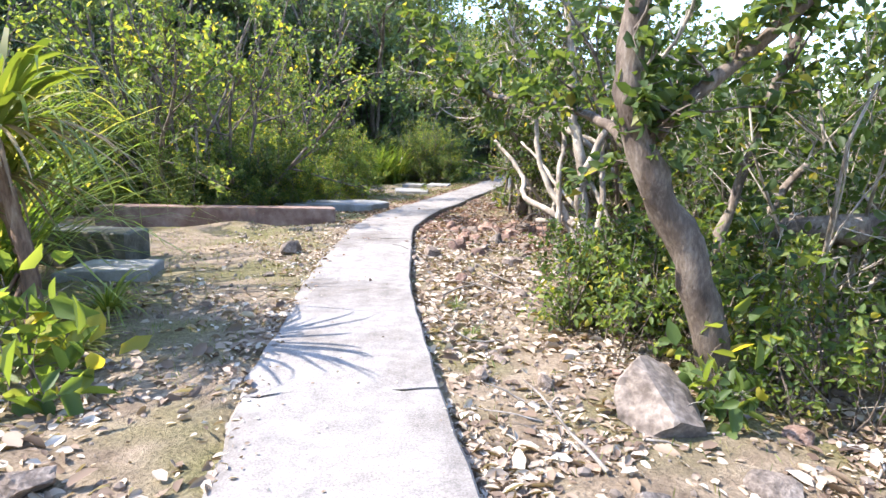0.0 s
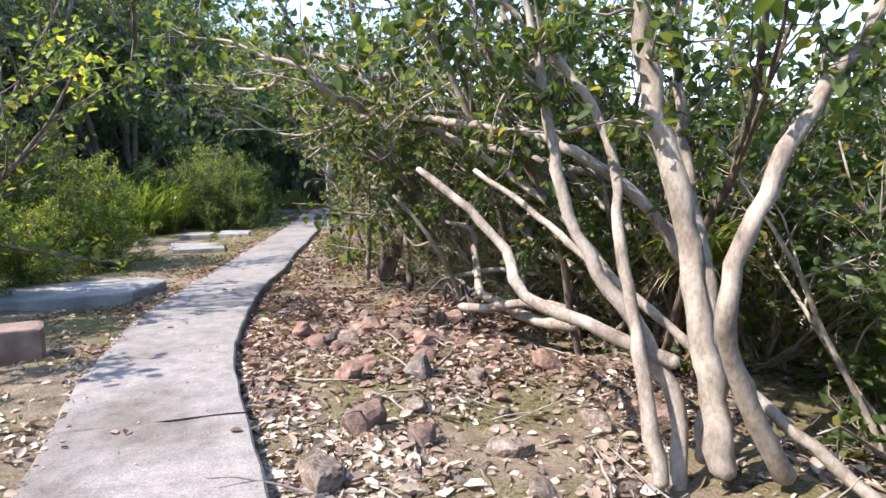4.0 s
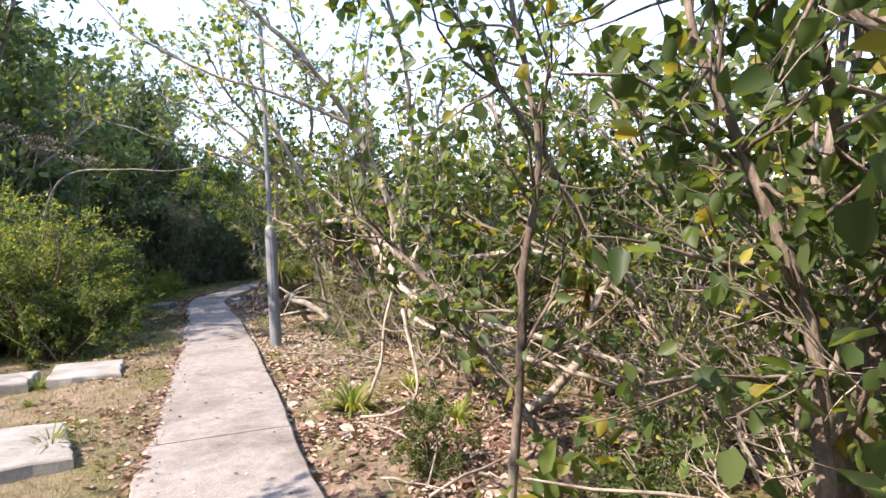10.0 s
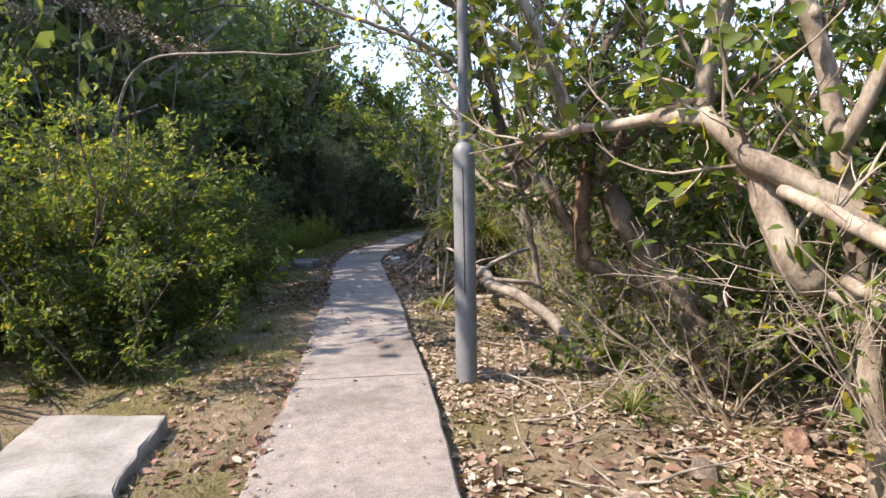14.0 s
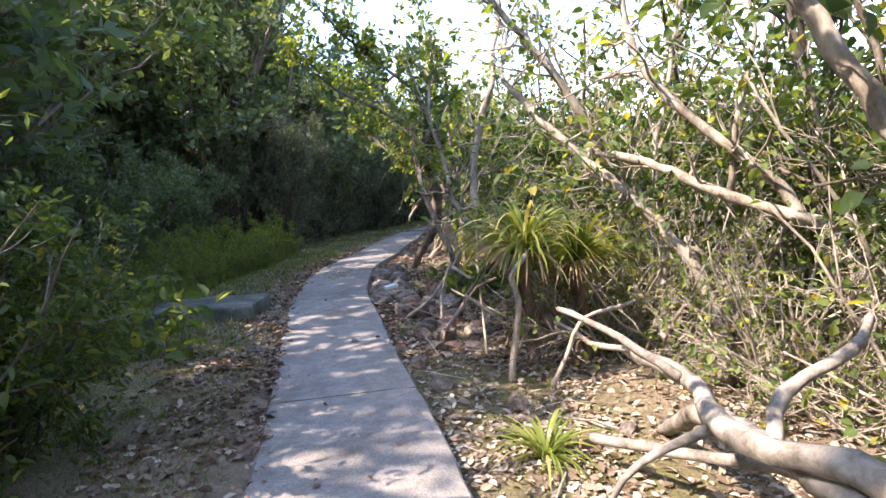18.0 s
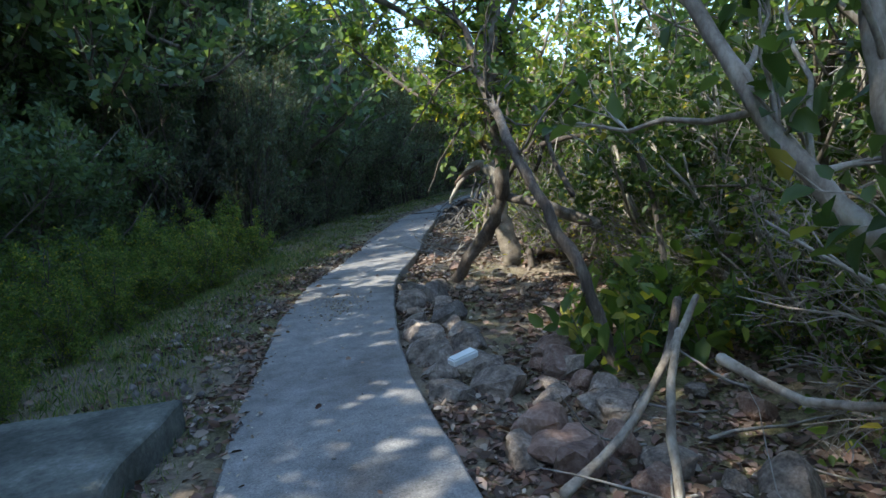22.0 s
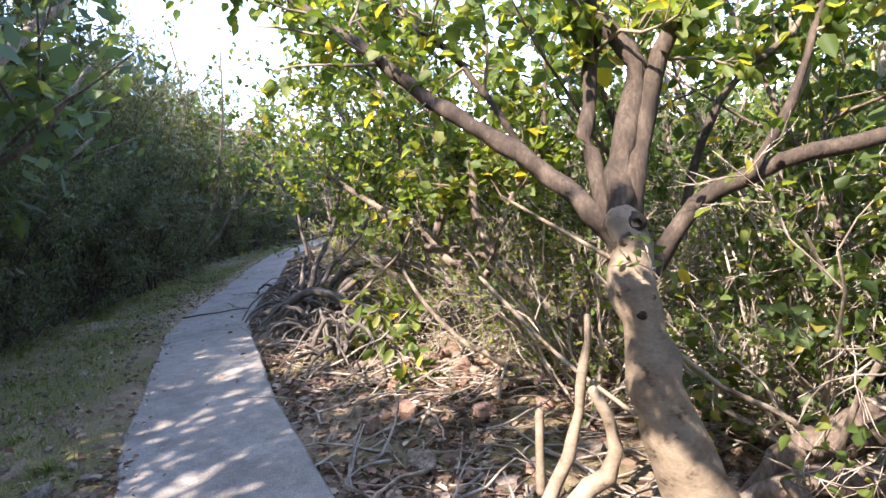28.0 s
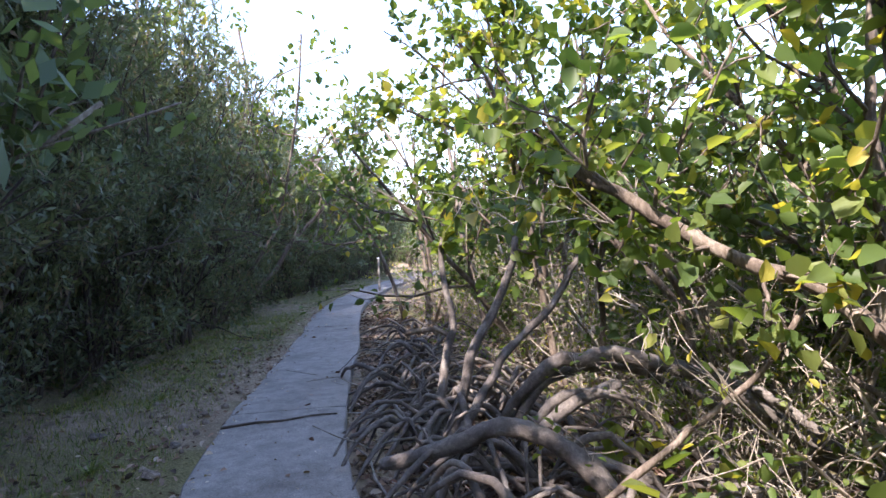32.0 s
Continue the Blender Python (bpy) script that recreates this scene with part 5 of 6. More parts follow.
limb(broken_limb_tree, 0.065, 0.049, (6.81, 33.46, 0.96), (6.79, 33.53, 1.08), (6.76, 33.60, 1.19), (6.71, 33.67, 1.23), wood=PALE_BARK)
limb(broken_limb_tree, 0.055, 0.012, (6.69, 33.67, 1.26), (6.62, 33.78, 1.25), (6.54, 33.87, 1.13), (6.45, 33.93, 0.97), (6.42, 33.98, 0.85), wood=PALE_BARK)
limb(broken_limb_tree, 0.031, 0.004, (6.64, 33.67, 1.23), (6.54, 33.78, 1.18), (6.45, 33.85, 1.10), (6.45, 33.88, 1.03), wood=TORN_BARK)
limb(broken_limb_tree, 0.026, 0.004, (6.74, 33.67, 1.22), (6.66, 33.78, 1.21), (6.58, 33.87, 1.15), (6.52, 33.94, 1.10), wood=TORN_BARK)
limb(broken_limb_tree, 0.045, 0.025, (6.57, 33.08, 1.6), (6.5, 33.4, 2.15), (6.4, 33.75, 2.6), (5.8, 33.8, 2.95), (5.2, 33.75, 3.2))
limb(broken_limb_tree, 0.040, 0.022, (6.42, 32.9, 1.95), (6.45, 33.0, 2.6), (6.3, 33.0, 3.1), (5.7, 32.9, 3.5), (5.1, 32.8, 3.9))
limb(broken_limb_tree, 0.040, 0.022, (6.71, 33.28, 1.25), (6.6, 33.9, 1.75), (6.3, 34.6, 2.2), (5.9, 35.0, 2.7))
limb(broken_limb_tree, 0.035, 0.02, (6.38, 32.8, 2.2), (6.7, 32.8, 2.8), (6.8, 32.8, 3.3), (6.5, 32.6, 3.8))
dress(broken_limb_tree, 10, 9, 2, 9, 0.085, 0.55, LEAF_BRIGHT, above=1.6, longest=0.8, lift=0.06)

pale_tree = tree("pale_tree", "smooth pale-trunked tree with spreading dark limbs", TAN_BARK)
limb(pale_tree, 0.150, 0.082, (7.84, 35.03, -0.14), (7.80, 35.14, 0.23), (7.79, 35.23, 0.63), (7.81, 35.28, 1.03), (7.82, 35.32, 1.26))
limb(pale_tree, 0.072, 0.036, (7.82, 35.32, 1.16), (7.86, 35.35, 1.34), (8.01, 35.34, 1.69), (8.12, 35.31, 1.95), (8.09, 35.47, 2.22), (8.08, 35.59, 2.50), wood=DARK_BARK)
limb(pale_tree, 0.062, 0.034, (7.84, 35.31, 1.14), (7.93, 35.31, 1.36), (8.08, 35.25, 1.78), (8.19, 35.18, 2.09), (8.32, 35.08, 2.34), wood=DARK_BARK)
limb(pale_tree, 0.050, 0.029, (7.83, 35.34, 1.15), (7.99, 35.53, 1.67), (8.13, 35.53, 2.06), (8.29, 35.54, 2.47), wood=DARK_BARK)
limb(pale_tree, 0.054, 0.029, (7.81, 35.33, 1.16), (7.90, 35.62, 1.43), (7.88, 36.04, 1.74), (7.86, 36.46, 2.05), (7.82, 36.92, 2.44), (7.75, 37.41, 2.83), wood=DARK_BARK)
limb(pale_tree, 0.052, 0.027, (7.84, 35.28, 0.98), (7.95, 35.22, 1.06), (8.04, 35.08, 1.29), (8.15, 34.86, 1.40), (8.26, 34.64, 1.47), (8.39, 34.40, 1.52), (8.50, 34.16, 1.52), wood=DARK_BARK)
limb(pale_tree, 0.063, 0.025, (7.46, 35.59, -0.12), (7.54, 35.51, 0.00), (7.68, 35.37, 0.24), (7.65, 35.44, 0.52))
limb(pale_tree, 0.037, 0.016, (7.56, 35.67, -0.02), (7.68, 35.57, 0.28), (7.75, 35.53, 0.59), (7.79, 35.51, 0.82))
limb(pale_tree, 0.028, 0.022, (7.65, 35.76, -0.03), (7.70, 35.76, 0.35))
limb(pale_tree, 0.027, 0.019, (8.49, 35.30, 1.10), (8.68, 35.20, 1.60), (8.88, 35.07, 1.89), (9.16, 34.83, 2.14), wood=DARK_BARK)
limb(pale_tree, 0.011, 0.011, (7.76, 35.29, 0.38), (7.92, 35.72, 0.55), (8.05, 36.19, 0.86), (8.30, 36.48, 0.91))
limb(pale_tree, 0.011, 0.009, (7.78, 35.37, 1.10), (7.92, 35.71, 1.24), (8.04, 36.08, 1.41))
limb(pale_tree, 0.022, 0.015, (8.16, 35.95, 1.58), (8.21, 36.38, 2.19), (8.19, 36.86, 2.65), (8.18, 37.32, 3.07), wood=DARK_BARK)
limb(pale_tree, 0.024, 0.014, (8.08, 34.85, 1.40), (8.23, 34.71, 1.69), (8.33, 34.63, 1.97), (8.43, 34.55, 2.25), wood=DARK_BARK)
dress(pale_tree, 11, 6, 2, 6, 0.09, 0.7, LEAF_BRIGHT, above=1.9, skip=1, longest=1.1, lift=-0.03)

for x, y, z, size in [(7.755, 35.275, 1.18, 0.035), (7.745, 35.25, 1.02, 0.026), (7.72, 35.22, 0.86, 0.022), (7.76, 35.19, 0.93, 0.02), (7.70, 35.17, 0.55, 0.024), (7.78, 35.24, 1.25, 0.04)]:
    knot = Tubes()
    knot.add([(x - 0.012, y - 0.006, z), (x - 0.006, y - 0.003, z), (x + 0.03, y + 0.015, z)], [size * 0.55, size, size * 1.2], 10, 0.15)
    part("knot", knot.mesh("knot", DARK_BARK), GROWN[pale_tree][0], "dark raised branch scar")

torn_stump = tree("torn_stump", "torn brown stump with a fallen splintered log", BARK)
limb(torn_stump, 0.068, 0.019, (7.84, 34.57, -0.40), (7.86, 34.63, -0.06), (7.86, 34.69, 0.12), (7.85, 34.74, 0.17))
limb(torn_stump, 0.055, 0.132, (8.23, 35.03, -0.27), (8.26, 34.88, -0.04), (8.29, 34.72, 0.12), (8.42, 34.43, 0.26), (8.55, 34.14, 0.40))
limb(torn_stump, 0.032, 0.084, (8.09, 35.02, -0.15), (8.11, 34.88, -0.03), (8.17, 34.68, 0.04), (8.26, 34.45, 0.04))
del GROWN[torn_stump][0]["limbs"]

sprawling_tree = tree("sprawling_tree", "low sprawling tree with long crooked limbs", BARK)
limb(sprawling_tree, 0.066, 0.030, (10.14, 36.29, 0.39), (10.17, 36.62, 0.41), (10.29, 36.84, 0.34), (10.34, 37.15, 0.30), (10.39, 37.47, 0.42), (10.31, 37.94, 0.61), (10.25, 38.40, 0.79), (10.28, 38.76, 1.16), (10.19, 39.25, 1.40), (10.01, 39.86, 1.83))
limb(sprawling_tree, 0.058, 0.037, (9.92, 36.30, -0.12), (9.62, 36.87, 0.50), (9.50, 37.10, 0.75), (9.46, 37.26, 1.04), (9.50, 37.33, 1.52), (9.56, 37.37, 1.82))
limb(sprawling_tree, 0.042, 0.023, (9.57, 37.88, 1.09), (9.72, 37.72, 1.73), (9.64, 37.77, 2.17), (9.52, 37.86, 2.46), (9.36, 37.99, 2.71))
limb(sprawling_tree, 0.020, 0.013, (9.57, 37.65, 1.69), (9.68, 37.37, 2.02), (9.73, 37.12, 2.17), (9.89, 36.77, 2.30))
limb(sprawling_tree, 0.023, 0.016, (9.40, 37.16, 0.88), (9.58, 36.95, 1.47), (9.68, 36.78, 1.64), (9.72, 36.70, 2.01), (9.72, 36.66, 2.40))
limb(sprawling_tree, 0.035, 0.015, (9.11, 36.78, 0.00), (9.19, 36.92, 0.03), (9.20, 37.14, 0.09), (9.17, 37.41, 0.23), (9.17, 37.66, 0.42), (9.19, 37.88, 0.64), (9.25, 38.05, 0.80))
limb(sprawling_tree, 0.044, 0.033, (9.65, 38.08, 0.96), (9.76, 37.75, 0.90), (9.85, 37.44, 0.81), (9.81, 37.27, 0.67))
limb(sprawling_tree, 0.024, 0.016, (9.89, 38.51, 1.88), (9.87, 38.59, 2.45), (9.74, 38.78, 2.93))
limb(sprawling_tree, 0.022, 0.014, (9.60, 39.98, -0.12), (10.07, 39.36, 0.54), (10.27, 39.09, 0.82), (10.38, 38.93, 1.11))
dress(sprawling_tree, 12, 7, 2, 6, 0.10, 0.8, LEAF_BRIGHT, above=1.1)

arching_root_tree = tree("arching_root_tree", "tree with a tangle of arching grey roots", BARK)
limb(arching_root_tree, 0.065, 0.048, (11.44, 38.80, -0.00), (11.31, 39.11, 0.14), (11.21, 39.38, 0.39), (11.07, 39.69, 0.59), (10.92, 40.03, 0.68), (10.71, 40.42, 0.65), (10.61, 40.69, 0.44), (10.60, 40.86, 0.20), wood=GREY_ROOT)
limb(arching_root_tree, 0.042, 0.039, (11.96, 39.01, -0.12), (11.28, 39.85, 0.41), (11.07, 40.11, 0.58), (10.83, 40.40, 0.59), (10.66, 40.62, 0.44), (10.56, 40.76, 0.17), wood=GREY_ROOT)
limb(arching_root_tree, 0.039, 0.037, (11.12, 39.40, -0.12), (10.90, 39.82, 0.25), (10.77, 40.05, 0.46), (10.58, 40.35, 0.46), (10.45, 40.58, 0.19), wood=GREY_ROOT)
limb(arching_root_tree, 0.044, 0.040, (10.78, 40.09, 0.52), (10.60, 40.28, 0.43), (10.44, 40.44, 0.25), (10.37, 40.53, 0.15), wood=GREY_ROOT)
limb(arching_root_tree, 0.069, 0.042, (10.19, 39.54, -0.12), (10.13, 39.75, 0.07), (10.07, 40.01, 0.31), (9.92, 40.35, 0.41), (9.78, 40.67, 0.28), (9.61, 41.04, 0.15), wood=GREY_ROOT)
limb(arching_root_tree, 0.032, 0.030, (10.43, 39.73, 0.10), (10.31, 40.01, 0.21), (10.19, 40.28, 0.22), wood=GREY_ROOT)
limb(arching_root_tree, 0.048, 0.018, (10.52, 41.37, -0.12), (10.70, 41.34, 0.33), (10.83, 41.32, 0.67), (11.03, 41.23, 0.97), (11.19, 41.18, 1.33), (11.30, 41.18, 1.84), (11.34, 41.27, 2.38), wood=GREY_ROOT)
limb(arching_root_tree, 0.042, 0.016, (10.39, 41.28, -0.12), (10.74, 41.15, 0.35), (10.95, 41.08, 0.63), (11.23, 40.93, 0.87), (11.48, 40.81, 1.21), (11.68, 40.75, 1.67), (11.83, 40.75, 2.25), wood=GREY_ROOT)
limb(arching_root_tree, 0.045, 0.016, (10.49, 41.51, -0.12), (10.65, 41.54, 0.27), (10.76, 41.57, 0.57), (10.88, 41.59, 0.88), (10.90, 41.72, 1.35), (11.03, 41.74, 1.88), wood=GREY_ROOT)
limb(arching_root_tree, 0.020, 0.021, (11.03, 37.54, -0.12), (11.46, 38.78, 0.49), (11.58, 39.14, 0.66), (11.73, 39.48, 0.96), (11.94, 39.74, 1.10))
limb(arching_root_tree, 0.035, 0.025, (11.19, 39.37, 0.50), (11.19, 39.07, 0.31), (11.14, 38.83, 0.15), wood=GREY_ROOT)
limb(arching_root_tree, 0.027, 0.021, (11.09, 42.39, 0.65), (11.21, 42.12, 0.69), (11.24, 41.94, 0.61))
limb(arching_root_tree, 0.035, 0.022, (12.14, 39.81, -0.07), (12.10, 39.98, 0.63), (11.98, 40.22, 1.18), (11.88, 40.45, 1.56), (11.59, 40.88, 2.06), (11.50, 41.09, 2.41))
limb(arching_root_tree, 0.038, 0.022, (11.70, 39.81, -0.12), (11.76, 39.92, 0.26), (11.87, 40.10, 0.90), (11.71, 40.57, 1.47), (11.65, 40.93, 1.92), (11.43, 41.46, 2.32))
limb(arching_root_tree, 0.032, 0.023, (10.90, 38.52, -0.12), (10.82, 38.58, 0.39), (10.72, 38.66, 1.04), (10.69, 38.66, 1.52), (10.64, 38.68, 1.99), (10.64, 38.66, 2.51))
limb(arching_root_tree, 0.025, 0.015, (11.26, 38.70, 0.73), (11.30, 38.89, 1.41), (11.31, 39.10, 1.83), (11.19, 39.46, 2.32), (11.09, 39.79, 2.77))
dress(arching_root_tree, 13, 6, 2, 6, 0.10, 0.8, LEAF_BRIGHT, above=1.4)

# ---- lamp post ----
def lamp_post(x, y):
    top = thing("lamp_post", "grey painted steel post, thick below and thin above", "post", at=(x, y, floor_at(x, y)))
    t = Tubes()
    t.add([(0, 0, -0.2), (0, 0, 0.5), (0, 0, 1.86), (0, 0, 1.9), (0, 0, 1.93), (0, 0, 1.945)], [0.088, 0.088, 0.088, 0.084, 0.06, 0.045], 24)
    part("lower_tube", t.mesh("lower_tube", STEEL), top)
    t = Tubes()
    t.add([(0, 0, 1.93), (0, 0, 3.5), (0, 0, 5.2)], [0.038, 0.038, 0.036], 16)
    part("upper_pole", t.mesh("upper_pole", STEEL), top)
    t = Tubes()
    t.add([(-0.043, -0.078, 1.75), (-0.042, -0.079, 1.3), (-0.04, -0.08, 0.75)], [0.0025, 0.0025, 0.0025], 6)
    part("cable", t.mesh("cable", DARK_RUBBER), top, "thin black cable down the tube")
    return top


DARK_RUBBER = surface("dark_rubber", [(0.1, (0.01, 0.01, 0.01)), (0.9, (0.03, 0.03, 0.03))], 5, 30, 0.6, 0.001, 0.2)
lamp_post(3.35, 22.89)


# ---- old concrete to the left of the path ----
def concrete_block(name, label, corners, z0, z1, seed, material=OLD_CONCRETE, category="slab"):
    """A cast block with chipped, uneven edges over the given corners (anticlockwise)."""
    rng = np.random.RandomState(seed)
    ring = []
    n = len(corners)
    for i in range(n):
        a, b = np.array(corners[i], float), np.array(corners[(i + 1) % n], float)
        k = max(2, int(np.linalg.norm(b - a) / 0.12))
        for j in range(k):
            ring.append(a + (b - a) * j / k + rng.normal(size=2) * 0.008)
    ring = np.array(ring)
    c = ring.mean(0)
    m = len(ring)
    dips = np.where(rng.uniform(size=m) < 0.15, 0.03, 0.004) * rng.uniform(0.3, 1, m)
    inner = c + (ring - c) * 0.955
    v = np.vstack([np.c_[ring, np.full(m, z0)], np.c_[ring, z1 - 0.015 - dips], np.c_[c + (ring - c) * 0.985, z1 - 0.002 - dips * 0.6],
                   np.c_[inner, z1 + rng.normal(size=m) * 0.002], [[c[0], c[1], z1 + 0.004]]])
    f = []
    for r in range(3):
        for i in range(m):
            j = (i + 1) % m
            f.append([r * m + i, r * m + j, (r + 1) * m + j, (r + 1) * m + i])
    f += [[3 * m + i, 3 * m + (i + 1) % m, 4 * m] for i in range(m)]
    f.append(list(range(m))[::-1])
    ob = new(name, mesh_from(name, v, f, material, False))
    return tagged(ob, label, category)


concrete_block("retaining_wall", "low reddish-brown stained retaining wall beside the path", [(-5.2, 10.95), (-1.15, 11.2), (-1.18, 11.55), (-5.2, 11.35)], -0.2, 0.24, 1, RED_ROCK, "wall")
concrete_block("concrete_slab", "broken concrete slab among dry leaves", [(-2.6, 13.35), (-0.75, 13.5), (-0.42, 14.25), (-0.7, 14.7), (-2.6, 14.5)], -0.15, 0.1, 2)
concrete_block("concrete_slab", "weathered pale concrete slab lying flat in grass", [(-0.6, 18.5), (0.37, 18.4), (0.36, 19.5), (-0.72, 19.9)], -0.15, 0.06, 3)
concrete_block("concrete_slab", "cracked pale concrete slab with grass at its joint", [(0.27, 21.72), (1.0, 21.48), (1.13, 22.5), (0.4, 22.8)], -0.15, 0.07, 4)
concrete_block("concrete_slab", "cracked pale concrete slab with grass at its joint", [(-0.62, 22.05), (0.1, 21.85), (0.22, 22.62), (-0.45, 22.8)], -0.15, 0.05, 5)
concrete_block("drain_block", "low weathered concrete drain block under overhanging reeds", [(-4.4, 7.7), (-2.85, 7.45), (-2.8, 7.95), (-4.4, 8.2)], -0.15, 0.3, 6, MOSSY_CONCRETE, "block")
concrete_block("concrete_slab", "tilted grey concrete slab in front of the drain", [(-3.0, 6.4), (-2.2, 6.65), (-2.3, 7.2), (-3.0, 7.1)], -0.15, 0.07, 7)
concrete_block("concrete_block", "square mossy concrete block in the shade", [(1.9, 30.75), (3.12, 30.55), (3.45, 31.4), (2.1, 31.75)], -0.2, 0.16, 8, MOSSY_CONCRETE, "block")


# ---- stones ----
def stone_mesh(seed, flat=0.65, material=ROCK):
    rng = np.random.RandomState(seed)
    bm = bmesh.new()
    bmesh.ops.create_icosphere(bm, subdivisions=3, radius=1.0)
    cuts = rng.normal(size=(16, 3))
    cuts /= np.linalg.norm(cuts, axis=1)[:, None]
    depth = rng.uniform(0.52, 0.8, 16)
    sx, sy = rng.uniform(0.75, 1.2), rng.uniform(0.7, 1.0)
    for v in bm.verts:
        p = np.array(v.co)
        for c, d in zip(cuts, depth):
            e = p @ c - d
            if e > 0:
                p = p - c * e
        p += rng.normal(size=3) * 0.02
        v.co = (p[0] * sx, p[1] * sy, p[2] * flat)
    me = bpy.data.meshes.new("stone")
    bm.to_mesh(me)
    bm.free()
    me.materials.append(material)
    return me


STONES = [stone_mesh(i, 0.5 + 0.05 * (i % 5)) for i in range(9)]
RED_STONES = [stone_mesh(20 + i, 0.6 + 0.06 * (i % 4), RED_ROCK) for i in range(5)]


def stone(x, y, r, red=False, sunk=0.25, label="angular weathered stone lying among dry leaves", turn=None, z=None):
    me = (RED_STONES if red else STONES)[rng.randint(5 if red else 9)]
    ob = new("stone", me)
    ob.matrix_world = pose(x, y, (floor_at(x, y) if z is None else z) + r * (0.5 - sunk), rng.uniform(-20, 20), rng.uniform(-20, 20), rng.uniform(0, 360) if turn is None else turn) @ Matrix.Diagonal((r, r, r, 1))
    return tagged(ob, label, "stone", "loose stones beside the path")


stone(1.93, 4.0, 0.36, label="large pale boulder at the foot of a bush")
for x, y, r, red in [(0.62, 8.55, 0.17, False), (0.4, 8.1, 0.12, False), (-1.15, 8.15, 0.2, False), (1.6, 11.4, 0.17, True), (1.3, 11.2, 0.15, False), (2.0, 11.98, 0.13, True),
                     (4.62, 28.48, 0.13, False), (4.97, 28.38, 0.13, False), (4.65, 28.9, 0.12, True), (4.28, 28.0, 0.15, False), (4.2, 27.4, 0.14, False), (3.05, 29.0, 0.12, False),
                     (8.87, 38.12, 0.14, False), (8.29, 37.26, 0.15, True), (7.7, 36.6, 0.13, False), (-0.05, 5.6, 0.06, False), (1.55, 3.0, 0.12, False), (0.95, 4.4, 0.11, False),
                     (2.2, 3.3, 0.15, False), (-0.9, 3.0, 0.16, False)]:
    stone(x, y, r, red)


def strew(n, y0, y1, s0, s1, lo, hi, red):
    for _ in range(n):
        x, y = spot(rng.uniform(way_at(y0), way_at(y1)), rng.uniform(s0, s1))
        stone(x, y, lo + (hi - lo) * rng.uniform() ** 2, rng.uniform() < red)


def pebbles(n, y0, y1, s0, s1, lo, hi):
    """Many small stones, lying in one spread."""
    base = [v.co[:] for v in PEBBLE.vertices]
    base, quads = np.array(base), [p.vertices[:] for p in PEBBLE.polygons]
    tri = np.array(quads)
    vs, fs = [], []
    for k in range(n):
        x, y = spot(rng.uniform(way_at(y0), way_at(y1)), rng.uniform(s0, s1))
        size = lo + (hi - lo) * rng.uniform() ** 2
        a = rng.uniform(0, 2 * np.pi)
        c, d = math.cos(a), math.sin(a)
        p = base * np.array([1, rng.uniform(0.6, 1), rng.uniform(0.5, 1)]) * size
        vs.append(np.stack([x + p[:, 0] * c - p[:, 1] * d, y + p[:, 0] * d + p[:, 1] * c, floor_at(x, y) + size * 0.2 + p[:, 2]], 1))
        fs.append(tri + k * len(base))
    tagged(new("pebbles", mesh_from("pebbles", np.vstack(vs), np.vstack(fs), ROCK, False)), "small loose stones scattered beside the path", "stones", kind="stuff")


def small_stone():
    rng = np.random.RandomState(77)
    bm = bmesh.new()
    bmesh.ops.create_icosphere(bm, subdivisions=1, radius=1.0)
    for v in bm.verts:
        v.co = Vector(v.co) * rng.uniform(0.7, 1.1)
    me = bpy.data.meshes.new("pebble")
    bm.to_mesh(me)
    bm.free()
    return me


PEBBLE = small_stone()
pebbles(260, 2.0, 9.0, 0.8, 3.0, 0.015, 0.05)
pebbles(160, 2.0, 12.0, -0.7, -2.6, 0.012, 0.045)
pebbles(320, 28.0, 34.5, -0.62, -1.4, 0.015, 0.055)
pebbles(200, 34.5, 47.0, -0.62, -1.5, 0.015, 0.055)
pebbles(200, 18.0, 29.0, 0.7, 3.0, 0.015, 0.05)
pebbles(120, 9.0, 18.0, 0.8, 3.0, 0.02, 0.06)
pebbles(120, 33.0, 40.0, 0.7, 2.8, 0.02, 0.065)
strew(20, 2.5, 8.5, 0.9, 2.6, 0.05, 0.11, 0.2)
strew(36, 8.6, 13.0, 0.9, 3.2, 0.06, 0.19, 0.55)
strew(32, 10.2, 12.4, 1.2, 2.7, 0.07, 0.17, 0.75)
strew(28, 18.0, 23.5, 1.2, 3.4, 0.07, 0.2, 0.4)
strew(12, 23.5, 29.0, 0.75, 3.0, 0.07, 0.15, 0.3)
strew(50, 29.0, 32.0, 0.8, 2.3, 0.10, 0.24, 0.45)
strew(16, 33.0, 37.0, 0.8, 2.6, 0.08, 0.18, 0.3)
strew(30, 36.6, 39.6, 0.75, 2.8, 0.07, 0.17, 0.5)
strew(8, 39.0, 47.0, 0.7, 2.2, 0.08, 0.14, 0.3)
strew(10, 34.5, 47.0, -0.7, -1.6, 0.06, 0.11, 0.1)
strew(6, 3.0, 12.0, -0.9, -2.6, 0.06, 0.12, 0.1)
# flat stones set along the path's right edge
u = way_at(31.3)
while u < way_at(34.6):
    for s in (0.72, 1.02):
        x, y = spot(u + rng.uniform(-0.08, 0.08), s + rng.uniform(-0.05, 0.05))
        ob = stone(x, y, rng.uniform(0.17, 0.25), False, 0.4, "flat grey stone set along the path's edge")
    u += 0.3


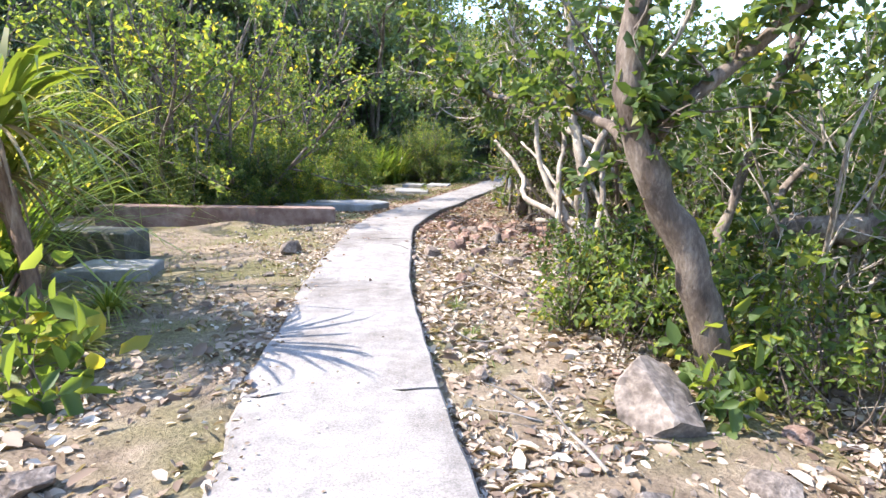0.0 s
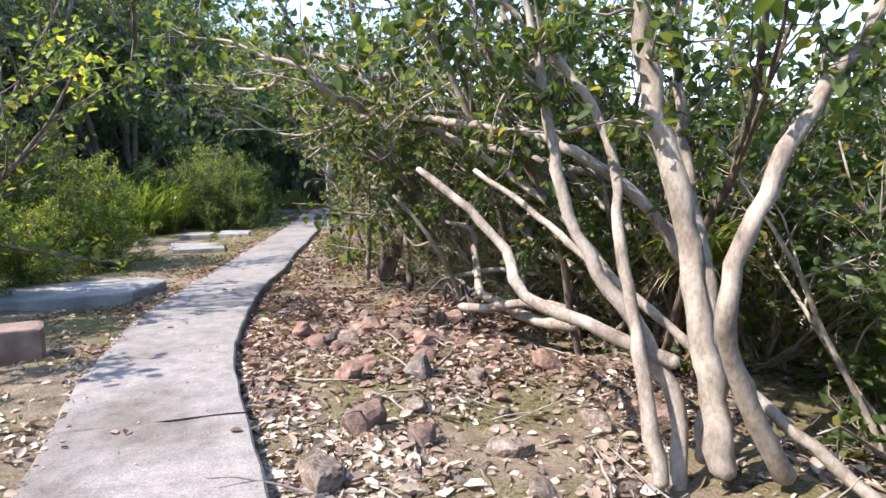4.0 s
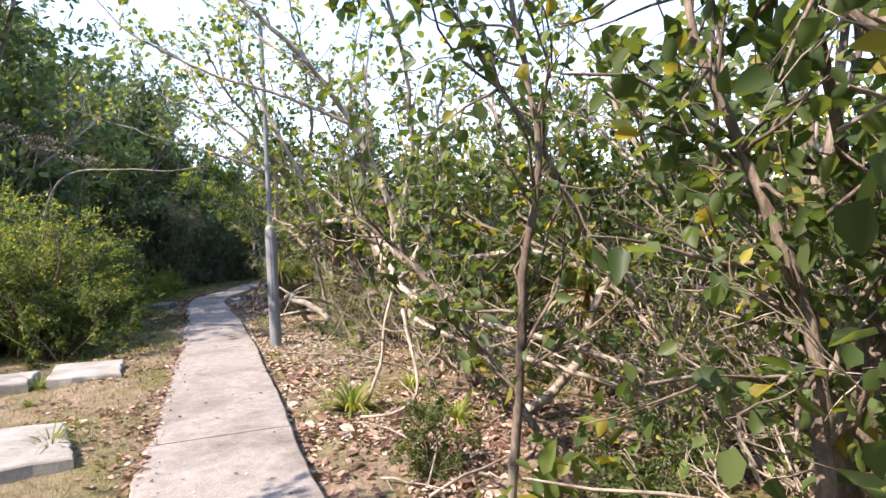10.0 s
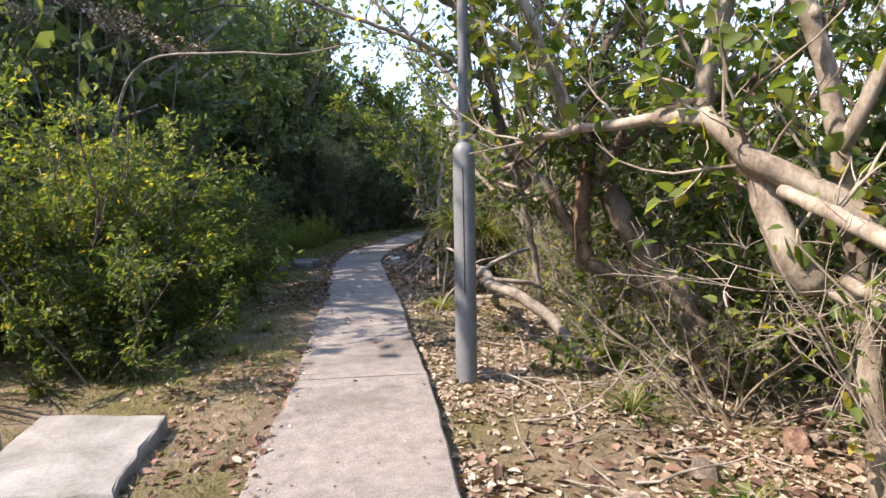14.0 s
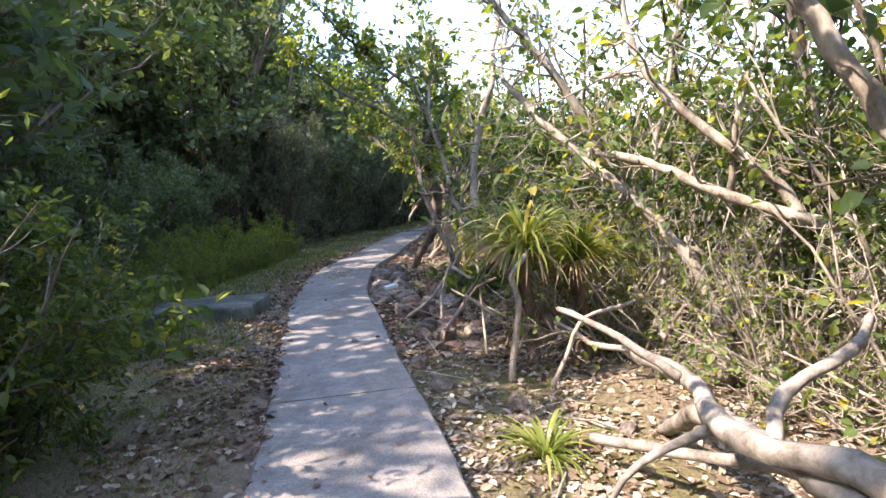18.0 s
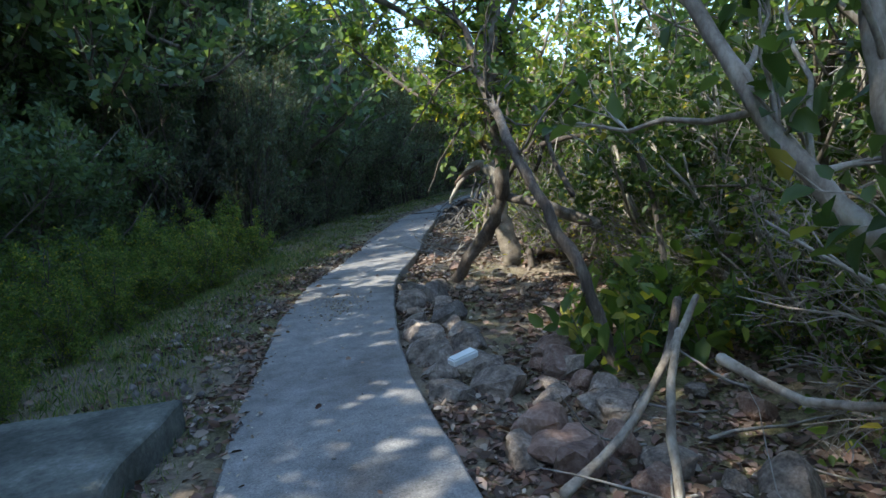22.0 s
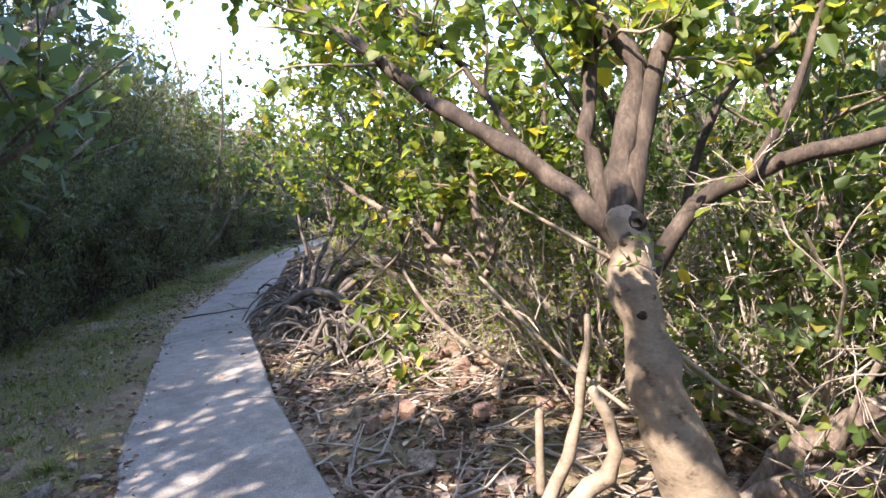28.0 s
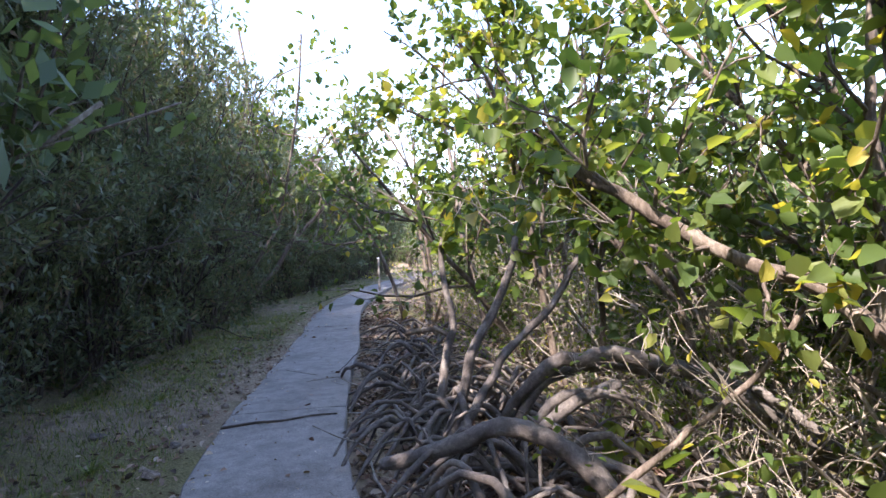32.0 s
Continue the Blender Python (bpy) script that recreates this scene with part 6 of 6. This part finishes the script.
# ---- tangles of arching roots ----
def root_tangle(x, y, n, reach, seed):
    rng = np.random.RandomState(seed)
    np.random.seed(seed)
    top = thing("root_tangle", "tangle of grey arching roots over dry ground", "roots", "root tangles", at=(x, y, floor_at(x, y)))
    for _ in range(n):
        a = rng.uniform(0, 2 * np.pi)
        out = np.array([math.cos(a), math.sin(a)])
        turn = np.array([-out[1], out[0]]) * rng.normal() * 0.35
        h, ln = rng.uniform(0.12, 0.45), reach * rng.uniform(0.5, 1.1)
        f = np.linspace(0, 1, 11)
        xy = rng.normal(size=2) * 0.2 + np.outer(f, out) * ln + np.outer(f ** 2, turn) * ln
        z = 0.05 + h * np.sin(np.pi * np.clip(f * 0.85 + 0.1, 0, 1)) - 0.16 * f ** 2 + rng.normal(size=11) * 0.012
        r = rng.uniform(0.009, 0.03)
        t = Tubes()
        t.add(np.c_[xy, z], r * np.linspace(1.1, 0.5, 11), 7, 0.08)
        part("root", t.mesh("root", GREY_ROOT), top)


for i, (u, s, n, reach) in enumerate([(way_at(39.6), 1.4, 20, 0.8), (way_at(40.4), 1.2, 26, 0.9), (way_at(41.2), 1.7, 30, 1.1), (way_at(42.0), 1.2, 30, 1.0), (way_at(42.6), 2.0, 34, 1.3), (way_at(43.4), 1.3, 28, 1.0),
                                      (way_at(44.8), 1.5, 22, 1.1), (way_at(46.4), 1.6, 16, 1.1), (way_at(40.2), 2.6, 22, 1.0), (way_at(20.6), 3.6, 12, 0.9), (way_at(12.6), 3.0, 12, 0.9)]):
    x, y = spot(u, s)
    root_tangle(x, y, n, reach, 300 + i)


# ---- small litter ----
def small_box(name, label, x, y, sx, sy, sz, turn, material, lift=0.0):
    bm = bmesh.new()
    bmesh.ops.create_cube(bm, size=1.0)
    for v in bm.verts:
        v.co = (v.co.x * sx, v.co.y * sy * (1 + 0.1 * v.co.x), v.co.z * sz)
    bmesh.ops.bevel(bm, geom=list(bm.edges), offset=min(sx, sy, sz) * 0.2, segments=2, affect="EDGES")
    me = bpy.data.meshes.new(name)
    bm.to_mesh(me)
    bm.free()
    me.materials.append(material)
    ob = new(name, me)
    ob.matrix_world = pose(x, y, floor_at(x, y) + sz / 2 + lift, 4, -6, turn)
    return tagged(ob, label, "litter")


small_box("white_carton", "small flattened white carton lying on stones", 5.08, 31.2, 0.2, 0.08, 0.05, 12, WHITE_PLASTIC, 0.16)
small_box("blue_wrapper", "crumpled blue plastic wrapper among dead branches", 3.75, 14.3, 0.2, 0.13, 0.08, 40, BLUE_PLASTIC)
small_box("blue_scrap", "small blue plastic scrap in dry leaves", 3.2, 24.3, 0.05, 0.05, 0.05, 10, BLUE_PLASTIC)

# ---- grass tufts ----
TUFTS = [blades(110 + i, 70, 0.42, 0.014, 1.0, 1.7, GRASS, 5, 0.05) for i in range(3)]
LILIES = [blades(120 + i, 85, 0.6, 0.026, 1.0, 1.9, PANDAN_LEAF, 6, 0.07) for i in range(2)]
PANDAN = [blades(130 + i, 110, 0.85, 0.034, 0.95, 1.9, PANDAN_LEAF, 7, 0.12) for i in range(2)]
for x, y, size in [(0.2, 21.9, 0.9), (0.25, 18.9, 0.9), (4.15, 21.8, 1.1), (3.9, 20.6, 0.9), (0.95, 5.2, 0.5), (0.85, 6.0, 0.5), (1.3, 20.0, 0.6), (-0.3, 23.2, 0.6), (0.1, 20.9, 0.5),
                   (1.6, 24.2, 0.6), (1.9, 25.2, 0.7), (3.0, 33.2, 0.5), (5.0, 38.0, 0.6), (6.4, 38.6, 0.5), (3.1, 23.7, 0.5), (2.7, 15.5, 0.7), (4.4, 24.4, 0.7)]:
    tuft(TUFTS[rng.randint(3)], "grass_tuft", "small tuft of bright green grass", "grass tufts", x, y, rng.uniform(0, 360), size)
for x, y, size in [(2.58, 18.6, 1.0), (3.12, 17.69, 0.7), (5.3, 23.9, 1.05), (4.88, 23.3, 1.15), (3.6, 19.2, 0.7), (9.28, 38.95, 0.75), (-1.9, 5.4, 1.0), (-2.3, 4.9, 1.0), (-1.7, 4.6, 0.8), (4.3, 26.1, 0.8)]:
    tuft(LILIES[rng.randint(2)], "lily_clump", "clump of strap-shaped green leaves", "lily clumps", x, y, rng.uniform(0, 360), size)
for _ in range(90):
    x, y = spot(rng.uniform(way_at(26.5), way_at(47.0)), -rng.uniform(1.1, 3.4))
    tuft(TUFTS[rng.randint(3)], "grass_tuft", "small tuft of bright green grass", "grass tufts", x, y, rng.uniform(0, 360), rng.uniform(0.25, 0.6))
STRAW = leaf_material("straw", [(0, (0.13, 0.085, 0.05)), (0.5, (0.27, 0.20, 0.12)), (1, (0.42, 0.34, 0.22))], 0.25, 0.7)
SKIRTS = [blades(140 + i, 70, 0.75, 0.026, -0.2, 1.2, STRAW, 6, 0.08) for i in range(2)]


def screw_pine(x, y, z, size):
    """A leaf rosette on a crooked fibrous stem, with a skirt of dead leaves."""
    foot = floor_at(x, y)
    top = thing("screw_pine", "yellow-green screw pine with long arching leaves", "plant", "screw pines", at=(x, y, foot))
    h = z - foot
    t = Tubes()
    t.add(smooth_line([(0.10, 0.08, -0.1), (0.12, 0.06, h * 0.35), (0.03, 0.05, h * 0.7), (0, 0, h)], 0.06), 0.05 * np.linspace(1.2, 0.8, len(smooth_line([(0.10, 0.08, -0.1), (0.12, 0.06, h * 0.35), (0.03, 0.05, h * 0.7), (0, 0, h)], 0.06))), 9, 0.18)
    part("stem", t.mesh("stem", TORN_BARK), top)
    for k in range(3):
        r = Tubes()
        a = 2.1 * k + x
        r.add([(0.08 + 0.02 * math.cos(a), 0.06 + 0.02 * math.sin(a), h * 0.3), (0.08 + 0.14 * math.cos(a), 0.06 + 0.14 * math.sin(a), h * 0.12), (0.08 + 0.22 * math.cos(a), 0.06 + 0.22 * math.sin(a), -0.08)], [0.018, 0.016, 0.014], 7, 0.1)
        part("prop_root", r.mesh("prop_root", TORN_BARK), top)
    ob = part("rosette", PANDAN[rng.randint(2)], top)
    ob.matrix_local = pose(0, 0, h, rng.uniform(-15, 15), rng.uniform(-15, 15), rng.uniform(0, 360)) @ Matrix.Diagonal((size, size, size, 1))
    ob = part("dead_skirt", SKIRTS[rng.randint(2)], top, "dry straw-coloured hanging leaves")
    ob.matrix_local = pose(0, 0, h - 0.02, rng.uniform(-10, 10), rng.uniform(-10, 10), rng.uniform(0, 360)) @ Matrix.Diagonal((size * 0.85, size * 0.85, size * 0.85, 1))


for x, y, z, size in [(5.15, 27.68, 0.92, 1.0), (5.62, 27.55, 0.78, 0.9), (5.35, 28.2, 0.8, 0.85), (6.0, 28.1, 0.55, 0.9), (6.4, 22.6, 0.4, 1.2), (3.6, 9.2, 0.75, 0.9), (4.75, 17.6, 0.9, 1.3), (-2.15, 4.7, 1.45, 1.5), (-2.6, 5.3, 1.1, 1.4)]:
    screw_pine(x, y, z, size)


# ---- dry leaves, twigs and short grass on the ground ----
def scattered(n, y0, y1, s0, s1, thin=1.0):
    uu = rng.uniform(way_at(y0), way_at(y1), n)
    ss = s0 + (s1 - s0) * rng.uniform(0, 1, n) ** thin
    ii = np.clip(np.searchsorted(LINE_S, uu), 0, len(LINE) - 1)
    ee = uu - LINE_S[ii]
    x, y = LINE[ii, 0] + LINE_D[ii, 0] * ee + LINE_D[ii, 1] * ss, LINE[ii, 1] + LINE_D[ii, 1] * ee - LINE_D[ii, 0] * ss
    return np.stack([x, y, ground_z(x, y)], 1)


def drifts(p, rng):
    """Keeps the places that lie in wind-blown drifts, with a few strays between them."""
    x, y = p[:, 0], p[:, 1]
    f = np.sin(x * 2.7 + 1.3 * np.sin(y * 1.1)) * np.sin(y * 2.3 + np.sin(x * 1.7)) + 0.6 * np.sin(x * 6.1 - y * 2.2) * np.sin(y * 5.3 + x)
    return p[rng.uniform(size=len(p)) < np.clip(0.5 + 0.75 * f, 0.12, 1)]


def dry_leaves(n, y0, y1, s0, s1, size, material, label, thin=1.0):
    p = drifts(scattered(n, y0, y1, s0, s1, thin), rng) + np.array([0, 0, 0.012])
    n = len(p)
    a = rng.uniform(0, 2 * np.pi, n)
    d = np.stack([np.cos(a), np.sin(a), rng.normal(0, 0.25, n)], 1)
    ob = new("leaf_litter", leaf_mesh("leaf_litter", p, d, size, 0.5, material, rng, 0.12, 0.65))
    return tagged(ob, label, "leaf litter", kind="stuff")


PALE = "pale dry fallen leaves covering the ground"
BROWN = "dark brown rotting leaves covering the ground"
RUSTY = "rust-brown dry fallen leaves covering the ground"
dry_leaves(26000, 1.0, 11.0, 0.56, 3.6, 0.05, LITTER, PALE, 1.4)
dry_leaves(7000, 1.0, 11.0, 0.56, 3.6, 0.085, LITTER, PALE, 1.3)
dry_leaves(5200, 1.0, 11.0, -0.5, -2.2, 0.05, LITTER, PALE, 1.8)
dry_leaves(1600, 1.0, 7.0, -0.55, -2.8, 0.085, LITTER, PALE, 1.3)
dry_leaves(30000, 9.5, 19.0, 0.56, 4.0, 0.05, RED_LITTER, RUSTY, 1.2)
dry_leaves(8000, 9.5, 22.0, 0.56, 3.6, 0.085, RED_LITTER, RUSTY, 1.2)
dry_leaves(7000, 11.0, 24.0, -0.5, -1.7, 0.05, RED_LITTER, RUSTY, 2.0)
dry_leaves(26000, 18.0, 29.0, 0.56, 4.0, 0.046, LITTER, PALE, 1.3)
dry_leaves(18000, 28.0, 37.0, 0.6, 4.0, 0.055, RED_LITTER, RUSTY, 1.2)
dry_leaves(30000, 28.0, 38.0, 0.56, 5.0, 0.055, DARK_LITTER, BROWN, 1.1)
dry_leaves(16000, 9.0, 19.0, 0.56, 5.0, 0.055, DARK_LITTER, BROWN, 0.8)
dry_leaves(12000, 2.0, 10.0, 2.0, 6.0, 0.06, DARK_LITTER, BROWN, 0.9)
dry_leaves(7000, 27.0, 38.0, -0.5, -1.6, 0.05, DARK_LITTER, BROWN, 1.4)
dry_leaves(7000, 27.0, 48.0, -0.6, -3.6, 0.05, DARK_LITTER, BROWN, 1.0)
dry_leaves(2500, 27.0, 48.0, -0.6, -3.2, 0.05, RED_LITTER, RUSTY, 1.0)
dry_leaves(6500, 26.0, 37.0, -0.5, -1.5, 0.05, RED_LITTER, RUSTY, 1.6)
dry_leaves(22000, 36.0, 52.0, 0.6, 5.0, 0.06, RED_LITTER, RUSTY, 1.2)
dry_leaves(40000, 36.0, 50.0, 0.56, 5.0, 0.06, DARK_LITTER, BROWN, 1.1)
dry_leaves(1500, 36.0, 52.0, -0.5, -1.4, 0.05, RED_LITTER, RUSTY, 2.2)


def short_grass(n, y0, y1, s0, s1, length, thin=1.0):
    p = scattered(n, y0, y1, s0, s1, thin)
    d = rng.normal(size=(n, 3)) * np.array([0.5, 0.5, 0.2]) + np.array([0, 0, 1])
    ob = new("short_grass", leaf_mesh("short_grass", p, d, length, 0.09, GRASS, rng, simple=True))
    return tagged(ob, "sparse short grass on the trodden ground", "grass", kind="stuff")


short_grass(9000, 4.0, 24.0, -0.7, -3.5, 0.05)
short_grass(26000, 23.0, 37.0, -0.7, -3.4, 0.045)
short_grass(22000, 36.0, 60.0, -0.7, -3.0, 0.05)
short_grass(2500, 2.0, 24.0, 0.6, 3.0, 0.06)
short_grass(12000, 15.0, 30.0, -0.65, -2.2, 0.045, 1.4)

sticks = Tubes()
for n, y0, y1, s0, s1, ln in [(120, 3, 12, 0.8, 4, 0.5), (150, 12, 22, 0.9, 4, 0.6), (150, 22, 31, 0.9, 4, 0.7), (520, 35, 48, 0.7, 4.5, 0.9), (160, 36.0, 40.0, 0.62, 2.6, 0.5)]:
    for p in scattered(n, y0, y1, s0, s1):
        a = rng.uniform(0, 2 * np.pi)
        pts, rad = wander(p + np.array([0, 0, 0.02]), (math.cos(a), math.sin(a), rng.uniform(0, 0.25)), ln * rng.uniform(0.4, 1.3), rng.uniform(0.004, 0.014), 5, 0.16, -0.01, rng)
        sticks.add(pts, rad, 5)
stick_ob = new("fallen_twigs", sticks.mesh("fallen_twigs", DEAD_WOOD))
tagged(stick_ob, "pale dry fallen twigs scattered over the ground", "twigs", kind="stuff")


# ---- single small things along the way ----
def dry_flower_plant(x, y, heads, seed):
    """Thin dead stems that end in flat, rayed flower heads."""
    rng = np.random.RandomState(seed)
    top = thing("dry_flower_plant", "tall dead plant with flat brown dry flower heads", "plant", "dry flower plants", at=(x, y, floor_at(x, y)))
    for dx, dy, h in heads:
        stem = Tubes()
        pts = smooth_line([(0, 0, -0.05), (dx * 0.25, dy * 0.25, h * 0.45), (dx * 0.8, dy * 0.8, h * 0.85), (dx, dy, h)], 0.2)
        stem.add(pts, np.linspace(0.02, 0.008, len(pts)), 6)
        part("stem", stem.mesh("stem", BARK), top)
        head, tips = Tubes(), []
        for _ in range(16):
            a, r = rng.uniform(0, 2 * np.pi), rng.uniform(0.12, 0.34)
            e = np.array([dx + math.cos(a) * r, dy + math.sin(a) * r, h + rng.uniform(0.1, 0.2)])
            head.add([(dx, dy, h - 0.02), (np.array([dx, dy, h]) + e) / 2 + np.array([0, 0, 0.04]), e], [0.005, 0.004, 0.003], 4)
            tips += [e + rng.normal(size=3) * np.array([0.05, 0.05, 0.02]) for _ in range(14)]
        part("flower_stalks", head.mesh("flower_stalks", BARK), top)
        tips = np.array(tips)
        tagged(part("flower_head", leaf_mesh("flower_head", tips, rng.normal(size=tips.shape), 0.045, 0.7, LITTER, rng, simple=True), top), kind="stuff")


dry_flower_plant(-0.3, 27.3, [(-0.4, 0.3, 4.5), (-0.9, 0.1, 4.2), (0.2, 0.2, 4.0), (0.7, -0.2, 3.7), (-0.3, -0.4, 3.6)], 1)
dry_flower_plant(0.7, 26.5, [(-0.2, 0.2, 3.4), (0.4, 0.1, 3.2)], 2)
bough = thing("dead_bough", "thin dead bough reaching out over the bushes", "branch")
t = Tubes()
pts = smooth_line([(0.2, 26.3, 0.0), (0.3, 26.2, 1.6), (0.68, 25.84, 2.85), (1.6, 25.4, 3.0), (2.3, 25.05, 2.95), (2.92, 24.75, 3.05)], 0.15)
t.add(pts, np.linspace(0.03, 0.007, len(pts)), 7, 0.1)
part("stem", t.mesh("stem", DEAD_WOOD), bough)

stick = Tubes()
pts = smooth_line([(9.55, 43.08, 0.012), (9.8, 42.95, 0.02), (10.0, 42.81, 0.016), (10.2, 42.73, 0.022), (10.4, 42.6, 0.014)], 0.08)
stick.add(pts, np.linspace(0.013, 0.007, len(pts)), 7, 0.1)
tagged(new("fallen_stick", stick.mesh("fallen_stick", DARK_BARK)), "dark crooked stick lying across the concrete path", "stick")


def marker_post(x, y):
    top = thing("marker_post", "thin pale wooden marker post beside the path", "post", at=(x, y, floor_at(x, y)))
    t = Tubes()
    t.add([(0, 0, -0.1), (0, 0, 0.6), (0.01, 0, 1.2), (0.01, 0, 1.22)], [0.04, 0.038, 0.037, 0.025], 10)
    part("shaft", t.mesh("shaft", DEAD_WOOD), top)
    t = Tubes()
    t.add([(0.01, 0, 1.21), (0.01, 0, 1.25)], [0.046, 0.03], 10)
    part("cap", t.mesh("cap", WHITE_PLASTIC), top, "small white cap")


marker_post(20.45, 53.75)

for x, y, turn, size in [(13.2, 51.2, 40, 1.55), (15.3, 53.4, 200, 1.6), (11.6, 49.6, 310, 1.45), (17.3, 55.6, 100, 1.5)]:
    place_plant(CANOPY_KINDS[0], "tall_tree", "tall open-crowned tree standing behind the dark hedge", "tree", "trees behind the hedge", x, y, turn, size)

# low sunlit weeds on the left bank
rng = np.random.RandomState(77)
WEEDY = "low feathery olive-green weed growing on the bank"
bushes(BUSH_BRIGHT, "bank_weed", WEEDY, "weeds of the bank", 27.8, 33.5, -1.9, -2.9, 0.3, 0.2, 0.42)
bushes(BUSH_BRIGHT + BUSH_KINDS[:1], "bank_weed", WEEDY, "weeds of the bank", 27.8, 36.5, -2.8, -4.0, 0.4, 0.35, 0.62)
dry_leaves(16000, 21.0, 29.0, 0.56, 3.2, 0.055, LITTER, PALE, 0.8)
short_grass(16000, 29.0, 38.0, -0.9, -3.0, 0.085, 0.8)
short_grass(12000, 38.0, 50.0, -0.8, -2.6, 0.07, 0.8)
bushes(TALL_LIGHT, "tall_light_shrub", "tall feathery light green shrub in sunshine", "tall shrubs beside the path", 24.2, 26.4, -2.4, -3.0, 0.75, 0.55, 0.7)
for x, y, size in [(3.12, 35.16, 0.5), (3.5, 35.4, 0.45), (2.95, 34.5, 0.45), (3.9, 35.9, 0.5), (2.4, 34.6, 0.6), (2.7, 35.5, 0.6), (3.3, 36.3, 0.65), (2.0, 33.6, 0.5), (4.6, 37.4, 0.5), (4.3, 38.0, 0.6), (4.0, 37.0, 0.7)]:
    place_plant(BUSH_BRIGHT[rng.randint(2)], "low_weed", "low yellow-green weed on the bank", "shrub", "low weeds of the bank", x, y, rng.uniform(0, 360), size)


# grit, crumbs and a few dry leaves lying on the concrete
def on_path(n, y0, y1, s0, s1, size, material, name, label, middle=None):
    uu = rng.uniform(way_at(y0), way_at(y1), n) if middle is None else rng.normal(middle[0], middle[1], n)
    ss = rng.uniform(s0, s1, n) if middle is None else np.clip(rng.normal(middle[2], middle[3], n), s0, s1)
    ii = np.clip(np.searchsorted(LINE_S, uu), 0, len(LINE) - 1)
    p = np.stack([LINE[ii, 0] + LINE_D[ii, 0] * (uu - LINE_S[ii]) + LINE_D[ii, 1] * ss, LINE[ii, 1] + LINE_D[ii, 1] * (uu - LINE_S[ii]) - LINE_D[ii, 0] * ss, np.full(n, 0.009)], 1)
    a = rng.uniform(0, 2 * np.pi, n)
    d = np.stack([np.cos(a), np.sin(a), rng.uniform(0, 0.15, n)], 1)
    tagged(new(name, leaf_mesh(name, p, d, size, 0.6, material, rng, 0.1, 0.6)), label, "litter", kind="stuff")


CRUMBS = "small dry crumbs and grit lying on the concrete"
on_path(900, 1.0, 50.0, -0.5, 0.5, 0.016, LITTER, "path_crumbs", CRUMBS)
on_path(700, 1.0, 50.0, -0.52, -0.40, 0.028, LITTER, "path_crumbs", CRUMBS)
on_path(450, 0, 0, -0.45, 0.45, 0.02, LITTER, "path_grit", "patch of pale grit lying on the concrete", (way_at(33.6), 0.28, 0.0, 0.16))
on_path(120, 6.0, 50.0, -0.5, 0.5, 0.05, RED_LITTER, "path_leaves", "a few dry leaves fallen on the concrete")
